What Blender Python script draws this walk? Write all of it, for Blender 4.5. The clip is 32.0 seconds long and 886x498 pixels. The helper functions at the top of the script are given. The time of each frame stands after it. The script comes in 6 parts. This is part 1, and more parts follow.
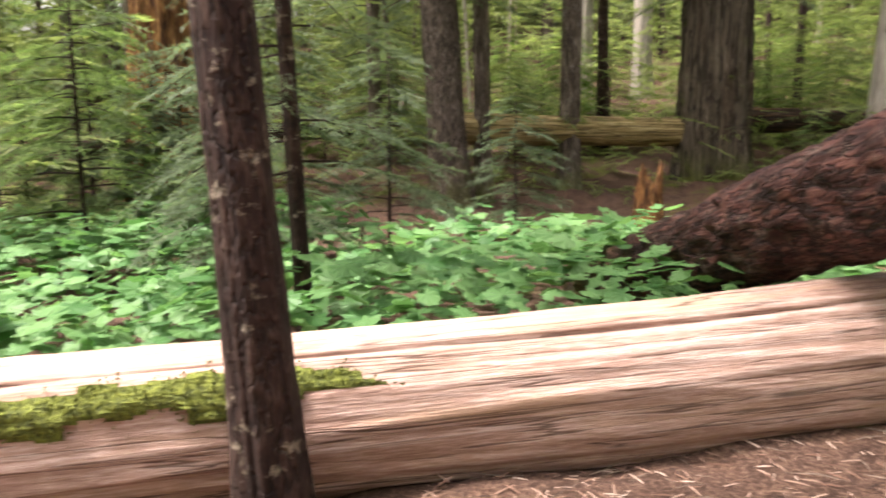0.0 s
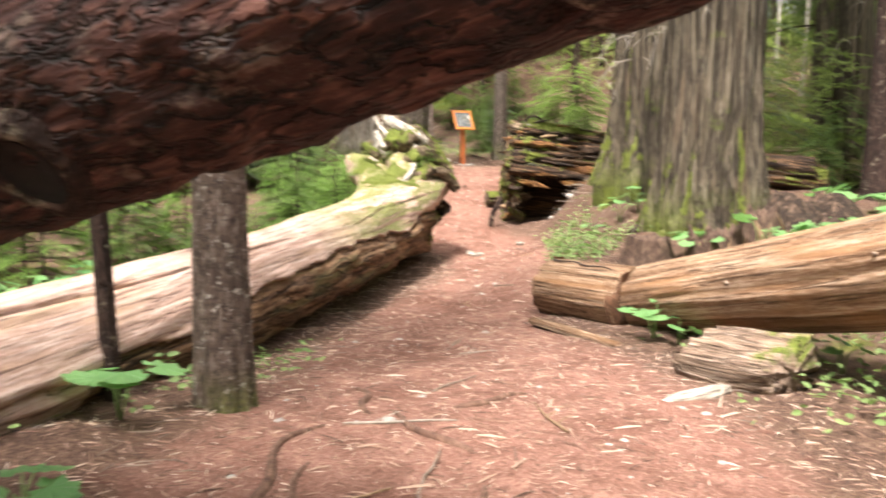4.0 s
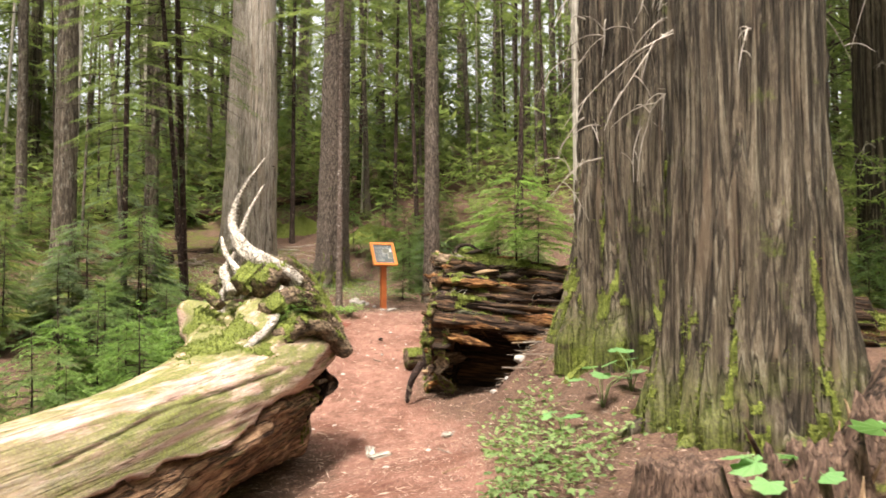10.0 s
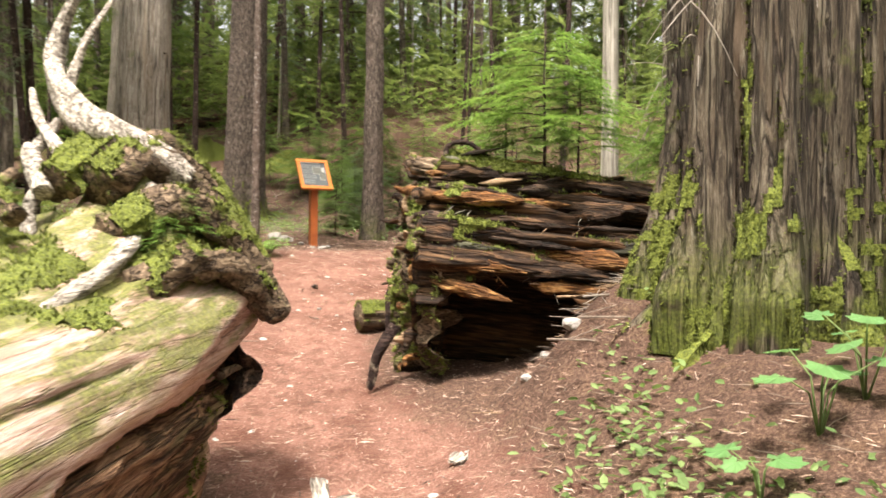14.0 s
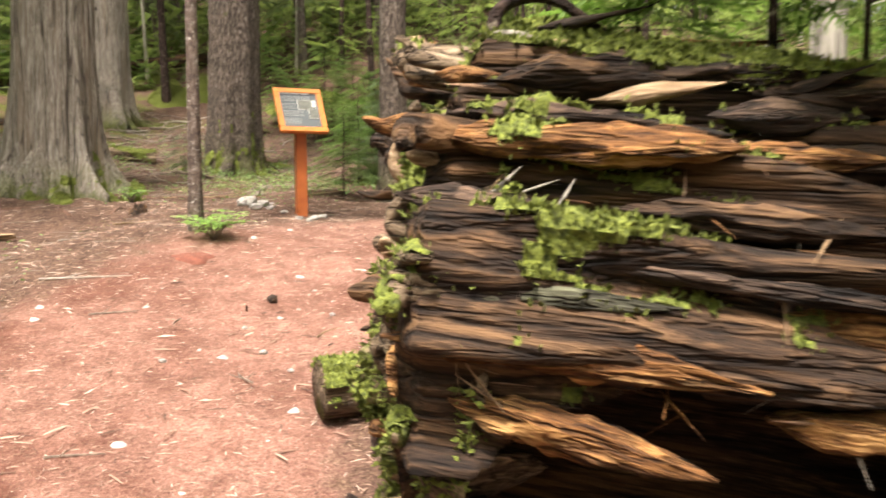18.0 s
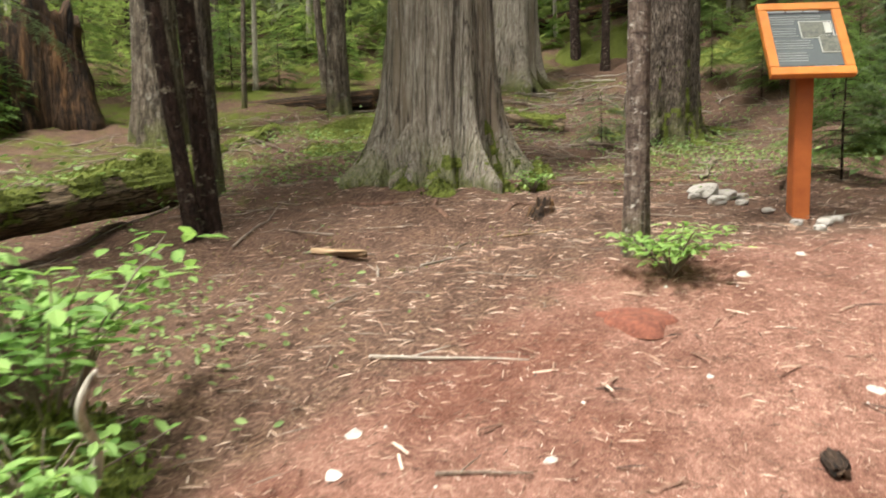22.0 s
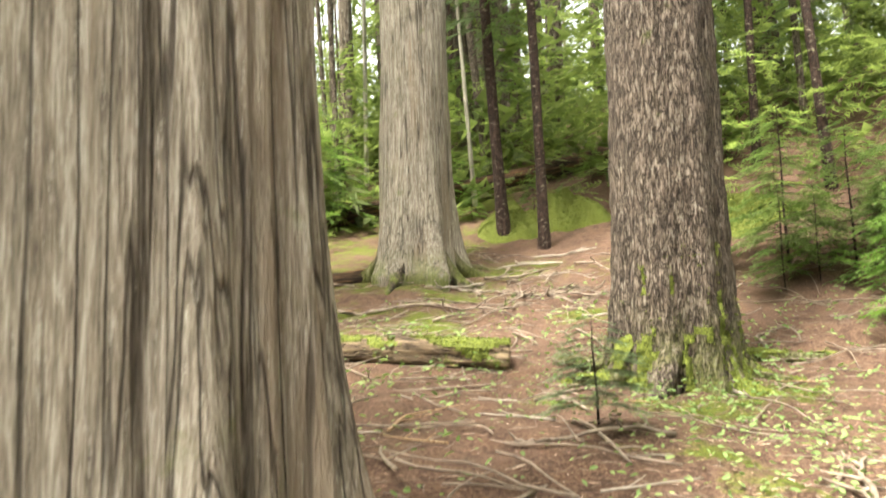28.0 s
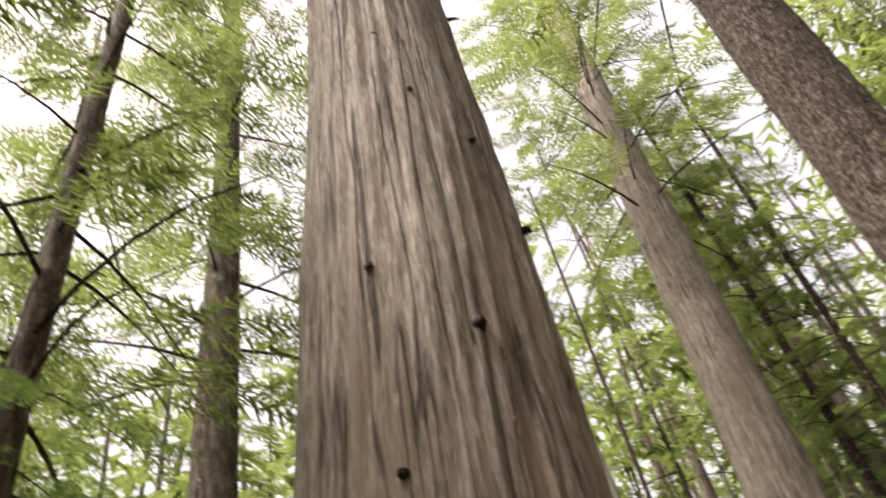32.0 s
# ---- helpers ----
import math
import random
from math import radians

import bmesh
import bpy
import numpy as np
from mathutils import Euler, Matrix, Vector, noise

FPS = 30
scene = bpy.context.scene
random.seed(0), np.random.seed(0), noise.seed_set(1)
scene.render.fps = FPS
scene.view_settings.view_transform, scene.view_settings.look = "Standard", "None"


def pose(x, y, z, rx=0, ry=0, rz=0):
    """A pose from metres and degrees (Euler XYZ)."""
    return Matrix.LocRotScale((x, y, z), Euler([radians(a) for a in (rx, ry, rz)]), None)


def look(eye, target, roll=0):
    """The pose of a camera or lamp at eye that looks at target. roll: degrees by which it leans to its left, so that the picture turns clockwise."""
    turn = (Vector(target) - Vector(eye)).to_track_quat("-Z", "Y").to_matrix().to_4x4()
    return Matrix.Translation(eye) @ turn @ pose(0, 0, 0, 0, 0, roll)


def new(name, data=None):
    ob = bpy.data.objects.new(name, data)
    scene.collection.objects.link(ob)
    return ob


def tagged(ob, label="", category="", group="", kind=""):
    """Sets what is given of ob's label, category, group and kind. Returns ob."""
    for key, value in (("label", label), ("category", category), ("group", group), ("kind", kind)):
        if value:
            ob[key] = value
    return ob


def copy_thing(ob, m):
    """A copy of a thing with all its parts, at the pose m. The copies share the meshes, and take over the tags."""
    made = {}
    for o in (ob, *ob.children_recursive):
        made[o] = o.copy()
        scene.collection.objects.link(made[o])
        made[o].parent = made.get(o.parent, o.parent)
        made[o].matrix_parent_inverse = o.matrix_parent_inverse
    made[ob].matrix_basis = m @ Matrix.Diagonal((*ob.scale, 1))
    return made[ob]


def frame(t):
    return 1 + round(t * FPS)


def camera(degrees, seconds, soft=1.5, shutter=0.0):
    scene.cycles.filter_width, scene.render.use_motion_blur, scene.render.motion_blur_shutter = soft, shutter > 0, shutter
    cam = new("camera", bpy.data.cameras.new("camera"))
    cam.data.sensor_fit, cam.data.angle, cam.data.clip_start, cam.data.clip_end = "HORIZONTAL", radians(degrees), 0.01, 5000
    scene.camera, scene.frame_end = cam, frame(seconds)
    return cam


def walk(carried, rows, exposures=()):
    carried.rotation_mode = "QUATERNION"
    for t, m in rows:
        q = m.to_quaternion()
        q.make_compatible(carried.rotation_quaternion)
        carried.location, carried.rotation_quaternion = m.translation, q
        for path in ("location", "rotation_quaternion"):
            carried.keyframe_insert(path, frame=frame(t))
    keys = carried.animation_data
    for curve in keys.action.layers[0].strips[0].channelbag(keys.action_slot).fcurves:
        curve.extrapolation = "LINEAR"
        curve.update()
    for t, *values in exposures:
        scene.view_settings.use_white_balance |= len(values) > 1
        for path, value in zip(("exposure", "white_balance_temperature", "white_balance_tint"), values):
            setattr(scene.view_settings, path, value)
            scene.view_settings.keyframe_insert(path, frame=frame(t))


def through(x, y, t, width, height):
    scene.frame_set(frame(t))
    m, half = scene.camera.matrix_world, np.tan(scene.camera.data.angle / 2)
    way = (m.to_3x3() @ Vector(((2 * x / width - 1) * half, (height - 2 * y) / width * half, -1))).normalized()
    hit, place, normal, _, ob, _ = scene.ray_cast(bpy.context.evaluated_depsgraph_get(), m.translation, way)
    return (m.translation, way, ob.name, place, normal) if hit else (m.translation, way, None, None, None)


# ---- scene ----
# ---- camera ----
cam = camera(57.7, 32.0, soft=1.75, shutter=0.38)
PATH = [
    (0, -0.026, 0.063, 1.097, 80.45, 0.27, 1.25),
    (0.5, 0.028, 0.062, 1.107, 80.92, -0.24, -7.55),
    (1, 0.061, 0.092, 1.097, 81.87, -0.49, -14.63),
    (1.5, 0.099, 0.112, 1.104, 82.97, -0.71, -20.59),
    (2, 0.151, 0.094, 1.108, 83.98, -0.76, -26.28),
    (2.5, 0.262, 0.064, 1.128, 84.51, -0.62, -33.18),
    (3, 0.449, 0.081, 1.13, 84.62, -0.8, -41.78),
    (3.5, 0.577, 0.1, 1.128, 84.37, -0.43, -52.14),
    (4, 0.69, 0.098, 1.156, 83.27, -0.46, -62.05),
    (4.5, 1.075, 0.145, 1.167, 81.3, -0.11, -70.48),
    (6.5, 2.515, 0.259, 1.156, 79.61, 2.83, -76.25),
    (7, 2.888, 0.389, 1.237, 81.73, 3.13, -74.35),
    (7.5, 3.26, 0.621, 1.272, 84.12, 2.45, -72.96),
    (8, 3.769, 0.934, 1.243, 86.8, 1.75, -71.51),
    (8.5, 4.215, 1.199, 1.215, 89.14, 1.03, -70.23),
    (9, 4.673, 1.469, 1.215, 90.93, 0.49, -69.15),
    (9.5, 5.168, 1.632, 1.227, 92.24, 0.3, -67.42),
    (10, 5.679, 1.853, 1.238, 93.12, 0.21, -65.79),
    (10.5, 6.134, 2.111, 1.241, 93.51, -0.07, -64.38),
    (11, 6.638, 2.381, 1.21, 93.59, -0.26, -62.55),
    (11.5, 7.136, 2.68, 1.175, 93.09, -0.3, -60.98),
    (12, 7.632, 2.984, 1.152, 92.06, -0.21, -60.53),
    (12.5, 8.151, 3.315, 1.114, 91.06, -0.26, -61.39),
    (13, 8.652, 3.713, 1.059, 90.35, -0.12, -64.18),
    (13.5, 9.128, 4.066, 1.014, 89.81, -0.4, -68.06),
    (14, 9.593, 4.373, 1.007, 89.32, -0.71, -72.02),
    (14.5, 10.04, 4.641, 1.007, 89.12, -1.02, -76.05),
    (16.5, 12.772, 5.325, 1.384, 87.92, -0.26, -84.91),
    (17, 13.245, 5.48, 1.316, 88.01, -0.31, -82.05),
    (17.5, 13.77, 5.607, 1.295, 86.61, 0.26, -75.13),
    (18, 14.268, 5.88, 1.273, 85.29, 0.23, -68.56),
    (18.5, 14.637, 6.172, 1.252, 84.18, 0.83, -63.28),
    (19, 15.028, 6.445, 1.231, 83.63, 1.45, -56.89),
    (19.5, 15.453, 6.823, 1.19, 83.15, 1.9, -51.2),
    (20, 15.796, 7.184, 1.196, 82.8, 1.29, -46.23),
    (20.5, 16.116, 7.482, 1.259, 82.49, 1.09, -42.38),
    (21, 16.475, 7.845, 1.31, 82.44, 1.38, -40.36),
    (21.5, 16.789, 8.146, 1.382, 82.4, 1.43, -39.39),
    (22, 17.165, 8.491, 1.435, 82.98, 1.26, -40.81),
    (22.5, 17.572, 8.865, 1.505, 87.28, 0.93, -45.16),
    (23, 18, 9.313, 1.531, 89.29, 0.67, -48.81),
    (23.5, 18.42, 9.724, 1.59, 89.58, 0.84, -48.31),
    (24, 18.801, 10.088, 1.664, 89.61, 1.62, -46.03),
    (24.5, 19.147, 10.404, 1.704, 90, 1.61, -43.32),
    (26.5, 20.469, 11.816, 1.917, 88.79, 1.93, -38.49),
    (27, 20.734, 12.072, 2.053, 88.62, 1.89, -42.03),
    (27.5, 21.06, 12.258, 2.172, 90.45, 2.13, -45.2),
    (28, 21.381, 12.42, 2.254, 94.42, 3.08, -46.56),
    (28.5, 21.673, 12.561, 2.402, 98.7, 3.07, -45.55),
    (29, 21.827, 12.465, 2.515, 103.1, 3.36, -43.52),
    (29.5, 21.849, 12.381, 2.591, 106.94, 4.29, -42.68),
    (30, 21.818, 12.425, 2.686, 112.09, 5.53, -41.61),
    (30.5, 21.786, 12.495, 2.75, 118.59, 6.93, -39.12),
    (31, 21.744, 12.488, 2.783, 124.6, 8.3, -34.09),
    (31.5, 21.699, 12.47, 2.805, 130.47, 9.55, -26.24),
    (32, 21.649, 12.436, 2.838, 136.03, 9.59, -16.01),
]
EXPOSURES = [(0.0, 2.05, 7000, 20), (1.0, 1.92, 6900, 16), (2.0, 1.9, 6900, 16), (4.0, 1.95, 6900, 12), (7.0, 1.6, 7200, 12), (10.0, 1.7, 7200, 12), (12.5, 1.75, 7200, 12), (14.5, 1.75, 7200, 12), (16.5, 1.85, 7200, 12), (17.2, 1.85, 7200, 12), (18.5, 1.9, 7200, 12), (21.0, 1.5, 7000, 10), (22.5, 1.48, 6900, 5), (24.0, 2.0, 7200, 6), (27.0, 2.35, 7300, 5), (28.0, 2.65, 7300, 4), (29.0, 3.15, 7300, 6), (30.0, 3.15, 7200, 8), (31.0, 2.35, 7100, 12), (32.0, 1.6, 7400, 20)]
walk(cam, [(t, pose(x, y, z, rx, ry, rz)) for t, x, y, z, rx, ry, rz in PATH], EXPOSURES)

# ---- light ----
SUN_ELEVATION, SUN_TURN = 66.0, 264.0     # degrees; turn: compass from +y, clockwise
world = bpy.data.worlds.new("world")
scene.world = world
world.use_nodes = True
sky = world.node_tree.nodes.new("ShaderNodeTexSky")
sky.sky_type, sky.sun_disc = "NISHITA", False
sky.sun_elevation, sky.sun_rotation = radians(SUN_ELEVATION), radians(SUN_TURN)
sky.air_density, sky.dust_density, sky.ozone_density = 1.0, 6.0, 0.6
haze = world.node_tree.nodes.new("ShaderNodeHueSaturation")     # thin white cloud over the whole sky
haze.inputs["Saturation"].default_value = 0.35
world.node_tree.links.new(sky.outputs[0], haze.inputs["Color"])
world.node_tree.links.new(haze.outputs[0], world.node_tree.nodes["Background"].inputs[0])
world.node_tree.nodes["Background"].inputs[1].default_value = 0.15
lamp = bpy.data.lights.new("sun", "SUN")
lamp.energy, lamp.angle, lamp.color = 2.5, radians(7.0), (1.0, 0.98, 0.95)
sun = new("sun", lamp)
_e, _a = radians(SUN_ELEVATION), radians(SUN_TURN)
sun.matrix_world = look((0, 0, 30), Vector((0, 0, 30)) - Vector((math.sin(_a) * math.cos(_e), math.cos(_a) * math.cos(_e), math.sin(_e))))

# ---- noise and mesh tools ----
RNG = np.random.default_rng(7)


def hash3(i, j, k):
    n = (i * 374761393 + j * 668265263 + k * 2147483647 + 1274126177) & 0x7FFFFFFF
    n = ((n ^ (n >> 13)) * 1274126177) & 0x7FFFFFFF
    n = ((n ^ (n >> 15)) * 668265263) & 0x7FFFFFFF
    return ((n ^ (n >> 16)) & 0xFFFF) / 32767.5 - 1


def vnoise(x, y, z=0.0):
    """Smooth value noise in -1..1 on arrays."""
    x, y, z = np.broadcast_arrays(np.asarray(x, float), np.asarray(y, float), np.asarray(z, float))
    i, j, k = np.floor(x).astype(np.int64), np.floor(y).astype(np.int64), np.floor(z).astype(np.int64)
    u, v, w = x - i, y - j, z - k
    u, v, w = u * u * (3 - 2 * u), v * v * (3 - 2 * v), w * w * (3 - 2 * w)
    out = 0
    for a in (0, 1):
        for b in (0, 1):
            for c in (0, 1):
                out = out + hash3(i + a, j + b, k + c) * (u if a else 1 - u) * (v if b else 1 - v) * (w if c else 1 - w)
    return out


def fbm(x, y, z=0.0, octaves=3):
    out, amp = 0, 1.0
    for o in range(octaves):
        out = out + amp * vnoise(np.asarray(x) * 2 ** o + 17.3 * o, np.asarray(y) * 2 ** o, np.asarray(z) * 2 ** o)
        amp *= 0.5
    return out


def mesh_np(name, V, F, material, smooth=True):
    """A mesh from arrays: V (n, 3), F (m, 3 or 4)."""
    V, F = np.ascontiguousarray(V, np.float32), np.ascontiguousarray(F, np.int32)
    me = bpy.data.meshes.new(name)
    m, k = F.shape
    me.vertices.add(len(V))
    me.vertices.foreach_set("co", V.ravel())
    me.loops.add(m * k)
    me.loops.foreach_set("vertex_index", F.ravel())
    me.polygons.add(m)
    me.polygons.foreach_set("loop_start", np.arange(0, m * k, k, dtype=np.int32))
    me.update(calc_edges=True)
    me.polygons.foreach_set("use_smooth", np.full(m, smooth))
    if material:
        me.materials.append(material)
    return me


def grid_faces(nv, nu, wrap=True):
    """Quads of a grid of nv rings by nu points."""
    v, u = np.meshgrid(np.arange(nv - 1), np.arange(nu if wrap else nu - 1), indexing="ij")
    u2 = (u + 1) % nu
    return np.stack([v * nu + u, v * nu + u2, (v + 1) * nu + u2, (v + 1) * nu + u], -1).reshape(-1, 4)


def join(parts):
    Vs, Fs, n = [], [], 0
    for V, F in parts:
        Vs.append(V)
        Fs.append(F + n)
        n += len(V)
    return np.concatenate(Vs), np.concatenate(Fs)


def tube(pts, radii, nu=8, caps=True):
    """A tube along points, V and F. radii: (m,) or (m, nu)."""
    pts = np.asarray(pts, float)
    radii = np.asarray(radii, float)
    if radii.ndim == 1:
        radii = np.repeat(radii[:, None], nu, 1)
    tang = np.gradient(pts, axis=0)
    tang /= np.linalg.norm(tang, axis=1, keepdims=True) + 1e-9
    ref = np.array([1.0, 0, 0]) if abs(tang[0][0]) < 0.8 else np.array([0, 1.0, 0])
    a = ref - tang * (tang @ ref)[:, None]
    a /= np.linalg.norm(a, axis=1, keepdims=True)
    b = np.cross(tang, a)
    th = np.arange(nu) / nu * 2 * np.pi
    ring = a[:, None] * np.cos(th)[None, :, None] + b[:, None] * np.sin(th)[None, :, None]
    V = pts[:, None] + ring * radii[..., None]
    if caps:
        V = np.concatenate([pts[:1, None] + ring[:1] * radii[:1, :, None] * 0.02, V, pts[-1:, None] + ring[-1:] * radii[-1:, :, None] * 0.02])
    return V.reshape(-1, 3), grid_faces(len(V), nu)


def scatter(TV, TF, O, D, U, S):
    """Copies of a template (x along D, z along U, scale S) as one V and F."""
    D = D / (np.linalg.norm(D, axis=1, keepdims=True) + 1e-9)
    side = np.cross(U, D)
    side /= np.linalg.norm(side, axis=1, keepdims=True) + 1e-9
    up = np.cross(D, side)
    S = np.broadcast_to(np.asarray(S, float).reshape(len(O), -1), (len(O), 1) if np.asarray(S).ndim == 1 else (len(O), 3))
    T = TV[None] * S[:, None, :]
    V = O[:, None] + T[..., 0:1] * D[:, None] + T[..., 1:2] * side[:, None] + T[..., 2:3] * up[:, None]
    F = TF[None] + (np.arange(len(O)) * len(TV))[:, None, None]
    return V.reshape(-1, 3), F.reshape(-1, TF.shape[1])


def part(name, me, parent, label=""):
    """Links a mesh as one object under a thing or a part."""
    ob = new(name, me)
    ob.parent = parent
    return tagged(ob, label)


def thing(name, m, label, category, group="", kind="", me=None):
    ob = new(name, me)
    ob.matrix_world = m
    return tagged(ob, label, category, group, kind)


# ---- materials ----
def nodes(name):
    mat = bpy.data.materials.new(name)
    mat.use_nodes = True
    nt = mat.node_tree
    return mat, nt, nt.nodes["Principled BSDF"]


def node(nt, kind, **sockets):
    n = nt.nodes.new("ShaderNode" + kind)
    for key, value in sockets.items():
        sock = n.inputs[int(key[1:])] if key[0] == "i" and key[1:].isdigit() else n.inputs[key.replace("_", " ")]
        if isinstance(value, bpy.types.NodeSocket):
            nt.links.new(value, sock)
        else:
            sock.default_value = value
    return n


def rgb(c):
    return (c[0], c[1], c[2], 1.0)


def ramp(nt, fac, *stops):
    n = nt.nodes.new("ShaderNodeValToRGB")
    nt.links.new(fac, n.inputs[0])
    el = n.color_ramp.elements
    el[0].position, el[0].color = stops[0][0], rgb(stops[0][1])
    el[1].position, el[1].color = stops[-1][0], rgb(stops[-1][1])
    for p, c in stops[1:-1]:
        e = el.new(p)
        e.color = rgb(c)
    return n.outputs[0]


def coords(nt, scale):
    tc = nt.nodes.new("ShaderNodeTexCoord")
    return node(nt, "Mapping", Vector=tc.outputs["Object"], Scale=scale).outputs[0]


def tex(nt, vec, scale, detail=4.0, rough=0.6):
    return node(nt, "TexNoise", Vector=vec, Scale=scale, Detail=detail, Roughness=rough).outputs[0]


def mix(nt, fac, a, b, blend="MIX"):
    n = nt.nodes.new("ShaderNodeMix")
    n.data_type, n.blend_type = "RGBA", blend
    for sock, v in ((n.inputs[0], fac), (n.inputs[6], a), (n.inputs[7], b)):
        if isinstance(v, bpy.types.NodeSocket):
            nt.links.new(v, sock)
        elif isinstance(v, (int, float)):
            sock.default_value = v
        else:
            sock.default_value = rgb(v)
    return n.outputs[2]


def mathn(nt, op, a, b=0.0):
    n = nt.nodes.new("ShaderNodeMath")
    n.operation = op
    for sock, v in zip(n.inputs, (a, b)):
        if isinstance(v, bpy.types.NodeSocket):
            nt.links.new(v, sock)
        else:
            sock.default_value = v
    return n.outputs[0]


def step(nt, v, lo, hi):
    n = nt.nodes.new("ShaderNodeMapRange")
    n.interpolation_type = "SMOOTHSTEP"
    nt.links.new(v, n.inputs[0])
    n.inputs[1].default_value, n.inputs[2].default_value = lo, hi
    return n.outputs[0]


MOSS = ((0.03, 0.04, 0.008), (0.095, 0.12, 0.02), (0.21, 0.245, 0.045))


def wood(name, dark, mid, light, across=9.0, along=0.6, bump=0.5, crack=0.0, crack_size=(16.0, 0.5), rough=0.85, moss=0.0, moss_low=None, streak=None, lichen=None, fine=60.0, up_moss=False, crack_width=0.055, contrast=1.0, lichen_size=(7.0, 7.0, 5.0), crack_detail=3.0):
    """Bark or bare wood whose grain runs along the object's own z."""
    mat, nt, bs = nodes(name)
    v1 = coords(nt, (across, across, along))
    v2 = coords(nt, (fine, fine, fine * 0.09))
    vm = coords(nt, (1, 1, 1))
    n1, n2, n3 = tex(nt, v1, 1.0, 5.0, 0.65), tex(nt, v2, 1.0, 3.0), tex(nt, vm, 1.7, 4.0)
    f = mathn(nt, "ADD", mathn(nt, "MULTIPLY", n1, 0.62), mathn(nt, "MULTIPLY", n2, 0.38))
    col = ramp(nt, f, (0.5 - 0.17 / contrast, dark), (0.5, mid), (0.5 + 0.16 / contrast, light))
    line = None
    if crack:
        w = tex(nt, coords(nt, (crack_size[0], crack_size[0], crack_size[1])), 1.0, crack_detail, 0.55)
        line = step(nt, mathn(nt, "ABSOLUTE", mathn(nt, "ADD", w, -0.5)), 0.0, crack_width)
    if streak:
        col = mix(nt, mathn(nt, "MULTIPLY", step(nt, tex(nt, coords(nt, (5.0, 5.0, 0.5)), 1.0, 3.0), 0.52, 0.68), 0.75), col, streak)
    if lichen:
        col = mix(nt, mathn(nt, "MULTIPLY", step(nt, tex(nt, coords(nt, lichen_size), 1.0, 5.0, 0.7), 0.56, 0.68), 0.8), col, lichen)
    if line:
        col = mix(nt, crack, col, ramp(nt, line, (0.0, (0.10, 0.085, 0.075)), (1.0, (1, 1, 1))), "MULTIPLY")
        f = mathn(nt, "ADD", f, mathn(nt, "MULTIPLY", line, 0.6 * crack))
    col = mix(nt, 0.5, col, ramp(nt, n3, (0.3, (0.55, 0.55, 0.55)), (0.7, (1.25, 1.25, 1.25))), "MULTIPLY")
    if moss:
        mc = ramp(nt, tex(nt, vm, 38.0, 4.0, 0.7), (0.3, MOSS[0]), (0.5, MOSS[1]), (0.72, MOSS[2]))
        mask = step(nt, mathn(nt, "ADD", tex(nt, vm, 2.3, 5.0, 0.65), moss - 0.5), 0.5, 0.6)
        if up_moss:
            geo = nt.nodes.new("ShaderNodeNewGeometry")
            sep_up = node(nt, "SeparateXYZ", Vector=geo.outputs["Normal"])
            mask = mathn(nt, "MULTIPLY", mask, step(nt, sep_up.outputs[2], 0.15, 0.7))
        if moss_low:
            tc = nt.nodes.new("ShaderNodeTexCoord")
            sep = node(nt, "SeparateXYZ", Vector=tc.outputs["Object"])
            low = step(nt, mathn(nt, "ADD", sep.outputs[2], mathn(nt, "MULTIPLY", n3, moss_low)), moss_low * 1.6, 0.0)
            if up_moss:
                low = step(nt, mathn(nt, "ADD", sep.outputs[2], mathn(nt, "MULTIPLY", n3, 2.0)), moss_low * 1.6, moss_low)
                low = mathn(nt, "MULTIPLY", low, mathn(nt, "MULTIPLY", step(nt, sep_up.outputs[2], 0.0, 0.45), step(nt, tex(nt, coords(nt, (4.0, 4.0, 0.6)), 1.0, 5.0, 0.7), 0.37, 0.51)))
            else:
                low = mathn(nt, "MULTIPLY", low, step(nt, n3, 0.38, 0.5))
            mask = mathn(nt, "MAXIMUM", mathn(nt, "MULTIPLY", mask, 0.5), mathn(nt, "MULTIPLY", low, 0.85))
        col = mix(nt, mask, col, mc)
    nt.links.new(col, bs.inputs["Base Color"])
    bs.inputs["Roughness"].default_value = rough
    bs.inputs["Specular IOR Level"].default_value = 0.25
    b = node(nt, "Bump", Strength=bump, Distance=0.03, Height=f)
    nt.links.new(b.outputs[0], bs.inputs["Normal"])
    return mat


def leaf(name, dark, light, through=0.45, rough=0.55):
    """Leaves that let some light through, each island a little different."""
    mat, nt, bs = nodes(name)
    geo = nt.nodes.new("ShaderNodeNewGeometry")
    obj = nt.nodes.new("ShaderNodeObjectInfo")
    r = mathn(nt, "ADD", mathn(nt, "MULTIPLY", geo.outputs["Random Per Island"], 0.7), mathn(nt, "MULTIPLY", obj.outputs["Random"], 0.3))
    col = ramp(nt, r, (0.1, dark), (0.9, light))
    nt.links.new(col, bs.inputs["Base Color"])
    bs.inputs["Roughness"].default_value = rough
    bs.inputs["Specular IOR Level"].default_value = 0.3
    tr = node(nt, "BsdfTranslucent", Color=mix(nt, 1.0, col, (1.12, 1.15, 0.85), "MULTIPLY"))
    ms = node(nt, "MixShader", i0=through, i1=bs.outputs[0], i2=tr.outputs[0])
    nt.links.new(ms.outputs[0], nt.nodes["Material Output"].inputs[0])
    return mat


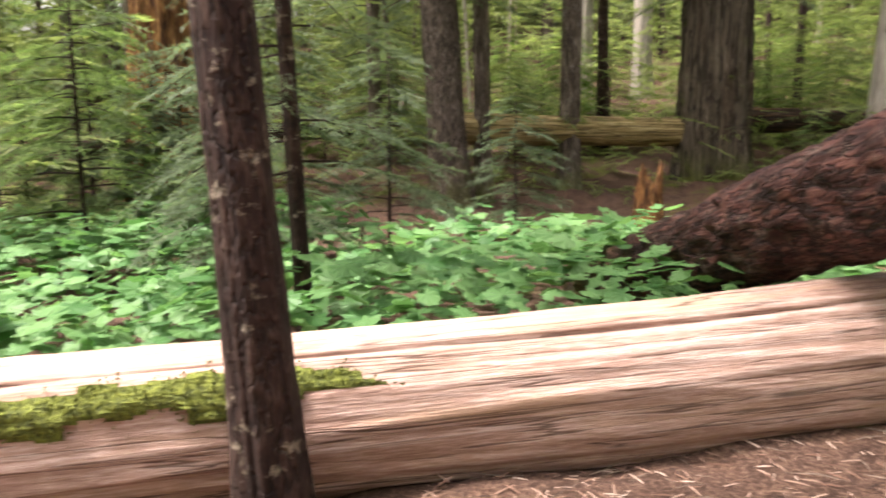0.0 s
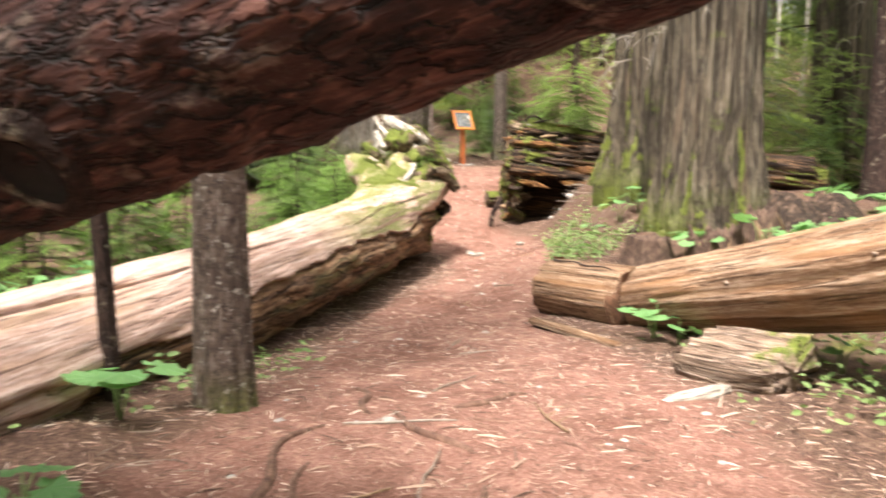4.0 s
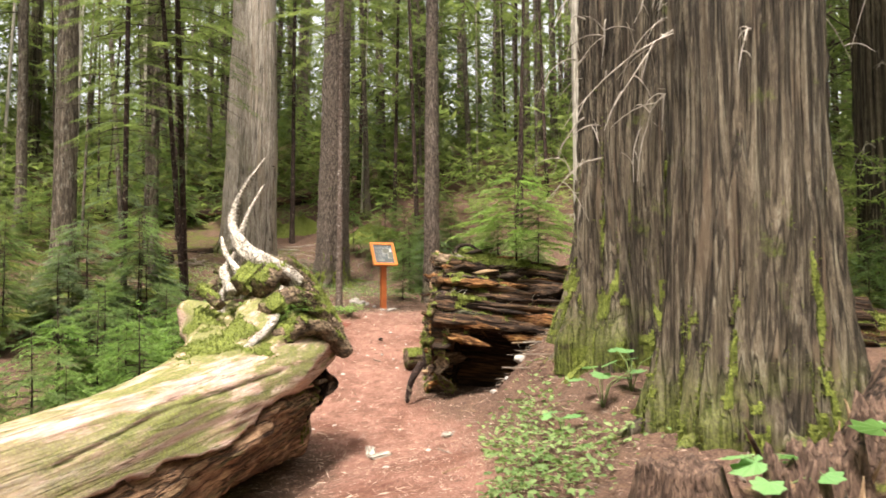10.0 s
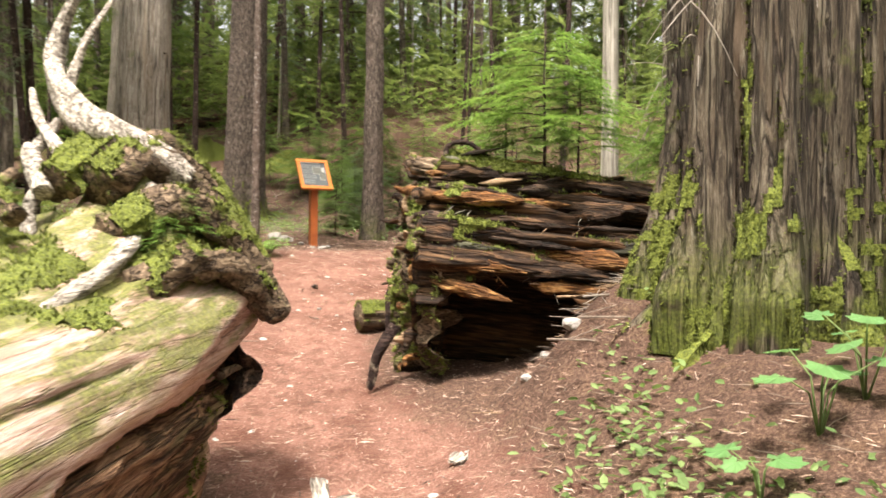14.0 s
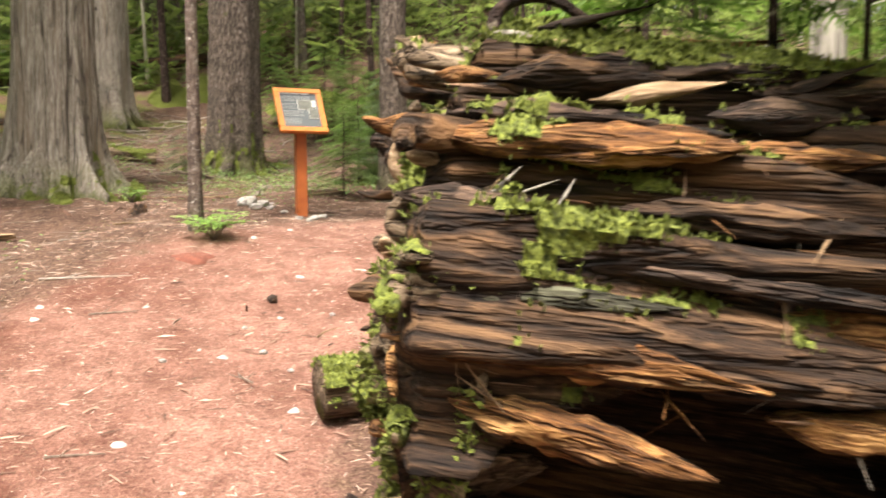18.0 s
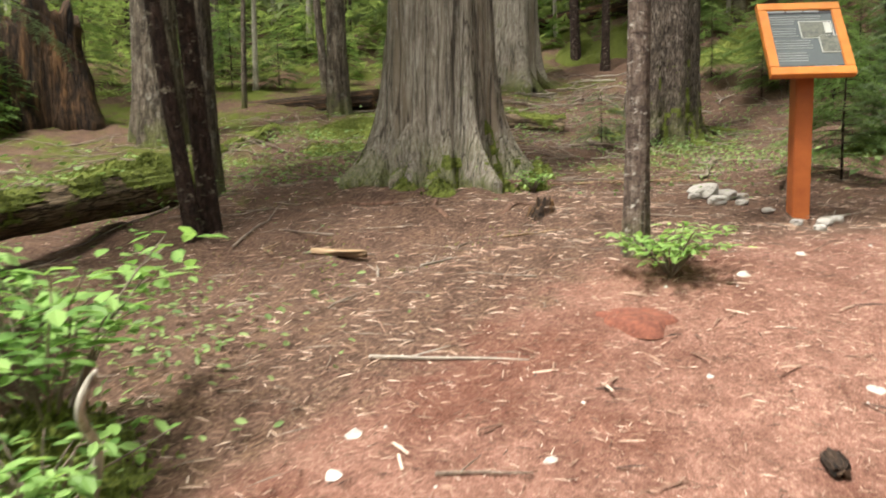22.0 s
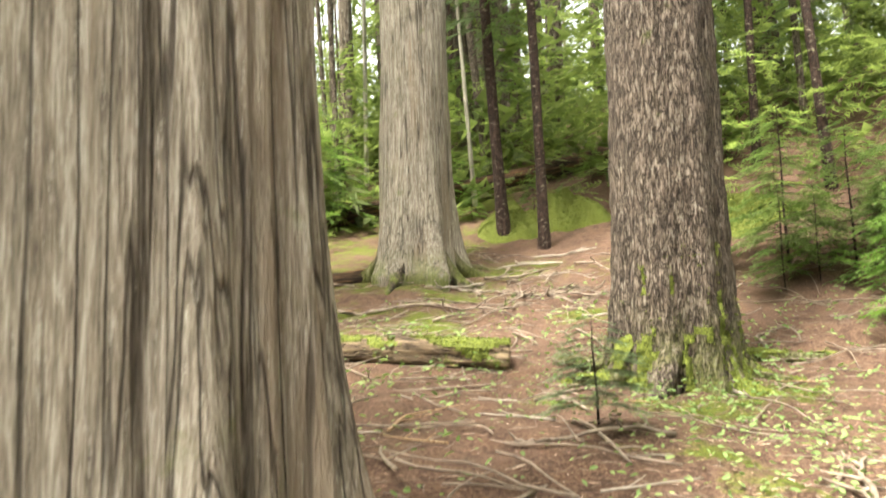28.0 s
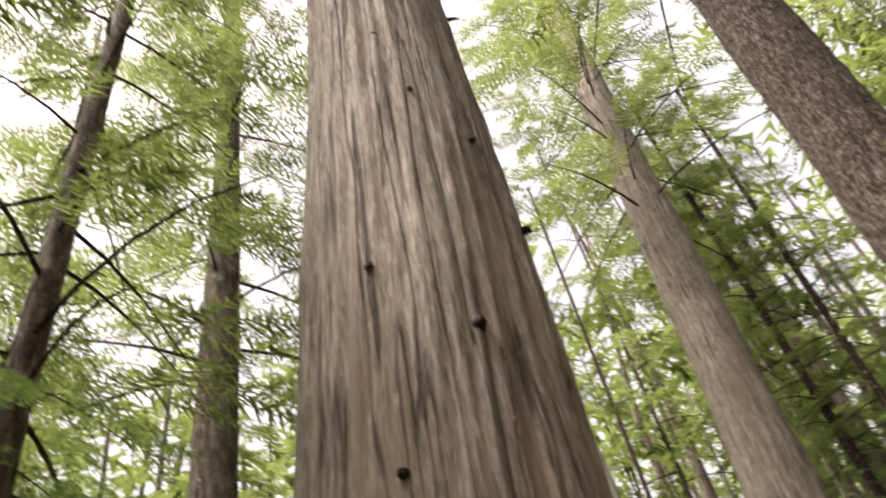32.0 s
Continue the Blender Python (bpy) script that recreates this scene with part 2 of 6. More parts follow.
def plain(name, a, b, scale=12.0, rough=0.7, bump=0.2):
    mat, nt, bs = nodes(name)
    n = tex(nt, coords(nt, (1, 1, 1)), scale, 5.0)
    nt.links.new(ramp(nt, n, (0.3, a), (0.7, b)), bs.inputs["Base Color"])
    bs.inputs["Roughness"].default_value = rough
    nt.links.new(node(nt, "Bump", Strength=bump, Distance=0.02, Height=n).outputs[0], bs.inputs["Normal"])
    return mat


CEDAR = wood("cedar_bark", (0.024, 0.018, 0.013), (0.088, 0.068, 0.047), (0.20, 0.17, 0.125), 17, 0.6, 1.0, moss=0.39, moss_low=0.6, streak=(0.10, 0.068, 0.044), lichen=(0.20, 0.18, 0.14), lichen_size=(26.0, 26.0, 2.0), crack=0.85, crack_size=(11.0, 0.16), fine=120.0, crack_width=0.075, crack_detail=2.5, contrast=1.35)
CEDAR_WARM = wood("weathered_cedar_bark", (0.085, 0.07, 0.056), (0.24, 0.206, 0.168), (0.44, 0.40, 0.35), 42, 2.2, 1.0, moss=0.37, moss_low=0.5, streak=(0.215, 0.168, 0.125), lichen=(0.44, 0.41, 0.365), lichen_size=(40.0, 40.0, 6.0), crack=0.75, crack_size=(8.5, 0.2), fine=130.0, crack_width=0.022, crack_detail=2.5, contrast=1.25)
HEMLOCK = wood("hemlock_bark", (0.03, 0.022, 0.017), (0.10, 0.078, 0.06), (0.25, 0.21, 0.17), 14, 2.6, 0.9, moss=0.34, moss_low=0.6, lichen=(0.30, 0.29, 0.25), crack=0.6, crack_size=(20.0, 5.0), contrast=1.3)
SCALY = wood("scaly_grey_bark", (0.03, 0.022, 0.018), (0.10, 0.075, 0.06), (0.25, 0.205, 0.17), 26, 7.0, 1.0, moss=0.36, moss_low=0.9, lichen=(0.26, 0.235, 0.20), lichen_size=(30.0, 30.0, 8.0), crack=0.8, crack_size=(30.0, 8.0), contrast=1.15)
RED_BARK = wood("dark_red_bark", (0.009, 0.004, 0.0037), (0.046, 0.0175, 0.0145), (0.145, 0.066, 0.053), 14, 5.0, 1.0, rough=0.7, moss=0.2, moss_low=1.2, lichen=(0.16, 0.115, 0.095), crack=0.85, crack_size=(16.0, 7.0), contrast=1.3)
DARK_BARK = wood("dark_bark", (0.009, 0.0045, 0.004), (0.032, 0.017, 0.0135), (0.09, 0.057, 0.045), 16, 9.0, 1.0, lichen=(0.29, 0.25, 0.19), lichen_size=(9.0, 9.0, 13.0), crack=0.5, crack_size=(16.0, 6.0))
PALE = wood("pale_snag_wood", (0.16, 0.14, 0.115), (0.36, 0.33, 0.28), (0.58, 0.54, 0.47), 12, 0.5, 0.5, crack=0.5, crack_size=(14.0, 0.4))
LOGWOOD = wood("bare_log_wood", (0.25, 0.145, 0.11), (0.46, 0.31, 0.255), (0.66, 0.52, 0.465), 30, 1.2, 0.5, moss=0.34, moss_low=5.5, up_moss=True, streak=(0.52, 0.35, 0.24), lichen=(0.31, 0.20, 0.145), lichen_size=(2.6, 2.6, 0.7), crack=0.7, crack_size=(13.0, 0.30), fine=120.0, crack_width=0.02, contrast=1.12)
CUTWOOD = wood("sawn_log_wood", (0.11, 0.056, 0.03), (0.265, 0.16, 0.098), (0.47, 0.345, 0.25), 22, 0.8, 0.8, streak=(0.30, 0.155, 0.075), lichen=(0.16, 0.095, 0.055), lichen_size=(4.0, 4.0, 0.8), crack=0.75, crack_size=(10.0, 0.25), fine=100.0, crack_width=0.02, contrast=1.4)
ROTTEN = wood("rotten_wood", (0.007, 0.004, 0.003), (0.038, 0.021, 0.012), (0.135, 0.075, 0.038), 13, 0.8, 1.0, moss=0.34, up_moss=True, streak=(0.16, 0.08, 0.033), crack=0.7, crack_size=(12.0, 0.9), crack_width=0.09, contrast=1.5)
ROOTWOOD = wood("root_wood", (0.03, 0.02, 0.013), (0.13, 0.09, 0.058), (0.33, 0.25, 0.17), 18, 4.0, 0.9, moss=0.46, crack=0.8, crack_size=(18.0, 3.0))
DRIFT = wood("silvery_root_wood", (0.11, 0.09, 0.075), (0.38, 0.335, 0.285), (0.68, 0.63, 0.56), 30, 2.5, 0.7, crack=0.6, crack_size=(26.0, 1.5), crack_width=0.05, contrast=1.2)
ORANGE = wood("orange_rotten_wood", (0.032, 0.013, 0.006), (0.20, 0.087, 0.028), (0.47, 0.26, 0.10), 18, 2.2, 1.0, lichen=(0.075, 0.04, 0.022), lichen_size=(9.0, 9.0, 2.5), crack=0.65, crack_size=(15.0, 2.2), crack_width=0.08, contrast=1.5)
GREENISH = wood("greenish_rotten_wood", (0.015, 0.013, 0.008), (0.055, 0.053, 0.034), (0.14, 0.145, 0.092), 14, 1.0, 0.9, crack=0.75, crack_size=(14.0, 0.9), contrast=1.4)
TWIG = plain("twig_wood", (0.07, 0.05, 0.038), (0.28, 0.22, 0.175), 9.0)
DEADTWIG = plain("dead_twig_wood", (0.17, 0.14, 0.115), (0.40, 0.355, 0.305), 9.0)
REDROT = wood("red_rotten_wood", (0.03, 0.018, 0.013), (0.095, 0.058, 0.042), (0.22, 0.145, 0.105), 22, 7.0, 1.0, moss=0.3, up_moss=True, crack=0.5, crack_size=(22.0, 4.0))
UNDERSIDE = wood("rotted_side_wood", (0.055, 0.028, 0.017), (0.19, 0.105, 0.06), (0.40, 0.26, 0.16), 18, 0.9, 1.0, streak=(0.12, 0.115, 0.05), crack=0.9, crack_size=(13.0, 0.6), fine=90.0, contrast=1.4)
MOSSLOG = wood("yellow_mossy_wood", (0.10, 0.075, 0.03), (0.27, 0.20, 0.085), (0.46, 0.38, 0.20), 12, 1.0, 0.8, moss=0.5, up_moss=True, crack=0.7, crack_size=(12.0, 0.5))
MOSSY = plain("moss", (0.03, 0.042, 0.007), (0.20, 0.235, 0.035), 55.0, 0.95, 1.0)
ROTDARK = wood("dark_rotten_wood", (0.008, 0.005, 0.004), (0.042, 0.026, 0.018), (0.14, 0.09, 0.062), 14, 2.0, 0.9, moss=0.3, up_moss=True, crack=0.8, crack_size=(14.0, 1.2), contrast=1.4)
SLIM = wood("lichen_spotted_bark", (0.03, 0.02, 0.017), (0.10, 0.07, 0.057), (0.23, 0.19, 0.16), 20, 14.0, 0.7, moss=0.3, moss_low=0.3, lichen=(0.48, 0.45, 0.41), lichen_size=(16.0, 16.0, 22.0), crack=0.6, crack_size=(12.0, 28.0), crack_width=0.035)
# near-black colour that stands for the shade inside a knot hole
HOLE_SHADE = plain("painted_hole_shade", (0.003, 0.002, 0.0015), (0.012, 0.007, 0.005), 14.0, 0.95, 0.6)
SOIL = plain("dark_soil", (0.02, 0.013, 0.01), (0.07, 0.045, 0.033), 9.0, 0.95, 0.6)
NEEDLES = leaf("hemlock_needles", (0.058, 0.105, 0.033), (0.175, 0.255, 0.09), 0.58)
# brighter copy of the needles: stronger light on some saplings, put into their colour
NEEDLES_BRIGHT = leaf("lit_needles", (0.085, 0.165, 0.035), (0.205, 0.32, 0.085), 0.5)
NEEDLES_BLUE = leaf("bluish_needles", (0.06, 0.095, 0.052), (0.165, 0.22, 0.13), 0.54)
CANOPY = leaf("canopy_needles", (0.07, 0.10, 0.036), (0.175, 0.215, 0.08), 0.65)
BROAD = leaf("broad_leaves", (0.065, 0.18, 0.055), (0.20, 0.38, 0.145), 0.4, 0.45)
UNDER = leaf("undergrowth_leaves", (0.09, 0.135, 0.04), (0.25, 0.315, 0.11), 0.62)
SHRUB = leaf("shrub_leaves", (0.11, 0.22, 0.055), (0.30, 0.46, 0.15), 0.45)
HERB = leaf("herb_leaves", (0.09, 0.16, 0.05), (0.24, 0.34, 0.13), 0.4)

# ---- ground ----
# heights of the ground: along the trail, on the slope beyond it, far off
TRAIL_HEIGHTS = [(0, 0, -.28), (-4, 1, -.25), (2.8, 2.6, -.2), (4, 3.2, -.26), (6.4, 1.2, -.42), (7.7, 2, -.52), (8.9, 3.3, -.62), (12.5, 5.2, -.58),
                 (15, 6, -.63), (16.8, 7.1, -.36), (17.6, 10.5, .04), (20, 9.6, .28), (21, 11.3, .78), (23.4, 11.4, .82), (23.5, 12.3, .93)]
SLOPE_HEIGHTS = [(20.3, 13.4, .68), (21.9, 12.8, .93), (21.6, 14.4, 1.08), (22.6, 13.7, 1.08), (26.0, 15.4, 1.42), (27.9, 15.9, 1.36), (27.4, 17.4, 1.75), (30.7, 21.5, 2.7), (34.2, 22.2, 3.5),
                 (12.7, 2.6, .05), (15.2, 4.2, .2), (14.2, 3.6, .1), (21.7, 17.7, 1.15), (2.4, 8.8, -.7), (7.4, 20, .9), (10, 12, -.3), (-8, 8, -.6), (9, -2, -.5)]
FAR_HEIGHTS = [(9, 40, 5), (38, 32, 6.5), (45, 15, 7.5), (60, 40, 14), (30, 60, 11), (0, 70, 10), (-30, 30, 2), (-40, -20, -1), (0, -30, -2), (30, -20, .5),
               (70, -10, 8), (20, 0, .4), (16, -4, .3)]
HEIGHTS = np.array(TRAIL_HEIGHTS + SLOPE_HEIGHTS + FAR_HEIGHTS)
TRAIL = np.array([(-9, -1.5), (-3, -.2), (1.5, .6), (5, 2.0), (8.6, 4.2), (12, 5.0), (14.8, 6.5), (16.2, 8.2), (18, 9.6), (20.2, 9.8), (22.5, 9.6), (27, 8.5)])
TRAIL_WIDTH = np.array([1.6, 1.6, 1.5, 1.35, 0.85, 0.75, 0.75, 0.9, 1.45, 1.5, 1.3, 1.2])


def plate(r2):
    return r2 * np.log(r2 + 1e-9) * 0.5


def plate_weights(P):
    """Thin-plate weights for a smooth surface near the known heights."""
    n = len(P)
    K = plate(((P[:, None, :2] - P[None, :, :2]) ** 2).sum(-1)) + np.eye(n) * 0.6
    A = np.zeros((n + 3, n + 3))
    A[:n, :n], A[:n, n], A[n, :n] = K, 1, 1
    A[:n, n + 1:], A[n + 1:, :n] = P[:, :2], P[:, :2].T
    return np.linalg.solve(A, np.concatenate([P[:, 2], np.zeros(3)]))


PLATE = plate_weights(HEIGHTS)


def gz(x, y):
    """The smooth height of the ground; level far out."""
    x, y = np.asarray(x, float), np.asarray(y, float)
    shape = x.shape
    x, y = np.clip(x.ravel(), -45, 75), np.clip(y.ravel(), -35, 75)
    out = np.empty(len(x))
    for i in range(0, len(x), 40000):
        px, py = x[i:i + 40000], y[i:i + 40000]
        r2 = (px[:, None] - HEIGHTS[:, 0]) ** 2 + (py[:, None] - HEIGHTS[:, 1]) ** 2
        out[i:i + 40000] = plate(r2) @ PLATE[:-3] + PLATE[-3] + PLATE[-2] * px + PLATE[-1] * py
    out = out + 0.72 * np.exp(-((x - 16.25) / 0.80) ** 2 - ((y - 4.95) / 0.72) ** 2)     # the bank of litter against the cedar
    return out.reshape(shape)


def trail_distance(x, y):
    """How far from the trail's edge: below 0 on it."""
    best = np.full(np.shape(x), 1e9)
    for (a, b), (wa, wb) in zip(zip(TRAIL[:-1], TRAIL[1:]), zip(TRAIL_WIDTH[:-1], TRAIL_WIDTH[1:])):
        d = b - a
        t = np.clip(((x - a[0]) * d[0] + (y - a[1]) * d[1]) / (d @ d), 0, 1)
        best = np.minimum(best, np.hypot(x - a[0] - t * d[0], y - a[1] - t * d[1]) - (wa + t * (wb - wa)))
    return best


def rough(x, y):
    """The ground with its small bumps; smoother on the trail."""
    off = np.clip(trail_distance(x, y) / 0.9, 0, 1)
    return gz(x, y) + off * (0.08 * fbm(x * 1.1, y * 1.1, 3.0) + 0.03 * vnoise(x * 4, y * 4)) + 0.012 * vnoise(x * 3, y * 3, 5.0)


def at(x, y, dz=0.0):
    return float(rough(np.array([x]), np.array([y]))[0]) + dz


def spread(lo, hi, a, b, fine):
    """Coordinates that are fine between a and b and grow outwards."""
    mid = np.arange(a, b, fine)
    out = [mid]
    n = 46
    g = np.linspace(0, 1, n)[1:] ** 2.4
    return np.concatenate([(a - (a - lo) * g)[::-1], mid, b + (hi - b) * g])


gx, gy = spread(-400, 400, -5, 31, 0.115), spread(-400, 400, -5, 23, 0.115)
GX, GY = np.meshgrid(gx, gy)
GZ = rough(GX, GY)
groundmat, nt, bs = nodes("forest_floor")
attr = nt.nodes.new("ShaderNodeAttribute")
attr.attribute_name = "trail"
vm = coords(nt, (1, 1, 1))
big, mid_, fine_, grain = tex(nt, vm, 0.9, 4.0), tex(nt, vm, 5.0, 5.0, 0.65), tex(nt, vm, 42.0, 4.0, 0.7), tex(nt, coords(nt, (1, 1, 1)), 150.0, 2.0)
litter = ramp(nt, mathn(nt, "ADD", mathn(nt, "MULTIPLY", fine_, 0.65), mathn(nt, "MULTIPLY", grain, 0.35)), (0.3, (0.018, 0.011, 0.008)), (0.48, (0.078, 0.045, 0.033)), (0.58, (0.15, 0.095, 0.07)), (0.72, (0.34, 0.25, 0.19)))
litter = mix(nt, 0.8, litter, ramp(nt, mid_, (0.32, (0.5, 0.47, 0.44)), (0.5, (1.0, 1.0, 1.0)), (0.68, (1.25, 1.22, 1.1))), "MULTIPLY")
dirt = ramp(nt, mathn(nt, "ADD", mathn(nt, "MULTIPLY", fine_, 0.55), mathn(nt, "MULTIPLY", grain, 0.45)), (0.30, (0.065, 0.029, 0.022)), (0.47, (0.19, 0.096, 0.074)), (0.58, (0.27, 0.158, 0.124)), (0.70, (0.52, 0.38, 0.31)))
dirt = mix(nt, 0.8, dirt, ramp(nt, mid_, (0.3, (0.55, 0.47, 0.43)), (0.7, (1.25, 1.25, 1.25))), "MULTIPLY")
dirt = mix(nt, 0.9, dirt, ramp(nt, big, (0.36, (0.62, 0.52, 0.48)), (0.5, (0.95, 0.95, 0.95)), (0.66, (1.18, 1.18, 1.18))), "MULTIPLY")
mossc = mix(nt, 1.0, ramp(nt, fine_, (0.3, MOSS[0]), (0.5, MOSS[1]), (0.72, MOSS[2])), (0.75, 0.72, 0.75), "MULTIPLY")
edge = mathn(nt, "ADD", attr.outputs["Fac"], mathn(nt, "MULTIPLY", mathn(nt, "ADD", mid_, -0.5), 1.3))
green = nt.nodes.new("ShaderNodeAttribute")
green.attribute_name = "mossy"
mossmask = mathn(nt, "MULTIPLY", step(nt, mathn(nt, "ADD", mathn(nt, "ADD", mathn(nt, "MULTIPLY", big, 0.6), mathn(nt, "MULTIPLY", mid_, 0.4)), mathn(nt, "MULTIPLY", green.outputs["Fac"], 0.085)), 0.54, 0.64), step(nt, edge, 0.9, 2.6))
col = mix(nt, step(nt, edge, -0.15, 0.35), dirt, mix(nt, mossmask, litter, mossc))
nt.links.new(col, bs.inputs["Base Color"])
bs.inputs["Roughness"].default_value = 0.95
bs.inputs["Specular IOR Level"].default_value = 0.15
nt.links.new(node(nt, "Bump", Strength=0.8, Distance=0.03, Height=mathn(nt, "ADD", fine_, mid_)).outputs[0], bs.inputs["Normal"])
me = mesh_np("ground", np.stack([GX, GY, GZ], -1).reshape(-1, 3), grid_faces(len(gy), len(gx), False), groundmat)
me.attributes.new("mossy", "FLOAT", "POINT").data.foreach_set("value", (np.where(GX > 16, np.clip((GY - 15.2 - .42 * (GX - 17)) / 1.5, -1, 1), 0) + 2.0 * sum(np.exp(-((GX - px) ** 2 + (GY - py) ** 2) / .45) for px, py in ((27.6, 15.4), (24.5, 14.3), (25.7, 14.1), (28.6, 15.2), (26.6, 16.2), (29.6, 20.0), (28.3, 19.0), (31.6, 19.6), (30.2, 18.0), (32.6, 20.9), (33.4, 19.4)))).astype(np.float32).ravel())
me.attributes.new("trail", "FLOAT", "POINT").data.foreach_set("value", np.clip(trail_distance(GX, GY), -2, 10).astype(np.float32).ravel())
tagged(new("ground", me), "reddish-brown trail and forest floor with needle litter and moss", "ground", kind="structure")


# ---- trunks and logs ----
def stem(r0, r1, length, nu, nv, flare=0.0, flare_h=0.6, lobes=0, ridge=0.0, ridges=14, plate=0.0, bend=0.0, seed=0.0, lump=0.0, from_z=-0.4, power=1.0):
    """A trunk along z, with root flare, lengthwise ridges, bark plates and lumps. V and F."""
    g = np.linspace(0, 1, nv)
    z = from_z + (length - from_z) * g ** power
    th = np.arange(nu) / nu * 2 * np.pi
    Z, T = np.meshgrid(z, th, indexing="ij")
    h = np.clip(Z, 0, None)
    r = r0 + (r1 - r0) * np.clip(Z / length, 0, 1)
    c, s = np.cos(T), np.sin(T)
    if flare:
        lob = fbm(c * lobes * 0.32 + seed, s * lobes * 0.32, seed * 3, 2) if lobes else 0
        spread_ = np.exp(-h / flare_h)
        r = r + flare * spread_ * (0.65 + 0.75 * lob) + 0.10 * r0 * (lob if lobes else 0) * np.exp(-h / (flare_h * 5))
    if lump:
        r = r + lump * fbm(c * 1.3 + seed, s * 1.3, Z * 0.5 + seed, 2)
    if ridge:
        wander = 0.35 * vnoise(Z * 0.45, seed, 2.0)
        k = ridges / 6.28
        cc, ss = np.cos(T + wander), np.sin(T + wander)
        a = vnoise(cc * k * 2 + seed, ss * k * 2, Z * 0.55 + seed)
        b = vnoise(cc * k * 5 + seed, ss * k * 5, Z * 1.2)
        r = r + ridge * (0.75 - 1.6 * np.abs(a) ** 0.7 + 0.5 * b)
    if plate:
        a = vnoise(c * r0 * 16 + seed, s * r0 * 16, Z * 9)
        b = vnoise(c * r0 * 34 + seed, s * r0 * 34, Z * 17)
        r = r + plate * (np.sign(a) * np.abs(a) ** 0.6 + 0.6 * b)
    bx = bend * (np.sin(h / max(length, 1) * 2.2 + seed) - math.sin(seed))
    V = np.stack([r * c + bx, r * s + 0.6 * bx, Z], -1)
    low, top = V[:1].mean(1, keepdims=True), V[-1:].mean(1, keepdims=True)
    V = np.concatenate([low + (V[:1] - low) * 0.02, V, top + (V[-1:] - top) * 0.6 + [0, 0, r1 * 0.1], top + (V[-1:] - top) * 0.03 + [0, 0, r1 * 0.12]])
    return V.reshape(-1, 3), grid_faces(len(V), nu)


def axis_pose(a, b):
    """A pose whose z runs from a to b."""
    a, b = Vector(a), Vector(b)
    return Matrix.Translation(a) @ (b - a).to_track_quat("Z", "Y").to_matrix().to_4x4()


# ---- foliage shapes ----
def frond(pairs, width=0.05, angle=52, reach=0.42, droop=0.10):
    """A flat spray along x, one long, of narrow pointed branchlets: V and F (triangles)."""
    V, F = [], []
    for i in range(pairs):
        a = (i + 0.5) / pairs
        for s in (1, -1):
            l = reach * (1 - 0.62 * a) * (0.7 + 0.5 * ((i * 7 + (s > 0) * 3) % 5) / 5)
            turn = radians(angle + 9 * (((i * 3 + (s > 0)) % 4) - 1.5))
            dx, dy = math.cos(turn), s * math.sin(turn)
            n = len(V)
            V += [(a - width * .7, 0, -droop * a * a), (a + width * .7, 0, -droop * a * a + .012), (a + dx * l, dy * l, -droop * a * a - .06 + .05 * ((i + (s > 0)) % 3))]
            F.append((n, n + 1, n + 2))
    n = len(V)
    V += [(.7, width * .5, -.05), (.7, -width * .5, -.05), (1.15, 0, -.13)]
    F.append((n, n + 1, n + 2))
    return np.array(V, float), np.array(F)


FROND, FROND_COARSE, FROND_FAR = frond(9, 0.050), frond(8, 0.042, 50, 0.46), frond(5, 0.09, 50, 0.52)


def conifer(rng, height, first, count, reach, spray=FROND, per=9, size=0.34, droop=0.25, rise=0.15, top=True, twig=0.008, shape=1.0):
    """Branches of a conifer: foliage V, F and twig V, F. first: the height of the lowest branches."""
    O, D, U, S, twigs = [], [], [], [], []
    for i in range(count):
        f = (i + rng.random()) / count
        h = first + (height - first) * f
        az = i * 2.4 + rng.normal(0, 0.5)
        L = reach * ((1 - f) ** shape * 0.9 + 0.1) * rng.uniform(0.6, 1.12)
        out = np.array([math.cos(az), math.sin(az), 0])
        side = np.array([-out[1], out[0], 0])
        g = np.linspace(0, 1, 5)
        line = out * (L * g)[:, None] + np.array([0, 0, 1]) * (h + L * (rise * g - (droop + rise) * g ** 2))[:, None]
        twigs.append(tube(line, np.linspace(twig + 0.006 * L, twig * 0.4, 5), 3, False))
        n = max(3, int(per * (0.5 + L / reach)))
        for j in range(n):
            t = 0.22 + 0.78 * (j + rng.random()) / n
            p = out * L * t + np.array([0, 0, h + L * (rise * t - (droop + rise) * t * t)])
            sgn = 1 if j % 2 else -1
            lean = rng.uniform(0.5, 1.15) * (1 - 0.55 * t)
            d = out + side * sgn * lean + np.array([0, 0, rng.normal(-0.22, 0.12) + rise - 2 * (droop + rise) * t * 0.5])
            O.append(p)
            D.append(d)
            U.append((rng.normal(0, .22), rng.normal(0, .22), 1))
            S.append(size * rng.uniform(0.65, 1.15) * (0.6 + 0.4 * (1 - t) + 0.25) * (0.55 + 0.45 * min(1, L / reach + .2)))
    V, F = scatter(*spray, np.array(O), np.array(D), np.array(U), np.array(S))
    return (V, F), join(twigs)


def palm_leaf(lobes=7):
    """A broad toothed leaf, about one across, its stalk at the origin: V and F (triangles)."""
    V, F = [(0.12, 0, 0)], []
    for i in range(2 * lobes + 1):
        a = radians(-150 + 300 * i / (2 * lobes))
        r = (0.60 if i % 2 else 0.47) * (1 - 0.22 * abs(i - lobes) / lobes)
        V.append((0.2 + r * math.cos(a), r * math.sin(a), -0.10 * r + (0.03 if i % 2 else -0.02)))
    for i in range(1, 2 * lobes + 1):
        F.append((0, i, i + 1))
    return np.array(V), np.array(F)


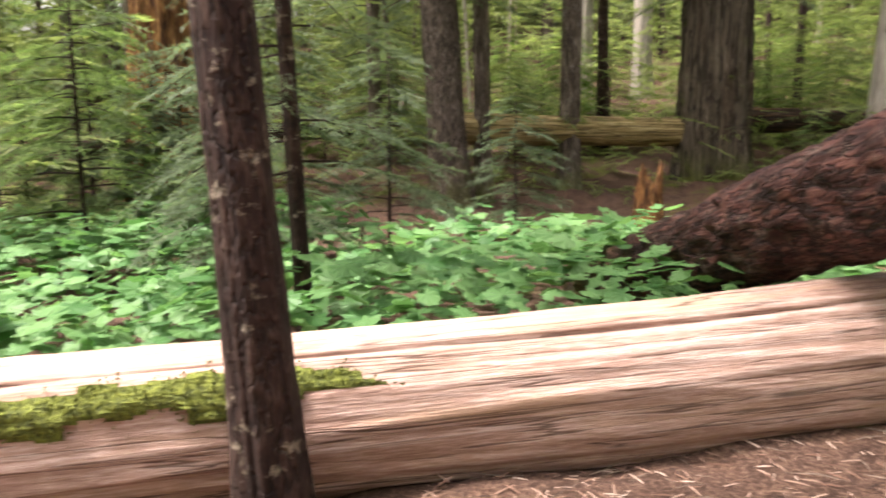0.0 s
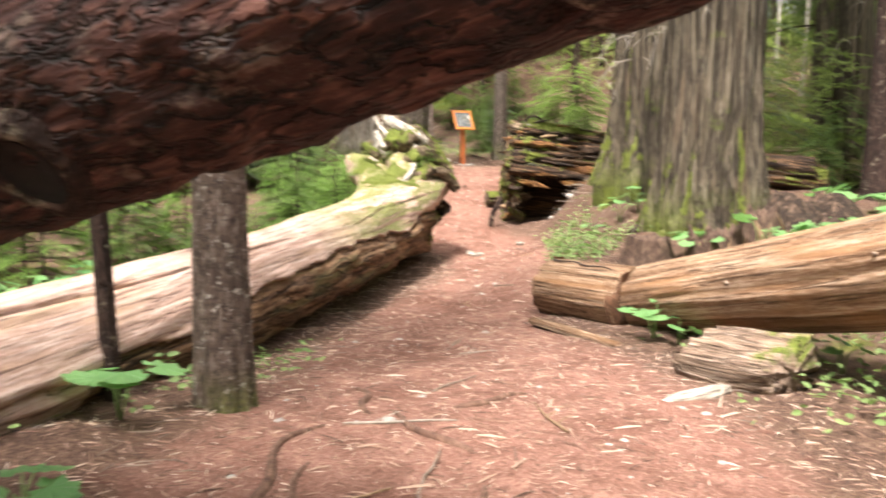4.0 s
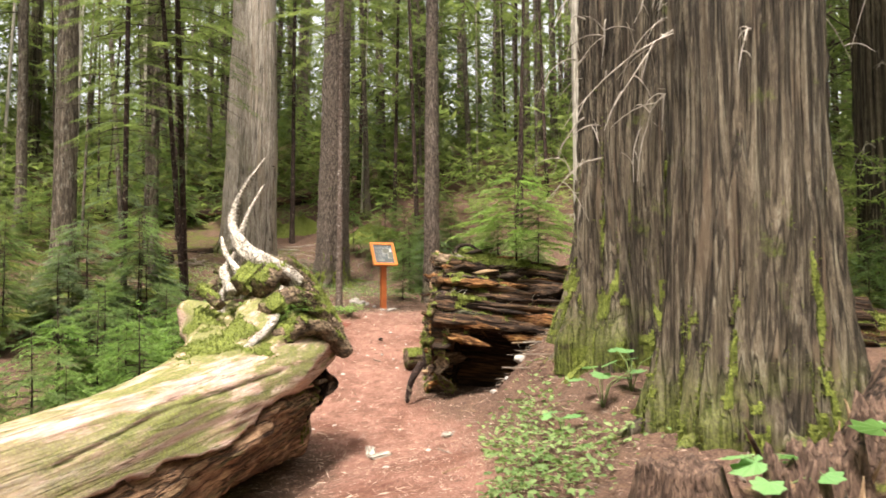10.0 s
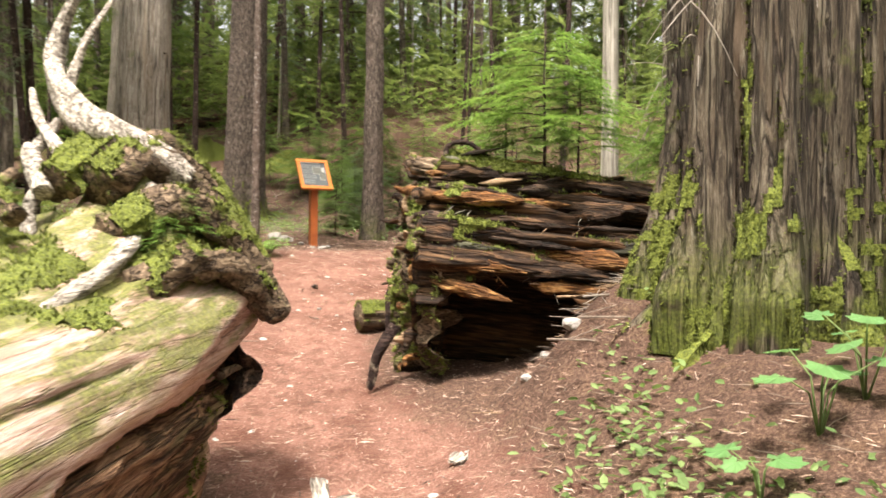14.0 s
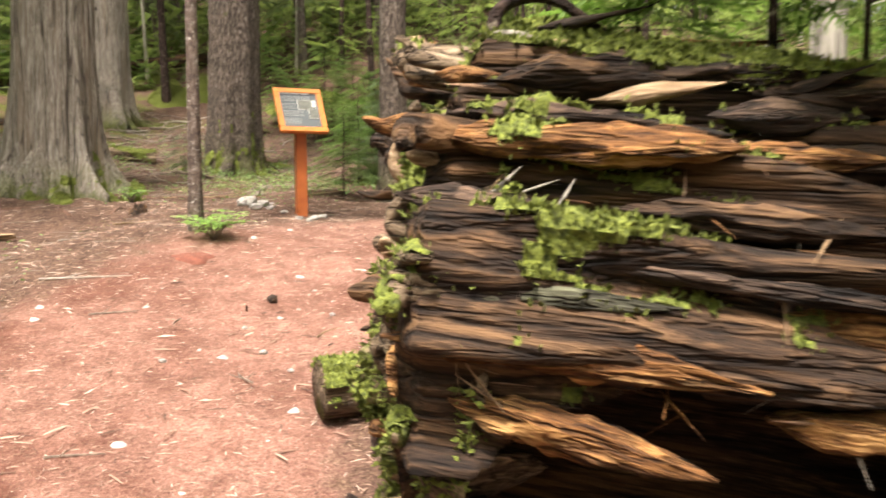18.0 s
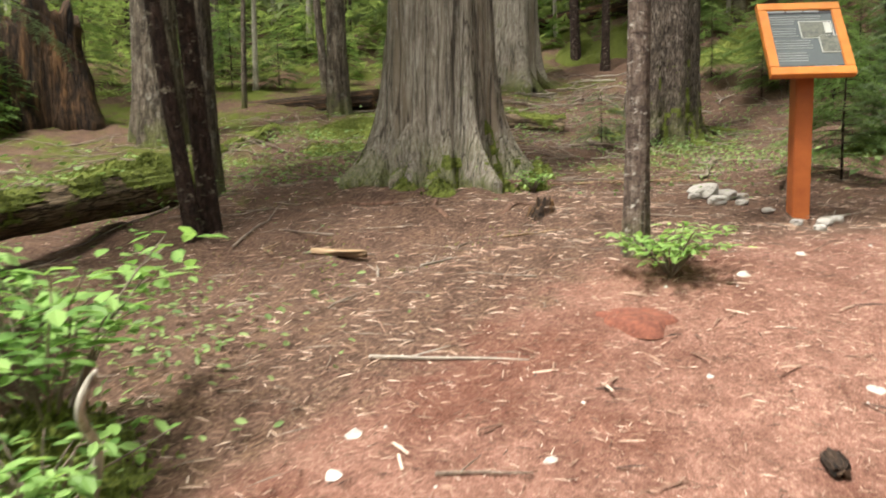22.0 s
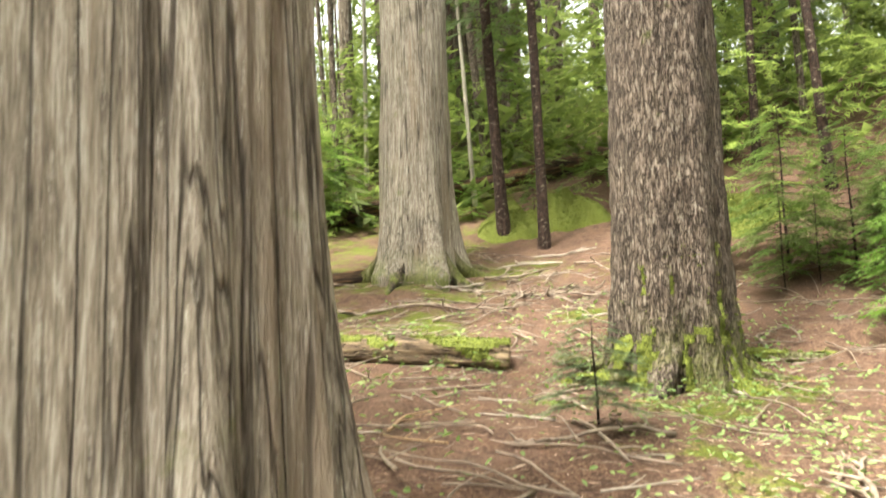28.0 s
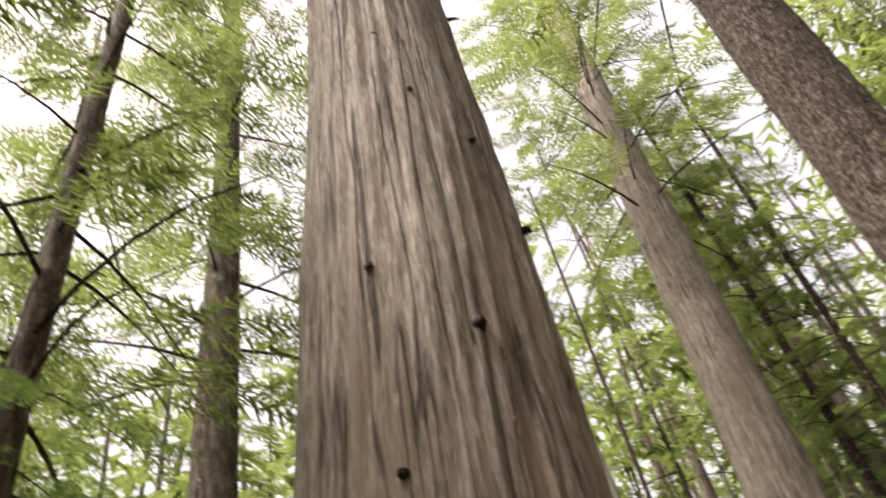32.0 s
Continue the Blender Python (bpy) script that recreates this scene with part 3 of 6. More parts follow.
PALM = palm_leaf()
OVAL = (np.array([(0, 0, 0), (.35, .24, .04), (.75, .2, .0), (1, 0, -.08), (.75, -.2, .0), (.35, -.24, .04)]), np.array([(0, 1, 2), (0, 2, 3), (0, 3, 4), (0, 4, 5)]))


# ---- trees ----
KINDS = {"cedar": (CEDAR, "western cedar tree with stringy grey-brown bark and flared base", 0.075, 0.0),
         "warm": (CEDAR_WARM, "huge old cedar tree with stringy weathered bark", 0.024, 0.0),
         "scaly": (SCALY, "tall conifer with scaly grey-brown bark and mossy foot", 0.0, 0.016),
         "hemlock": (HEMLOCK, "dark-barked hemlock tree with patches of pale lichen", 0.0, 0.008),
         "dark": (DARK_BARK, "slender dark-barked young conifer", 0.0, 0.006),
         "slim": (SLIM, "slender young conifer with lichen-spotted grey bark", 0.0, 0.004),
         "pale": (PALE, "pale grey standing dead tree", 0.012, 0.0)}
rng = np.random.default_rng(11)
crowns, far_crowns = [], []
for i in range(4):
    for kept, spray, count, per, size in ((crowns, FROND_COARSE, 66, 16, 0.62), (far_crowns, FROND_FAR, 50, 9, 0.95)):
        (V, F), tw = conifer(rng, 16.0, 0.0, count, 3.0, spray, per, size, 0.30, 0.1, twig=0.012, shape=0.8)
        kept.append((mesh_np("crown", V, F, CANOPY, False), mesh_np("crown_wood", *tw, DARK_BARK)))
skirts = []
for i in range(3):
    (V, F), tw = conifer(rng, 6.0, 0.0, 26, 2.2, FROND, 12, 0.55, 0.35, 0.05, twig=0.01, shape=0.15)
    skirts.append((mesh_np("lower_foliage", V, F, NEEDLES_BLUE if i != 1 else NEEDLES, False), mesh_np("bough_wood", *tw, DARK_BARK)))


def dead_branch(rng, lo, hi, r, reach, up=0.0):
    """A bare crooked branch that droops from a trunk, with curled twigs."""
    az, h = rng.uniform(0, 6.28), rng.uniform(lo, hi)
    L = reach * rng.uniform(0.35, 1.0)
    g = np.linspace(0, 1, 10)
    d = np.array([math.cos(az), math.sin(az), 0])
    w = np.cumsum(np.cumsum(rng.normal(0, 0.022, (10, 3)), 0), 0) * L
    w -= w[0]
    line = d * (r * 0.8 + L * (g - 0.35 * g ** 2))[:, None] + np.array([0, 0, 1]) * (h + L * (0.3 * g - 1.35 * g ** 2))[:, None] + w
    out = [tube(line, np.linspace(0.014, 0.003, 10), 5, False)]
    for q in range(4):
        k = int(rng.integers(3, 9))
        e = d * .5 + rng.normal(0, .6, 3)
        c = np.linspace(0, 1, 5)[:, None]
        out.append(tube(line[k] + L * .4 * (e * c + np.array([0, 0, -.7]) * c ** 2), np.linspace(0.007, 0.002, 5), 4, False))
    return join(out)


TRUNKS = {}


def tree(kind, x, y, d, height=22.0, lean=(0.0, 0.0), flare=None, crown_from=7.0, crown=True, skirt=None, dead=0, fine=1, seed=None, label="", flare_h=0.6, lobes=9, dz=0.0, crown_scale=1.0, tip=None):
    mat, text, ridge, plate = KINDS[kind]
    seed = (x * 3.7 + y * 1.3) % 50 if seed is None else seed
    r = np.random.default_rng(int(seed * 100) + 5)
    z0 = at(x, y) - 0.04 + dz
    m = Matrix.Translation((x, y, z0)) @ Euler((radians(lean[1]), radians(lean[0]), 0)).to_matrix().to_4x4()
    ob = thing("tree", m, label or text, "tree")
    flare = d * 0.22 if flare is None else flare
    nu, nv = {0: (10, 14), 1: (28, 60), 2: (100, 180), 3: (190, 290)}[fine]
    V, F = stem(d / 2, d / 2 * (tip or max(0.28, 1 - height * 0.028)), height, nu, nv, flare, flare_h, lobes if fine else 0, ridge * min(1, d), max(10, 22 * d), plate * min(1, d * 2), 0.02 * height * (0.4 if d > 0.8 else 1) * r.uniform(-.5, .5), seed, d * 0.02, power=1.7 if fine > 1 else 1.25)
    part("trunk", mesh_np("trunk", V, F, mat), ob)
    if fine > 1:
        TRUNKS[ob.name] = (V, nu)
    if crown:
        k = int(r.integers(0, 4))
        s = max(0.3, (height + 2 - crown_from) / 16.0)
        for name, me in zip(("crown", "crown_wood"), (crowns if fine else far_crowns)[k]):
            c = tagged(part(name, me, ob), kind="stuff")
            w = (0.55 + 0.45 * s) * min(1.3, 0.7 + d * 0.6) * crown_scale
            c.matrix_local = Matrix.Translation((0, 0, crown_from)) @ Euler((0, 0, r.uniform(0, 6.28))).to_matrix().to_4x4() @ Matrix.Diagonal((w, w, s, 1))
    if skirt:
        k = int(r.integers(0, 3)) if len(skirt) < 3 else skirt[2]
        for name, me in zip(("lower_foliage", "bough_wood"), skirts[k]):
            c = tagged(part(name, me, ob), kind="stuff")
            c.matrix_local = Matrix.Translation((0, 0, skirt[0])) @ Euler((0, 0, r.uniform(0, 6.28))).to_matrix().to_4x4() @ Matrix.Diagonal((skirt[1], skirt[1], skirt[1], 1))
    if dead:
        for i in range(dead):
            part("dead_branch", mesh_np("dead_branch", *dead_branch(r, 2.2, 6.5, d * 0.45, 0.95), DEADTWIG), ob, "bare grey dead branch")
    return ob


# beside the start
tree("dark", -0.595, 2.42, 0.185, 14, (-3.6, 0), 0.05, 6, fine=2, label="slender dark red-brown conifer with lichen patches beside the log")
tree("dark", -0.95, 4.75, 0.10, 9, (-2.5, 0), 0.01, 3.0, skirt=(1.0, 0.42, 0), fine=1)
tree("slim", 4.01, 3.245, 0.28, 16, (0, 0), 0.03, 7, fine=2, seed=4, label="straight young conifer with lichen-spotted bark beside the log")
tree("dark", 3.78, 3.885, 0.095, 10, (-2, 0), 0.01, 5, fine=1)
# hollow behind the log
tree("scaly", -0.2, 12.8, 0.62, 22, (-3, 0), crown_from=5, skirt=(3, .8), fine=1)
tree("hemlock", 0.34, 13.5, 0.28, 18, (0, 0), crown_from=6, fine=1)
tree("hemlock", 1.84, 14.1, 0.36, 20, (0, 0), crown_from=6, fine=1)
tree("cedar", 4.56, 15.0, 1.32, 26, (0, 0), flare=.15, crown_from=6, skirt=(3.0, .7, 0), dead=5, fine=2)
tree("pale", 7.4, 14.6, 0.55, 20, (1.5, 0), crown=False, dead=5, fine=1)
tree("hemlock", -1.8, 17, 0.28, 18, crown_from=4, skirt=(2, .7), fine=1)
tree("pale", 3.2, 22, 0.45, 18, crown=False)
tree("pale", 5.2, 24, 0.55, 18, crown=False)
tree("cedar", -5.2, 13.5, 0.75, 22, crown_from=6, skirt=(2, .8), fine=1)
# twin cedars beside the trail
cedar_near = tree("cedar", 13.38, 2.3, 1.36, 28, (0.5, 0), 0.30, 16, crown_scale=.6, dead=36, fine=3, flare_h=.8, lobes=12, label="huge cedar tree with stringy grey-brown bark and buttressed foot")
cedar_mossy = tree("cedar", 16.22, 3.86, 1.38, 28, (-1, 0), 0.34, 16, crown_scale=.6, dz=.3, dead=30, fine=3, flare_h=.8, lobes=11, seed=8.5, label="huge cedar tree with mossy buttresses beside the rotten log")
tree("dark", 17.0, 0.0, 0.5, 20, (1, 0), 0.12, 7, dead=10, fine=1, label="dark dead-branched hemlock behind the cut log")
tree("hemlock", 18.8, -1.6, 0.22, 14, (2, 0), crown_from=5, dead=16, fine=1)
tree("cedar", 21.5, 0.6, 0.8, 22, crown_from=7, dead=8, fine=1)
tree("hemlock", 19.5, 4.6, 0.5, 22, crown_from=11, dead=6, fine=1)
tree("pale", 19.8, 5.5, 0.22, 16, crown=False, dead=5, fine=1)
# round the sign
cedar_old = tree("warm", 22.45, 14.66, 1.09, 15, (2.4, -0.8), 0.38, 12, crown=False, tip=.40, fine=3, flare_h=.36, lobes=13, seed=21.0, label="huge old cedar tree with weathered striped bark and spreading roots")
cedar_slope = tree("warm", 30.93, 22.0, 1.26, 30, (2.0, 0.4), 0.34, 12, fine=2, tip=.4)
scaly_tree = tree("scaly", 28.47, 16.13, 1.08, 30, (-2.0, 2.5), 0.16, 13, fine=2, seed=3.3, tip=.3)
tree("scaly", 26.1, 11.4, 0.46, 24, (1, 0), 0.10, 9, fine=1)
tree("slim", 21.137, 11.345, 0.125, 11, (0.6, 0), 0.02, 6, fine=2, seed=9, label="slender young conifer with lichen-spotted bark beside the sign")
tree("dark", 20.0, 14.7, 0.15, 12, (-3, 0), 0.02, 5, skirt=(2.8, .35, 0), fine=1)
tree("dark", 19.8, 14.55, 0.12, 10, (-7, 0), 0.02, 5, fine=1)
tree("hemlock", 20.83, 16.5, 0.22, 15, crown_from=4, skirt=(2.2, .5), fine=1)
tree("hemlock", 22.2, 21.2, 0.70, 24, crown_from=8, fine=1)
tree("dark", 18.35, 14.9, 0.12, 10, crown_from=4, skirt=(1.9, .45, 0), fine=1)
tree("hemlock", 25.8, 21.5, 0.38, 22, crown_from=8, fine=1)
tree("hemlock", 26.9, 29.0, 0.42, 22, crown_from=8, fine=1)
tree("dark", 34.4, 22.9, 0.24, 18, (-2, 0), crown_from=6, skirt=(4.2, .5), fine=1)
tree("dark", 33.9, 21.5, 0.20, 17, (.5, 0), crown_from=6, skirt=(4.6, .45), fine=1)


# ---- logs ----
SURFACE = {}


def fallen(a, b, r0, r1, material, label, nu=64, nv=140, ridge=0.0, plate=0.0, lump=0.03, name="fallen_log", seed=0.0, flare=0.0, flare_h=1.0, lobes=0, category="log", bend=0.0, ridges=16, bow=None, shape=None):
    """A log from a to b."""
    m = axis_pose(a, b)
    L = (Vector(b) - Vector(a)).length
    ob = thing(name, m, label, category)
    V, F = stem(r0, r1, L, nu, nv, flare, flare_h, lobes, ridge, ridges, plate, bend, seed, lump, from_z=0.0)
    if bow:
        g = np.clip(V[:, 2:3] / L, 0, 1)
        V = V + 4 * g * (1 - g) * np.array(m.to_3x3().inverted() @ Vector(bow))
    if shape is not None:
        V = shape(V)
    part("trunk", mesh_np("trunk", V, F, material), ob)
    SURFACE[ob.name] = (V, nu)
    return ob


# the long bare log beside the trail, root end at its far end
LOG_A, LOG_B = Vector((14.0, 7.72, 0.16)), Vector((-8.5, 0.75, 0.02))


UNDERCUT = []


def undercut(V):
    """The outer shell of the log overhangs rotted wood on the side towards the trail."""
    R = np.array(axis_pose(LOG_A, LOG_B).to_3x3())
    along = V[:, 2]
    r = np.hypot(V[:, 0], V[:, 1]) + 1e-9
    D = np.stack([V[:, 0] / r, V[:, 1] / r, 0 * r], -1) @ R.T
    edge = 0.02 + 0.16 * vnoise(along * 0.9, 2.0) + 0.05 * vnoise(along * 4, 7.0) - 0.05 * along / 4
    cut = np.clip((edge - D[:, 2]) / 0.06, 0, 1) * np.clip((-D[:, 1] - 0.1) / 0.2, 0, 1) * np.clip(along / 0.3, 0, 1) * np.clip((12.5 - along) / 4, 0, 1)
    split = np.exp(-((D[:, 2] - 0.42 - 0.12 * vnoise(along * 0.5, 5.0)) / 0.018) ** 2) * np.clip(vnoise(along * 0.45, 9.0) * 3, 0, 1) * (D[:, 1] < 0)
    groove = np.exp(-((D[:, 2] - edge + 0.04) / 0.05) ** 2) * np.clip(cut * 4, 0, 1)
    low = 0.035 * cut * (0.3 + vnoise(along * 2, D[:, 2] * 6, 1.0) + 0.6 * vnoise(along * 5, D[:, 2] * 14, 3.0)) + 0.07 * groove + 0.03 * split - 0.22 * np.clip(0.1 - D[:, 2], 0, 1) * np.clip((12.5 - along) / 4, 0, 1) * np.clip(0.3 + along / 0.8, 0, 1)
    UNDERCUT.append(cut)
    V = V.copy()
    # the root end swells upwards and back into a crest, in twisted strands
    crest, back = (np.arccos(np.clip(D @ np.array(way), -1, 1)) for way in ((0.0, 0.30, 0.954), (0.0, 0.68, 0.733)))
    th = np.arctan2(V[:, 1], V[:, 0]) + 0.30 * along
    strand = 0.11 * np.exp(-along / 1.8) * (0.8 - 2.0 * np.abs(vnoise(np.cos(th) * 4.2, np.sin(th) * 4.2, along * 0.45)))
    swell = np.maximum(0.92 * np.exp(-along / 1.25) * np.exp(-(crest / 0.72) ** 2), 0.85 * np.exp(-along / 1.6) * np.exp(-(back / 0.70) ** 2)) + strand - 0.26 * np.exp(-along / 0.7) * np.clip(-D[:, 1], 0, 1)
    V[:, :2] *= (1 + (swell * np.clip(r / 0.3 - 0.2, 0, 1) - low) / r)[:, None]
    return V


big_log = fallen(LOG_A, LOG_B, 0.50, 0.22, LOGWOOD, "long bare fallen log, bleached and barkless, with mossy root end", 170, 560, 0.011, 0.0, 0.03, "big_fallen_log", 2.0, 0.34, 1.0, 7, ridges=16, bow=(0.05, -0.25, -0.10), shape=undercut)
# its rotted side under the shell is a piece of its own
V, nu = SURFACE[big_log.name]
F = grid_faces(len(V) // nu, nu)
worn = (UNDERCUT[0][F] > 0.35).all(1)
shell = big_log.children[0]
shell.data = mesh_np("trunk", V, F[~worn], LOGWOOD)
part("rotted_side", mesh_np("rotted_side", V, F[worn], UNDERSIDE), big_log, "dark orange-brown rotted side under the overhanging shell")
# the dark trunk that leans across over the trail
leaning = fallen((1.14, 6.85, -0.36), (3.3, -4.05, 3.35), 0.25, 0.40, RED_BARK, "dark red-barked fallen trunk leaning across over the trail", 130, 420, 0.0, 0.016, 0.02, "leaning_trunk", 5.0, 0.05, 0.8, 5)
# the sawn log and its end piece
SAWN_A, SAWN_B = Vector((8.68, 1.98, -0.28)), Vector((3.0, -4.5, 1.84))
sawn = fallen(SAWN_A, SAWN_B, 0.35, 0.48, CUTWOOD, "sawn barkless log lying across beside the trail", 120, 300, 0.016, 0.0, 0.02, "sawn_log", 7.0)
sawn_piece = fallen((9.34, 3.24, -0.36), (8.86, 2.20, -0.33), 0.33, 0.35, CUTWOOD, "short sawn end piece of log beside the trail", 90, 60, 0.016, 0.0, 0.02, "sawn_log_piece", 7.0)
fallen((21, 3.2, .8), (24, -12, 1.2), 0.55, 0.45, LOGWOOD, "pale fallen log lying behind the cedars", 40, 80, 0.02, name="far_fallen_log", seed=1.0)
fallen((-0.4, 13.4, .85), (4.2, 15.0, .75), 0.27, 0.25, MOSSLOG, "mossy yellow log lying across between trees", 30, 60, 0.012, name="cross_log", seed=9.0)
fallen((5.0, 15.5, .95), (9.5, 17.5, 0.9), 0.25, 0.22, ROTTEN, "broken end of a mossy log behind the cedar", 30, 60, 0.012, name="cross_log", seed=9.5)
# ---- rotten log ----
BARKSTRIP = wood("torn_strip", (0.10, 0.06, 0.035), (0.26, 0.17, 0.10), (0.48, 0.36, 0.24), 30, 2.0, 0.5)
ROT_A, ROT_B = Vector((17.45, 7.0, 0.76)), Vector((18.1, 0.9, 0.35))
rot_m = axis_pose(ROT_A, ROT_B)


def layered(V):
    """Layers that stand out and fall back along the rotten log, and a cave under its near side."""
    W = V @ np.array(rot_m.to_3x3()).T + np.array(rot_m.translation)
    along = V[:, 2]
    th = np.arctan2(V[:, 1], V[:, 0])
    c, s = np.cos(th), np.sin(th)
    a = vnoise(c * 5.2 + 0.10 * along, s * 5.2, along * 0.35)
    b = vnoise(c * 11 + 3, s * 11, along * 0.8 + 4)
    e = vnoise(c * 26, s * 26, along * 3.0)
    push = 0.12 * np.tanh(a * 5) + 0.055 * np.tanh(b * 4) + 0.03 * e
    inside = np.clip(along / 0.1, 0, 1) * np.clip((6.0 - along) / 0.1, 0, 1)
    roof = 0.71 - 0.64 * (along - 0.92) ** 2 + 0.07 * vnoise(along * 4, 0.5)
    near = np.clip((17.6 - W[:, 0]) / 0.25, 0, 1) * np.clip((roof - W[:, 2]) / 0.05, 0, 1)
    near = near * np.clip((along - 0.12) / 0.06, 0, 1) * np.clip((2.05 - along) / 0.3, 0, 1)
    r = np.hypot(V[:, 0], V[:, 1])
    k = 1 + push * inside / np.maximum(r, .2)
    V = V.copy()
    V[:, :2] *= (k * (1 - 0.95 * near))[:, None]
    return V


rotten = fallen(ROT_A, ROT_B, 0.85, 0.60, ROTTEN, "huge rotten log with mossy broken root end and hollow underside", 300, 340, 0.03, 0.0, 0.06, "rotten_log", 3.0, 0.22, 1.6, 0, shape=layered)
rng = np.random.default_rng(5)


def slab(rng, length, width, thick, seed, n=40, m=14):
    """A long splintered board along z, jagged at its ends."""

    z = np.linspace(0, length, n)
    th = np.arange(m) / m * 2 * np.pi
    Z, T = np.meshgrid(z, th, indexing="ij")
    ends = length * (0.16 * np.abs(vnoise(np.cos(T) * 4 + seed, np.sin(T) * 4, 1.0)))
    taper = np.clip(np.minimum((Z - ends) / 0.18, (length - ends - Z) / 0.30), 0.03, 1) ** 0.6
    w = width * taper * (1 + 0.4 * vnoise(Z * 3, seed, T * 0))
    t = thick * taper * (1 + 0.5 * vnoise(Z * 5, seed + 5, T * 0))
    jag = 1 + 0.38 * vnoise(Z * 7, np.cos(T) * 3 + seed, np.sin(T) * 3) + 0.26 * vnoise(Z * 22, np.cos(T) * 7, seed)
    X = 0.5 * w * np.sign(np.cos(T)) * np.abs(np.cos(T)) ** 0.5 * jag + 0.03 * vnoise(Z * 1.7, seed + 9)
    Y = 0.5 * t * np.sign(np.sin(T)) * np.abs(np.sin(T)) ** 0.6 * jag
    return np.stack([X, Y, Z], -1).reshape(-1, 3), grid_faces(n, m)


def side_pose(ang, along, out):
    """A pose on the trail side of the rotten log: x up round it, y outwards, z along."""
    d = rot_m.to_3x3().inverted() @ Vector((-math.cos(ang), 0, math.sin(ang)))
    d.z = 0
    d.normalize()
    r = 0.95 + 0.14 * math.exp(-along / 1.6) - 0.05 * along + out
    return Matrix.Translation(d * r + Vector((0, 0, along))) @ Matrix((Vector((0, 0, 1)).cross(d) * -1, d, (0, 0, 1))).transposed().to_4x4()


SLABS = []


# bands of wood between dark gaps
BANDS = ((62, (ROTDARK, ROTTEN), .12), (54, (ROTTEN, ROTDARK, ORANGE), .11), (46, (ROTDARK, ROTTEN), .10), (37, (ORANGE, ORANGE, ROTTEN, ORANGE), .14), (28, (ROTDARK, ROTTEN), .08), (20, (GREENISH, ROTDARK), .09),
         (12, (GREENISH, ORANGE, GREENISH), .11), (3, (ORANGE, ROTTEN, ORANGE), .10), (-6, (ORANGE, ORANGE, GREENISH), .15))
for row, (deg, mats, width) in enumerate(BANDS):
    z0 = rng.uniform(-.05, .2)
    k = 0
    while z0 < 4.2:
        L = rng.uniform(0.4, 1.25)
        V, F = slab(rng, L, width * rng.uniform(.6, 1.15), rng.uniform(0.05, 0.14), row * 7.3 + k * 3.1, 56, 18)
        ob = part("rotten_slab", mesh_np("rotten_slab", V, F, mats[k % len(mats)]), rotten, "splintered orange-brown rotten wood" if mats[k % len(mats)] is ORANGE else "dark splintered rotten wood")
        m = side_pose(radians(deg + rng.normal(0, 1.5)), z0, rng.uniform(-.05, .03)) @ pose(0, 0, 0, rng.normal(1.0, 1.5), rng.normal(0, 3), 0)
        ob.matrix_local = m
        if (deg > 30 and z0 < 1.5) or deg > 60:
            SLABS.append((V @ np.array(m.to_3x3()).T + np.array(m.translation), 18))
        z0 += L * rng.uniform(.75, 1.2)
        k += 1
# broken pieces on its top
for i in range(26):
    V, F = slab(rng, rng.uniform(.2, .7), rng.uniform(.06, .16), rng.uniform(.03, .08), 50 + i * 2.7, 24, 10)
    ob = part("rotten_slab", mesh_np("rotten_slab", V, F, (BARKSTRIP, ROTDARK, ORANGE, ROTTEN, PALE)[i % 5]), rotten, "broken piece of rotten wood")
    ob.matrix_local = side_pose(radians(rng.uniform(52, 112)), rng.uniform(-.1, 1.1) if i < 16 else rng.uniform(1, 3.5), rng.uniform(-.03, .03)) @ pose(0, 0, 0, rng.normal(0, 14), rng.normal(0, 25), 0)
# loose splinters that hang from the bands
for i in range(90):
    V, F = slab(rng, rng.uniform(.07, .26), rng.uniform(.008, .028), rng.uniform(.005, .012), i * 1.7, 7, 6)
    ob = part("splinter", mesh_np("splinter", V, F, (CUTWOOD, ORANGE, PALE, BARKSTRIP)[i % 4]), rotten, "thin loose splinter of wood")
    ob.matrix_local = side_pose(radians((32, 0, -3, 30, 44, 20)[i % 6] + rng.normal(0, 3)), rng.uniform(.1, 2.6), rng.uniform(.0, .035)) @ pose(0, 0, 0, rng.normal(0, 25), rng.uniform(-150, 30) - 40, 0)


def root(points, r0, r1, material, nu=10, wob=0.25, seed=0.0, n=26):
    """A gnarled root along a smooth line through points."""
    P = np.array(points, float)
    t = np.linspace(0, len(P) - 1, n)
    k = np.clip(t.astype(int), 0, len(P) - 2)
    u = (t - k)[:, None]
    Pm, Pp = P[np.clip(k - 1, 0, None)], P[np.clip(k + 2, None, len(P) - 1)]
    a, b = P[k], P[k + 1]
    line = 0.5 * (2 * a + (b - Pm) * u + (2 * Pm - 5 * a + 4 * b - Pp) * u ** 2 + (3 * a - Pm - 3 * b + Pp) * u ** 3)
    th = np.arange(nu)[None] / nu * 6.2832
    al = np.linspace(0, n * 0.16, n)[:, None]
    rad = np.linspace(r0, r1, n)[:, None] * (1 + wob * (0.6 * vnoise(al, np.cos(th) * 1.2 + seed, np.sin(th) * 1.2) + 0.5 * vnoise(al * 0.6, np.cos(th) * 3.5 + seed, np.sin(th) * 3.5)))
    rad[-3:] *= np.array([.9, .7, .35])[:, None]
    return tube(line, rad, nu)


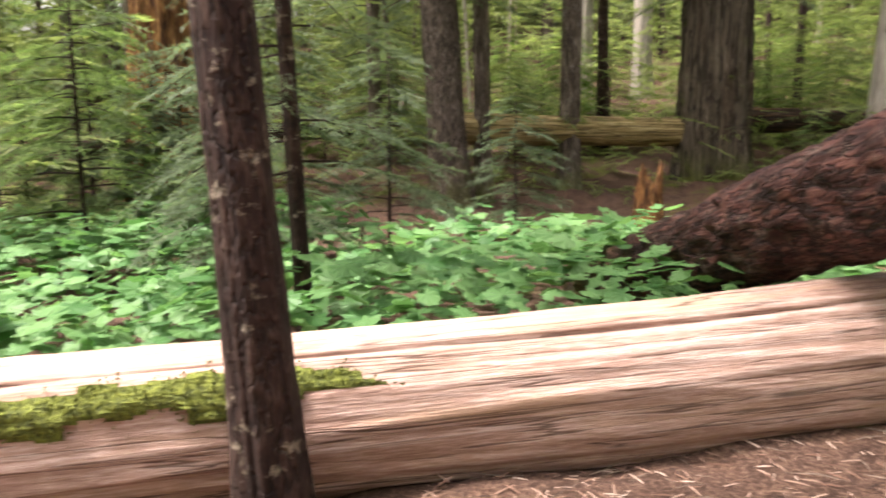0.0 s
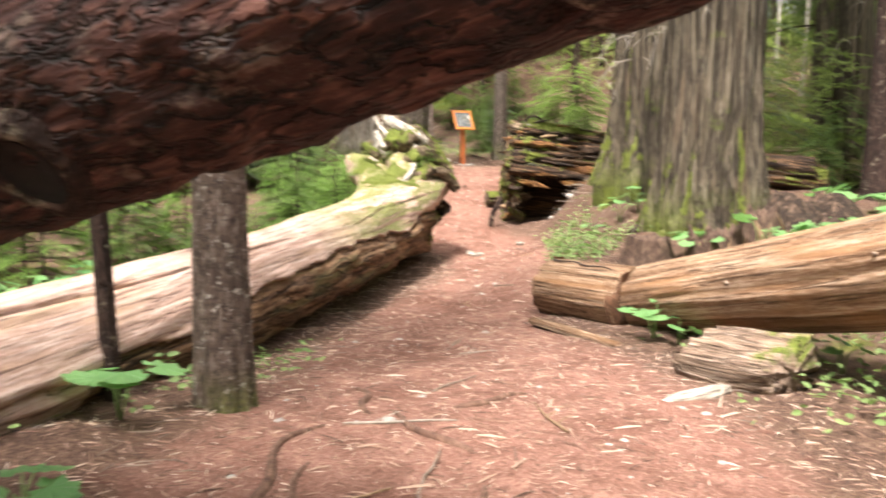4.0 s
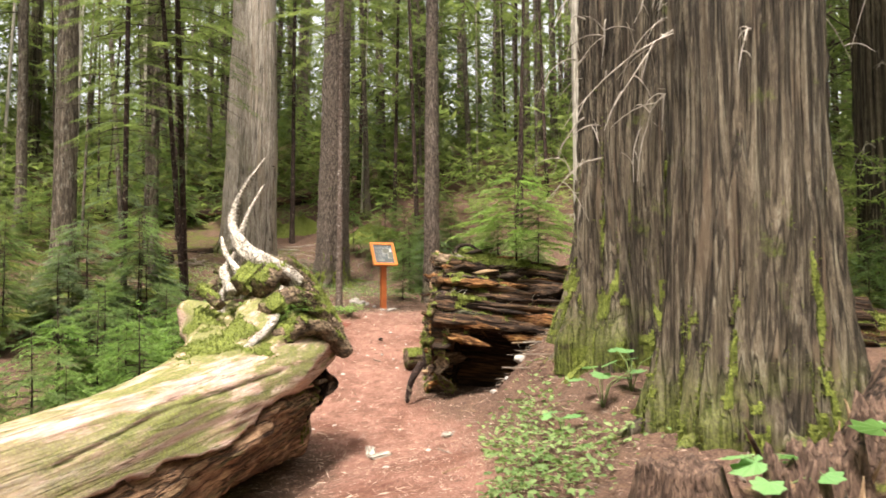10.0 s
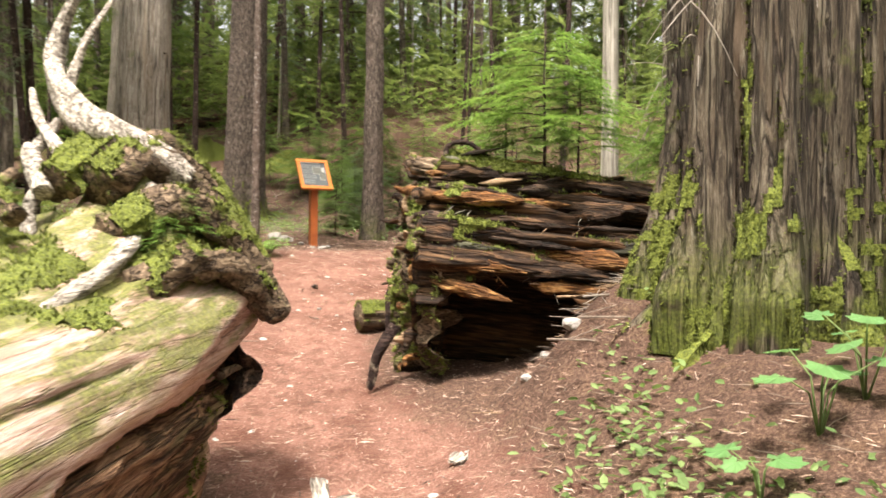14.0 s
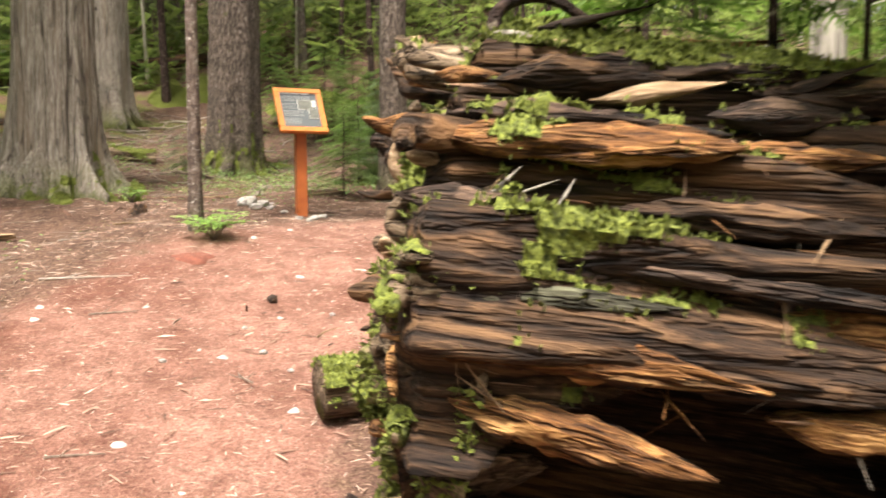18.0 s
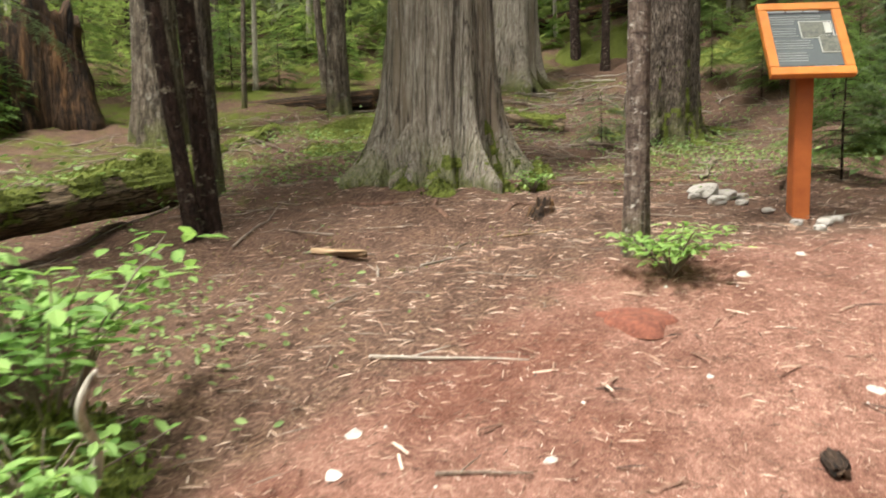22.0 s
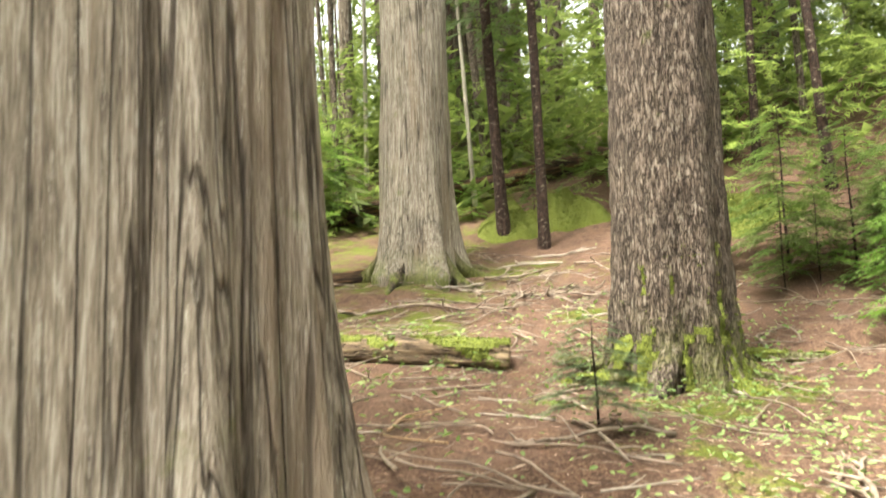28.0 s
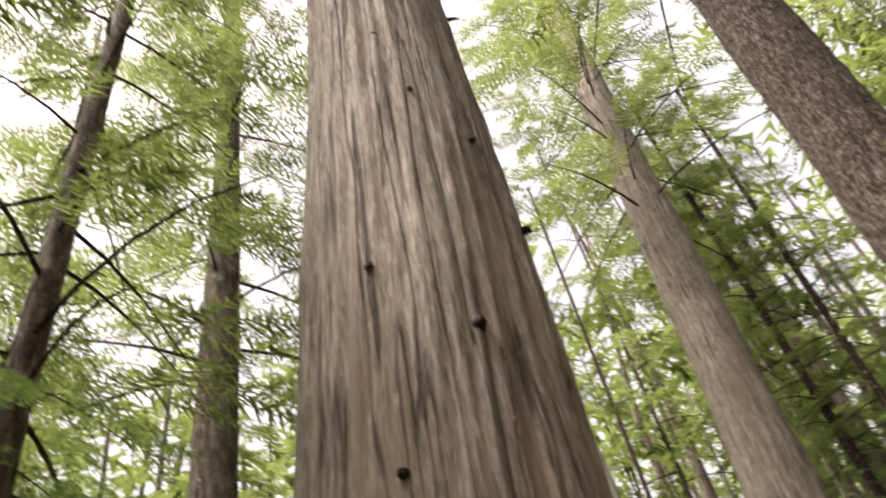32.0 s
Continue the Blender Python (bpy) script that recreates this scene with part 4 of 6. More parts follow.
def roots_on(owner, centre, normal, radius, count, rng, length, materials, name="root", thick=(0.05, 0.13)):
    """Gnarled roots that break out of the end of a log."""
    inv = owner.matrix_world.inverted()
    n = Vector(normal).normalized()
    grown = []
    for i in range(count):
        az = i * 2.4 + rng.normal(0, .3)
        a = n.orthogonal().normalized()
        b = n.cross(a)
        d = (a * math.cos(az) + b * math.sin(az))
        rr = radius * math.sqrt((i + .5) / count)
        p = Vector(centre) + d * rr
        pts, q, dirn = [p - n * 0.25], p, (n * rng.uniform(.3, 1) + d * rng.uniform(.2, 1.0)).normalized()
        L = length * rng.uniform(.5, 1.2)
        for s in range(4):
            q = q + dirn * L / 4
            dirn = (dirn + Vector(rng.normal(0, .5, 3)) + d * 0.1).normalized()
            pts.append(q.copy())
        t0 = rng.uniform(*thick)
        V, F = root([inv @ v for v in pts], t0, t0 * rng.uniform(.12, .35), None, 10, .45, i * 1.7)
        part(name, mesh_np(name, V, F, materials[i % len(materials)]), owner, "gnarled broken root with moss")
        grown.append(V)
    return grown


def mound(rng, r, h, material, seed=0.0, n=28, m=10):
    """A low uneven mound, V and F."""
    g = np.linspace(0, 1, m)
    th = np.arange(n) / n * 2 * np.pi
    G, T = np.meshgrid(g, th, indexing="ij")
    rr = r * (0.02 + 0.98 * G) * (1 + 0.28 * fbm(np.cos(T) * 1.3 + seed, np.sin(T) * 1.3, seed))
    z = h * (1 - G ** 1.6) * (1 + 0.35 * fbm(rr * np.cos(T) * 3 / r + seed, rr * np.sin(T) * 3 / r, seed)) - 0.30 * np.clip(G - .8, 0, 1)
    V = np.stack([rr * np.cos(T), rr * np.sin(T), z], -1).reshape(-1, 3)
    V[:, 2] += 0.05 * h * vnoise(V[:, 0] * 25 / max(r, .3), V[:, 1] * 25 / max(r, .3), seed)
    return V, grid_faces(m, n)


TUFT = (np.array([(0, 0, 0), (.3, .12, .5), (.1, 0, 1.0), (-.2, -.12, .45)]), np.array([(0, 1, 2, 3)]))


def mossy_mound(r, h, seed, x=None, y=None):
    """A mound with a fur of moss tufts, that follows the ground round x, y."""
    V, F = mound(rng, r, h, MOSSY, seed, 44, 18)
    if x is not None:
        V[:, 2] += gz(x + V[:, 0], y + V[:, 1]) - gz(np.array([x]), np.array([y]))
    n = int(9000 * r * r)
    k = rng.integers(0, len(V) - 46, n)
    w, u = rng.random((n, 1)), rng.random((n, 1))
    O = (V[k] * w + V[k + 44] * (1 - w)) * u + (V[k + 1] * w + V[k + 45] * (1 - w)) * (1 - u)
    V2, F2 = scatter(*TUFT, O + rng.normal(0, .012, (n, 3)), rng.normal(0, 1, (n, 3)) * [1, 1, .1], rng.normal(0, .5, (n, 3)) + [0, 0, 1], rng.uniform(.02, .05, n))
    return mesh_np("moss_mound", *join([(V, F), (V2, F2)]), MOSSY)


# the broken root end of the rotten log
END = Vector((17.35, 7.2, 0.80))
END_N = Vector((-.42, .9, .05)).normalized()
V, F = mound(rng, 1.04, .26, ROTDARK, 6.0, 200, 80)
pit = np.clip((vnoise(V[:, 0] * 3.4 + 1.7, V[:, 1] * 3.4, 7.0) + .25 * vnoise(V[:, 0] * 9, V[:, 1] * 9, 2.0) - .05) * 5, 0, 1) * np.clip((.95 - np.hypot(V[:, 0], V[:, 1])) * 6, 0, 1)
V[:, 2] += -.42 * pit + .10 * fbm(V[:, 0] * 3, V[:, 1] * 3, 2.0) + .05 * np.tanh(4 * vnoise(V[:, 0] * 7, V[:, 1] * 7, 4.0))
o = part("broken_end", mesh_np("broken_end", V, F, ROOTWOOD), rotten, "dark gnarled broken end with holes")
end_m = rot_m.inverted() @ Matrix.Translation(END - END_N * .12) @ END_N.to_track_quat("Z", "Y").to_matrix().to_4x4()
o.matrix_local = end_m
k = np.flatnonzero((fbm(V[:, 0] * 3, V[:, 1] * 3, 9.0) > -.05) & (pit < .4) & (np.hypot(V[:, 0], V[:, 1]) > .1))
k = rng.choice(k, 9000)
W, F = scatter(*TUFT, V[k] + rng.normal(0, .012, (len(k), 3)), rng.normal(0, 1, (len(k), 3)), rng.normal(0, .5, (len(k), 3)) + [0, 0, 1], rng.uniform(.018, .045, len(k)))
tagged(part("moss", mesh_np("moss", W, F, MOSSY, False), rotten, "bright green moss on the broken end"), kind="stuff").matrix_local = end_m
end_roots = roots_on(rotten, END, END_N, 1.04, 64, rng, 0.30, (ROOTWOOD, BARKSTRIP, ROOTWOOD, ROTTEN, ROOTWOOD, ORANGE), thick=(.035, .10))
inv = rotten.matrix_world.inverted()
for pts, r0 in (([(18.1, 7.35, .95), (18.22, 7.6, .75), (18.08, 7.75, .45), (17.98, 7.74, .15), (18.0, 7.72, -.2)], .04), ([(18.1, 7.35, .6), (18.17, 7.58, .4), (18.06, 7.62, .15), (18.03, 7.65, -.2)], .035), ([(17.3, 6.8, 1.62), (17.3, 6.85, 1.92), (17.4, 6.65, 1.98), (17.5, 6.35, 1.75)], .03), ([(16.6, 7.1, .2), (16.5, 7.25, -.1), (16.48, 7.3, -.4)], .06)):
    V, F = root([inv @ Vector(p) for p in pts], r0, r0 * .6, None, 12, .4)
    part("root", mesh_np("root", V, F, DARK_BARK), rotten, "dark bent root")

# moss that grows on the logs


def moss_on(owner, mask, density, size=(.018, .045), label="bright green moss growing on the wood", surface=None, radial=False):
    """Tufts of moss on the faces of a log that look up, where mask(world places, normals) is above 0."""
    V, nu = surface or SURFACE[owner.name]
    M = np.array(owner.matrix_world)
    G = (V @ M[:3, :3].T + M[:3, 3]).reshape(-1, nu, 3)[1:-2]
    du, dv = np.roll(G, -1, 1) - np.roll(G, 1, 1), np.gradient(G, axis=0)
    N = np.cross(du, dv)
    area = np.linalg.norm(N, axis=-1, keepdims=True)
    N = N / (area + 1e-9)
    ax = G.mean(1, keepdims=True)
    N = N * np.sign(((G - ax) * N).sum(-1, keepdims=True))
    if radial:
        N = (G - ax) / np.linalg.norm(G - ax, axis=-1, keepdims=True)
    P, N, area = G.reshape(-1, 3), N.reshape(-1, 3), area.ravel() / 2
    cover = mask(P, N)
    cover = np.clip(np.where(cover > 0, cover + .9 * fbm(P[:, 0] * 9, P[:, 1] * 9, P[:, 2] * 9) - .15, 0), 0, 1)
    rows_, cols = G.shape[:2]
    grown = grid_faces(rows_, cols)
    grown = grown[(cover[grown] > .12).all(1)]
    cushion = P + N * (-.004 + .022 * cover * (1 + .7 * vnoise(P[:, 0] * 30, P[:, 1] * 30, P[:, 2] * 30)))[:, None]
    amount = area * density * cover
    times = np.floor(amount + rng.random(len(P))).astype(int)
    P, N = np.repeat(P, times, 0), np.repeat(N, times, 0)
    n = len(P)
    if not n:
        return
    P = P + rng.normal(0, .012, (n, 3))
    W, F = scatter(*TUFT, P - N * .006, np.cross(N, rng.normal(0, 1, (n, 3))), N + rng.normal(0, .45, (n, 3)) + [0, 0, .3], rng.uniform(*size, n))
    used = np.unique(grown)
    if len(used):
        place = np.zeros(len(cover), int)
        place[used] = np.arange(len(used))
        W, F = join([(cushion[used], place[grown]), (W, F)])
    Mi = np.array(owner.matrix_world.inverted())
    tagged(part("moss", mesh_np("moss", W @ Mi[:3, :3].T + Mi[:3, 3], F, MOSSY, False), owner, label), kind="stuff")


moss_on(rotten, lambda P, N: (fbm(P[:, 0] * 2.2, P[:, 1] * 2.2, P[:, 2] * 2.2) * 1.7 + 1.3 * N[:, 2] - 1.15 + 1.6 * np.clip((P[:, 2] - .95) / .4, 0, 1) * np.clip((P[:, 1] - 5.2) / .6, 0, 1)), 10000, (.016, .04))

for surface in SLABS:
    moss_on(rotten, lambda P, N: fbm(P[:, 0] * 3.5, P[:, 1] * 3.5, P[:, 2] * 3.5) * 1.8 + .9 * N[:, 2] - .75 + .5 * np.clip((P[:, 1] - 5.9) / .5, -1, 1), 9000, (.014, .036), surface=surface)
for V in end_roots[::2]:
    moss_on(rotten, lambda P, N: fbm(P[:, 0] * 3, P[:, 1] * 3, P[:, 2] * 3) * 1.5 + .9 * N[:, 2] - .1, 7000, (.014, .035), surface=(V, 10))


def buttress(owner, r, count, material, seed, reach=1.0, moss=.3, skip=()):
    """Roots that spread from the foot of a tree into the ground."""
    q = np.random.default_rng(seed)
    bx, by, bz = owner.matrix_world.translation
    for i in range(count):
        az = i * 6.283 / count + q.normal(0, .15)
        c, s_ = math.cos(az), math.sin(az)
        pts, bend = [], q.normal(0, .25)
        for f, h in ((.3, .75), (.80, .36), (1.3, .07), (1.75, .01), (2.2, -.07)):
            f = f if f < .9 else .72 + (f - .72) * reach * (1 if h > .1 else q.uniform(.85, 1.2))
            px, py = r * f * (c - bend * (f - .7) * s_), r * f * (s_ + bend * (f - .7) * c)
            pts.append((px, py, (at(bx + px, by + py) - bz if h < .5 else 0) + h * q.uniform(.8, 1.15)))
        V, F = root(pts, r * .24, r * .05, None, 16, .5, seed + i, 34)
        part("root", mesh_np("root", V, F, material), owner, "root spreading into the ground")
        if moss and q.random() < moss * 2:
            moss_on(owner, lambda P, N: fbm(P[:, 0] * 3, P[:, 1] * 3, P[:, 2] * 3) * 1.5 + N[:, 2] - .9 + moss, 6000, (.014, .03), surface=(V, 16))


buttress(cedar_old, .60, 11, CEDAR_WARM, 3, .42, .3)
buttress(cedar_near, .78, 9, CEDAR, 5, .5, .3)
buttress(cedar_mossy, .80, 10, CEDAR, 8, .5, .7)
buttress(scaly_tree, .58, 7, SCALY, 13, .9, .7)
buttress(cedar_slope, .70, 7, CEDAR, 15, .9, .2)

for owner, top, less in ((cedar_mossy, 3.2, .60), (cedar_near, 2.4, .95), (scaly_tree, 1.3, .30), (cedar_old, .8, 1.0)):
    foot = owner.matrix_world.translation.z
    moss_on(owner, lambda P, N: (P[:, 2] < foot + top) * (fbm(P[:, 0] * 11, P[:, 1] * 11, P[:, 2] * .8) * 1.5 - less + .9 * np.clip(1 - (P[:, 2] - foot) / top, 0, 1) - .6 * np.clip((P[:, 2] - foot) / top, 0, 1)), 6000, (.014, .034), "green moss growing in streaks on the bark", surface=TRUNKS[owner.name], radial=True)

# knots on the old cedar
q = np.random.default_rng(8)
for i in range(14):
    az, h = q.uniform(-2.6, -.4), q.uniform(1.6, 8.0)
    R = .56 * (1 - .60 * h / 15)
    d = np.array([math.cos(az), math.sin(az), 0])
    V, F = root([d * (R - .05) + [0, 0, h], d * (R + .012) + [0, 0, h + .01], d * (R + q.uniform(.025, .06)) + [0, 0, h - .01]], q.uniform(.018, .04), .012, None, 10, .5, i * 2.1, 8)
    part("knot", mesh_np("knot", V, F, ROTDARK if i % 2 else DARK_BARK), cedar_old, "small dark knot")

# ---- root end of the long log ----
V, F = mound(rng, .56, .12, ROTDARK, 2.0, 90, 30)
V[:, 2] += .09 * fbm(V[:, 0] * 3, V[:, 1] * 3, 2.0) + .05 * np.tanh(4 * vnoise(V[:, 0] * 7, V[:, 1] * 7, 4.0))
o = part("broken_end", mesh_np("broken_end", V, F, ROTDARK), big_log, "dark hollow broken root end")
o.matrix_local = pose(0, 0, .12, 180)
roots_on(big_log, (13.72, 7.58, 0.34), (.95, .3, 0), 0.55, 26, rng, 0.18, (ROOTWOOD, ROTDARK, ROOTWOOD, ROTTEN), thick=(.025, .075))
inv = big_log.matrix_world.inverted()
for pts, r0, r1, mat, text in ((
        ([(14.0, 7.55, 1.36), (13.72, 7.78, 1.60), (13.66, 8.12, 1.80), (13.74, 8.36, 2.12), (13.79, 8.25, 2.52), (13.93, 8.01, 2.94)], .125, .014, DRIFT, "silvery curved root rising like a horn"),
        ([(13.72, 8.22, 1.95), (13.80, 8.14, 2.28), (13.98, 8.05, 2.62)], .035, .012, DRIFT, "thin silvery root"),
        ([(13.5, 7.9, 1.3), (13.55, 8.15, 1.55), (13.62, 8.35, 1.72), (13.7, 8.5, 1.95)], .055, .018, DRIFT, "silvery twisted root"),
        ([(13.3, 8.0, 1.25), (13.45, 8.25, 1.5), (13.6, 8.35, 1.55), (13.75, 8.3, 1.75)], .06, .03, DRIFT, "twisted silvery root"),
        ([(13.1, 8.0, 1.1), (13.15, 8.3, 1.28), (13.3, 8.45, 1.25), (13.5, 8.4, 1.4)], .065, .03, ROOTWOOD, "dark twisted root"))
        + (([(13.9, 8.0, 1.4), (13.75, 8.25, 1.45), (13.6, 8.4, 1.2), (13.5, 8.3, .9)], .06, .04, DRIFT, "twisted silvery root"),
        ([(12.3, 7.05, .66), (12.9, 7.2, .84), (13.4, 7.42, 1.04), (13.75, 7.62, 1.32)], .05, .045, DRIFT, "bleached twisted root ridge"),
        ([(13.35, 7.95, 1.30), (13.8, 7.88, 1.58), (14.15, 7.75, 1.50), (14.3, 7.5, 1.20), (14.3, 7.25, .90)], .13, .085, ROOTWOOD, "mossy dark root curling over the crest"),
        ([(13.4, 7.7, 1.30), (13.75, 7.68, 1.48), (14.1, 7.55, 1.36), (14.26, 7.35, 1.05), (14.3, 7.15, .72)], .12, .075, ROOTWOOD, "mossy dark root curling over the crest"),
        ([(13.2, 7.45, 1.0), (13.6, 7.42, 1.18), (13.95, 7.32, 1.10), (14.2, 7.15, .82), (14.22, 7.0, .45)], .12, .08, ROOTWOOD, "mossy dark root curling over the crest"),
        ([(13.0, 7.15, .72), (13.45, 7.15, .86), (13.85, 7.05, .78), (14.1, 6.95, .50)], .11, .08, ROOTWOOD, "mossy dark root"))):
    V, F = root([inv @ Vector(p) for p in pts], r0, r1, None, 24, .55 if r0 > .09 else .3, r0 * 90, 60)
    part("root", mesh_np("root", V, F, mat), big_log, text)
    if mat is not DRIFT:
        moss_on(big_log, lambda P, N: fbm(P[:, 0] * 3, P[:, 1] * 3, P[:, 2] * 3) * 2.0 + 1.4 * N[:, 2] - (.6 if mat is ROOTWOOD else 1.4), 8000, (.014, .036), surface=(V, 24))
moss_on(big_log, lambda P, N: (P[:, 0] > 11.2) * (fbm(P[:, 0] * 1.6, P[:, 1] * 2.4, P[:, 2] * 2.4) * 2.0 + 1.5 * N[:, 2] - 1.75 + .45 * np.clip((P[:, 0] - 11.5) / 1.5, -3, 1)), 9000, (.012, .03))
moss_on(big_log, lambda P, N: (1.5 - np.abs(N[:, 2] - .55 - .04 * vnoise(P[:, 0] * 2.5, 1.0)) / .15 - np.clip((P[:, 0] + .72 + .4 * vnoise(P[:, 0] * 4, 3.0)) * 3, 0, 3)) * (P[:, 0] < 1) * (N[:, 1] < 0), 14000, (.010, .024), "green moss along a split in the log", radial=True)
BLOCKWOOD = wood("weathered_block_wood", (0.07, 0.042, 0.03), (0.24, 0.165, 0.12), (0.48, 0.38, 0.31), 26, 1.4, 1.0, moss=0.46, up_moss=True, crack=0.6, crack_size=(16.0, 0.8), crack_width=0.05)
CUT = plain("cut_face_wood", (0.07, 0.032, 0.018), (0.22, 0.11, 0.06), 22.0, 0.9, 0.5)
V, F = mound(np.random.default_rng(1), .345, .012, CUT, 2.0, 48, 8)
o = part("cut_face", mesh_np("cut_face", V, F, CUT), sawn, "dark brown sawn end face")
o.matrix_local = pose(0, 0, -.012, 180)
for z, flip in ((-.012, 180), ((Vector((9.34, 3.24, -0.36)) - Vector((8.86, 2.20, -0.33))).length + .03, 0)):
    V, F = mound(np.random.default_rng(2), .33, .02, CUT, 3.0 + z, 48, 8)
    part("cut_face", mesh_np("cut_face", V, F, CUT), sawn_piece, "dark brown sawn end face").matrix_local = pose(0, 0, z, flip)


def stub_on(owner, along, side, r, length, material, name="branch_stub", label="broken branch stub", dip=0.0):
    """A stub or knot on the side of a trunk that looks towards a place in the world."""
    M = owner.matrix_world
    d = M.to_3x3().inverted() @ Vector(side)
    d.z = 0
    d.normalize()
    V0, nu = SURFACE[owner.name]
    near = V0[np.abs(V0[:, 2] - along) < .12]
    R = float(np.median(np.hypot(near[:, 0], near[:, 1])))
    c = Vector(near.mean(0))
    V, F = root([c + d * (R - .06), c + d * (R + .01), c + d * (R + length) + Vector((0, 0, dip))], r, r * .7, None, 12, .35, along * 3, 9)
    return part(name, mesh_np(name, V, F, material), owner, label)


def knot_hole(owner, along, side, r):
    """A rim of bark round a shallow disc, near-black for the shade of a hole."""
    M = owner.matrix_world
    d = M.to_3x3().inverted() @ Vector(side)
    d.z = 0
    d.normalize()
    V0, nu = SURFACE[owner.name]
    near = V0[np.abs(V0[:, 2] - along) < .12]
    R = float(np.median(np.hypot(near[:, 0], near[:, 1])))
    q = Matrix.Translation(Vector(near.mean(0)) + d * (R + .016)) @ d.to_track_quat("Z", "Y").to_matrix().to_4x4()
    th = np.linspace(0, 6.2832, 29)[:-1]
    rings = [(1.6, -.03), (1.3, .006), (1.0, .014), (.88, .004), (.82, -.01), (.02, -.012)]
    V = np.array([[(r * a * (1 + .12 * math.sin(3 * t + a)) * math.cos(t), r * a * .7 * math.sin(t), h) for t in th] for a, h in rings]).reshape(-1, 3)
    o = part("knot_rim", mesh_np("knot_rim", V[:28 * 5], grid_faces(5, 28), DARK_BARK), owner, "bark rim round a dark knot hole")
    o.matrix_local = q
    o = part("knot_hollow", mesh_np("knot_hollow", V[28 * 3:] + [0, 0, .004], grid_faces(3, 28), HOLE_SHADE), owner, "near-black disc painted as the shade inside a knot hole")
    o.matrix_local = q


knot_hole(leaning, 5.3, (-.5, -.45, -.42), .105)
knot_hole(leaning, 6.6, (-.6, -.2, -.6), .07)
for along, side, r, L in ((2.6, (-.8, 0, .5), .03, .05), (4.0, (-.7, 0, .7), .035, .06), (4.6, (-.9, 0, -.2), .03, .05), (6.0, (-.8, 0, .2), .04, .07), (7.4, (-.7, 0, -.3), .04, .06)):
    stub_on(leaning, along, side, r, L, RED_BARK, label="dark broken branch stub")
up = sawn_piece.matrix_world.to_3x3().inverted() @ Vector((-.15, 0, 1))
up.z = 0
up.normalize()
side = Vector((0, 0, 1)).cross(up)
pts = [up * .342 + Vector((0, 0, .05 + .1 * k)) + side * (.03 * math.sin(k * 1.4) + .012 * k) for k in range(11)]
part("split", mesh_np("split", *root(pts, .016, .006, None, 8, .5, 2.0, 40), SOIL), sawn_piece, "dark crack along the top")
# knots and stubs of the sawn log
for t_, ang, r0 in ((0.18, 55, .05), (0.34, 20, .045), (0.40, 75, .06), (0.52, 35, .055)):
    L = (SAWN_B - SAWN_A).length
    d = Vector((math.cos(radians(ang)), math.sin(radians(ang)), 0))
    p = Vector((0, 0, L * t_))
    R = 0.335 + (0.48 - 0.335) * t_
    dd = sawn.matrix_world.inverted().to_3x3() @ Vector((-.72, .62, .35 - ang * .004))
    dd.z *= 0.3
    dd.normalize()
    V, F = root([p + dd * (R - .05), p + dd * (R + .01), p + dd * (R + .05)], r0 * .5, r0 * .3, None, 10, .4, ang, 8)
    part("branch_stub", mesh_np("branch_stub", V, F, BLOCKWOOD), sawn, "pale broken branch stub")


# ---- sawn block and plank ----
def blocky(size, material, seed, rough_=0.02, cut=None, nx=26, ny=14, nz=8):
    """A split block of wood with a grooved top, grain along z of its own (x here is the length)."""
    u = np.linspace(0, 1, nx)
    prof = []
    for i in range(4 * ny):
        s = i / (4 * ny) * 4
        k, f = int(s), s - int(s)
        prof.append([(-.5 + f, .5), (.5, .5 - f), (.5 - f, -.5), (-.5, -.5 + f)][k])
    prof = np.array(prof)
    V = []
    for i, a in enumerate(u):
        w = 1 - 0.12 * (abs(a - .5) * 2) ** 3
        for (y, z) in prof:
            n = rough_ * float(vnoise(y * 14 + seed, a * 1.5, z * 14)) + rough_ * 0.5 * float(vnoise(y * 40, a * 3, seed))
            V.append((y * size[1] * w + n, z * size[2] * (1 - .25 * (a if cut else 0)) + n * 1.5, (a - .5) * size[0] + rough_ * float(vnoise(y * 9, z * 9, seed + 3)) * (1 if i in (0, nx - 1) else 0.2)))
    V = np.array(V).reshape(nx, -1, 3)
    V = np.concatenate([V[:1] * [.05, .05, 1], V, V[-1:] * [.05, .05, 1]])
    return V.reshape(-1, 3), grid_faces(len(V), 4 * ny)


def lay(x, y, dz, yaw, tilt=0, roll=0):
    """A pose whose z lies along the ground."""
    return pose(x, y, at(x, y) + dz, 0, 0, yaw) @ pose(0, 0, 0, 0, 90 + tilt, 0) @ pose(0, 0, 0, 0, 0, 90 + roll)


block = thing("wood_block", lay(6.62, .82, .15, 62, 2, -14), "sawn chunk of weathered log with mossy split top", "wood block")
part("chunk", mesh_np("chunk", *blocky((.78, .62, .30), CUTWOOD, 3.0, .028, True), BLOCKWOOD), block)
V, F = blocky((.74, .56, .20), ROTTEN, 8.0, .03)
part("bark_side", mesh_np("bark_side", V - [0, .13, 0], F, ROTTEN), block, "dark rotten underside")
plank = thing("plank", lay(7.95, 2.54, .03, 56.5), "weathered split plank lying on the trail", "plank", me=mesh_np("plank", *blocky((1.28, .13, .05), CUTWOOD, 5.0, .012), CUTWOOD))
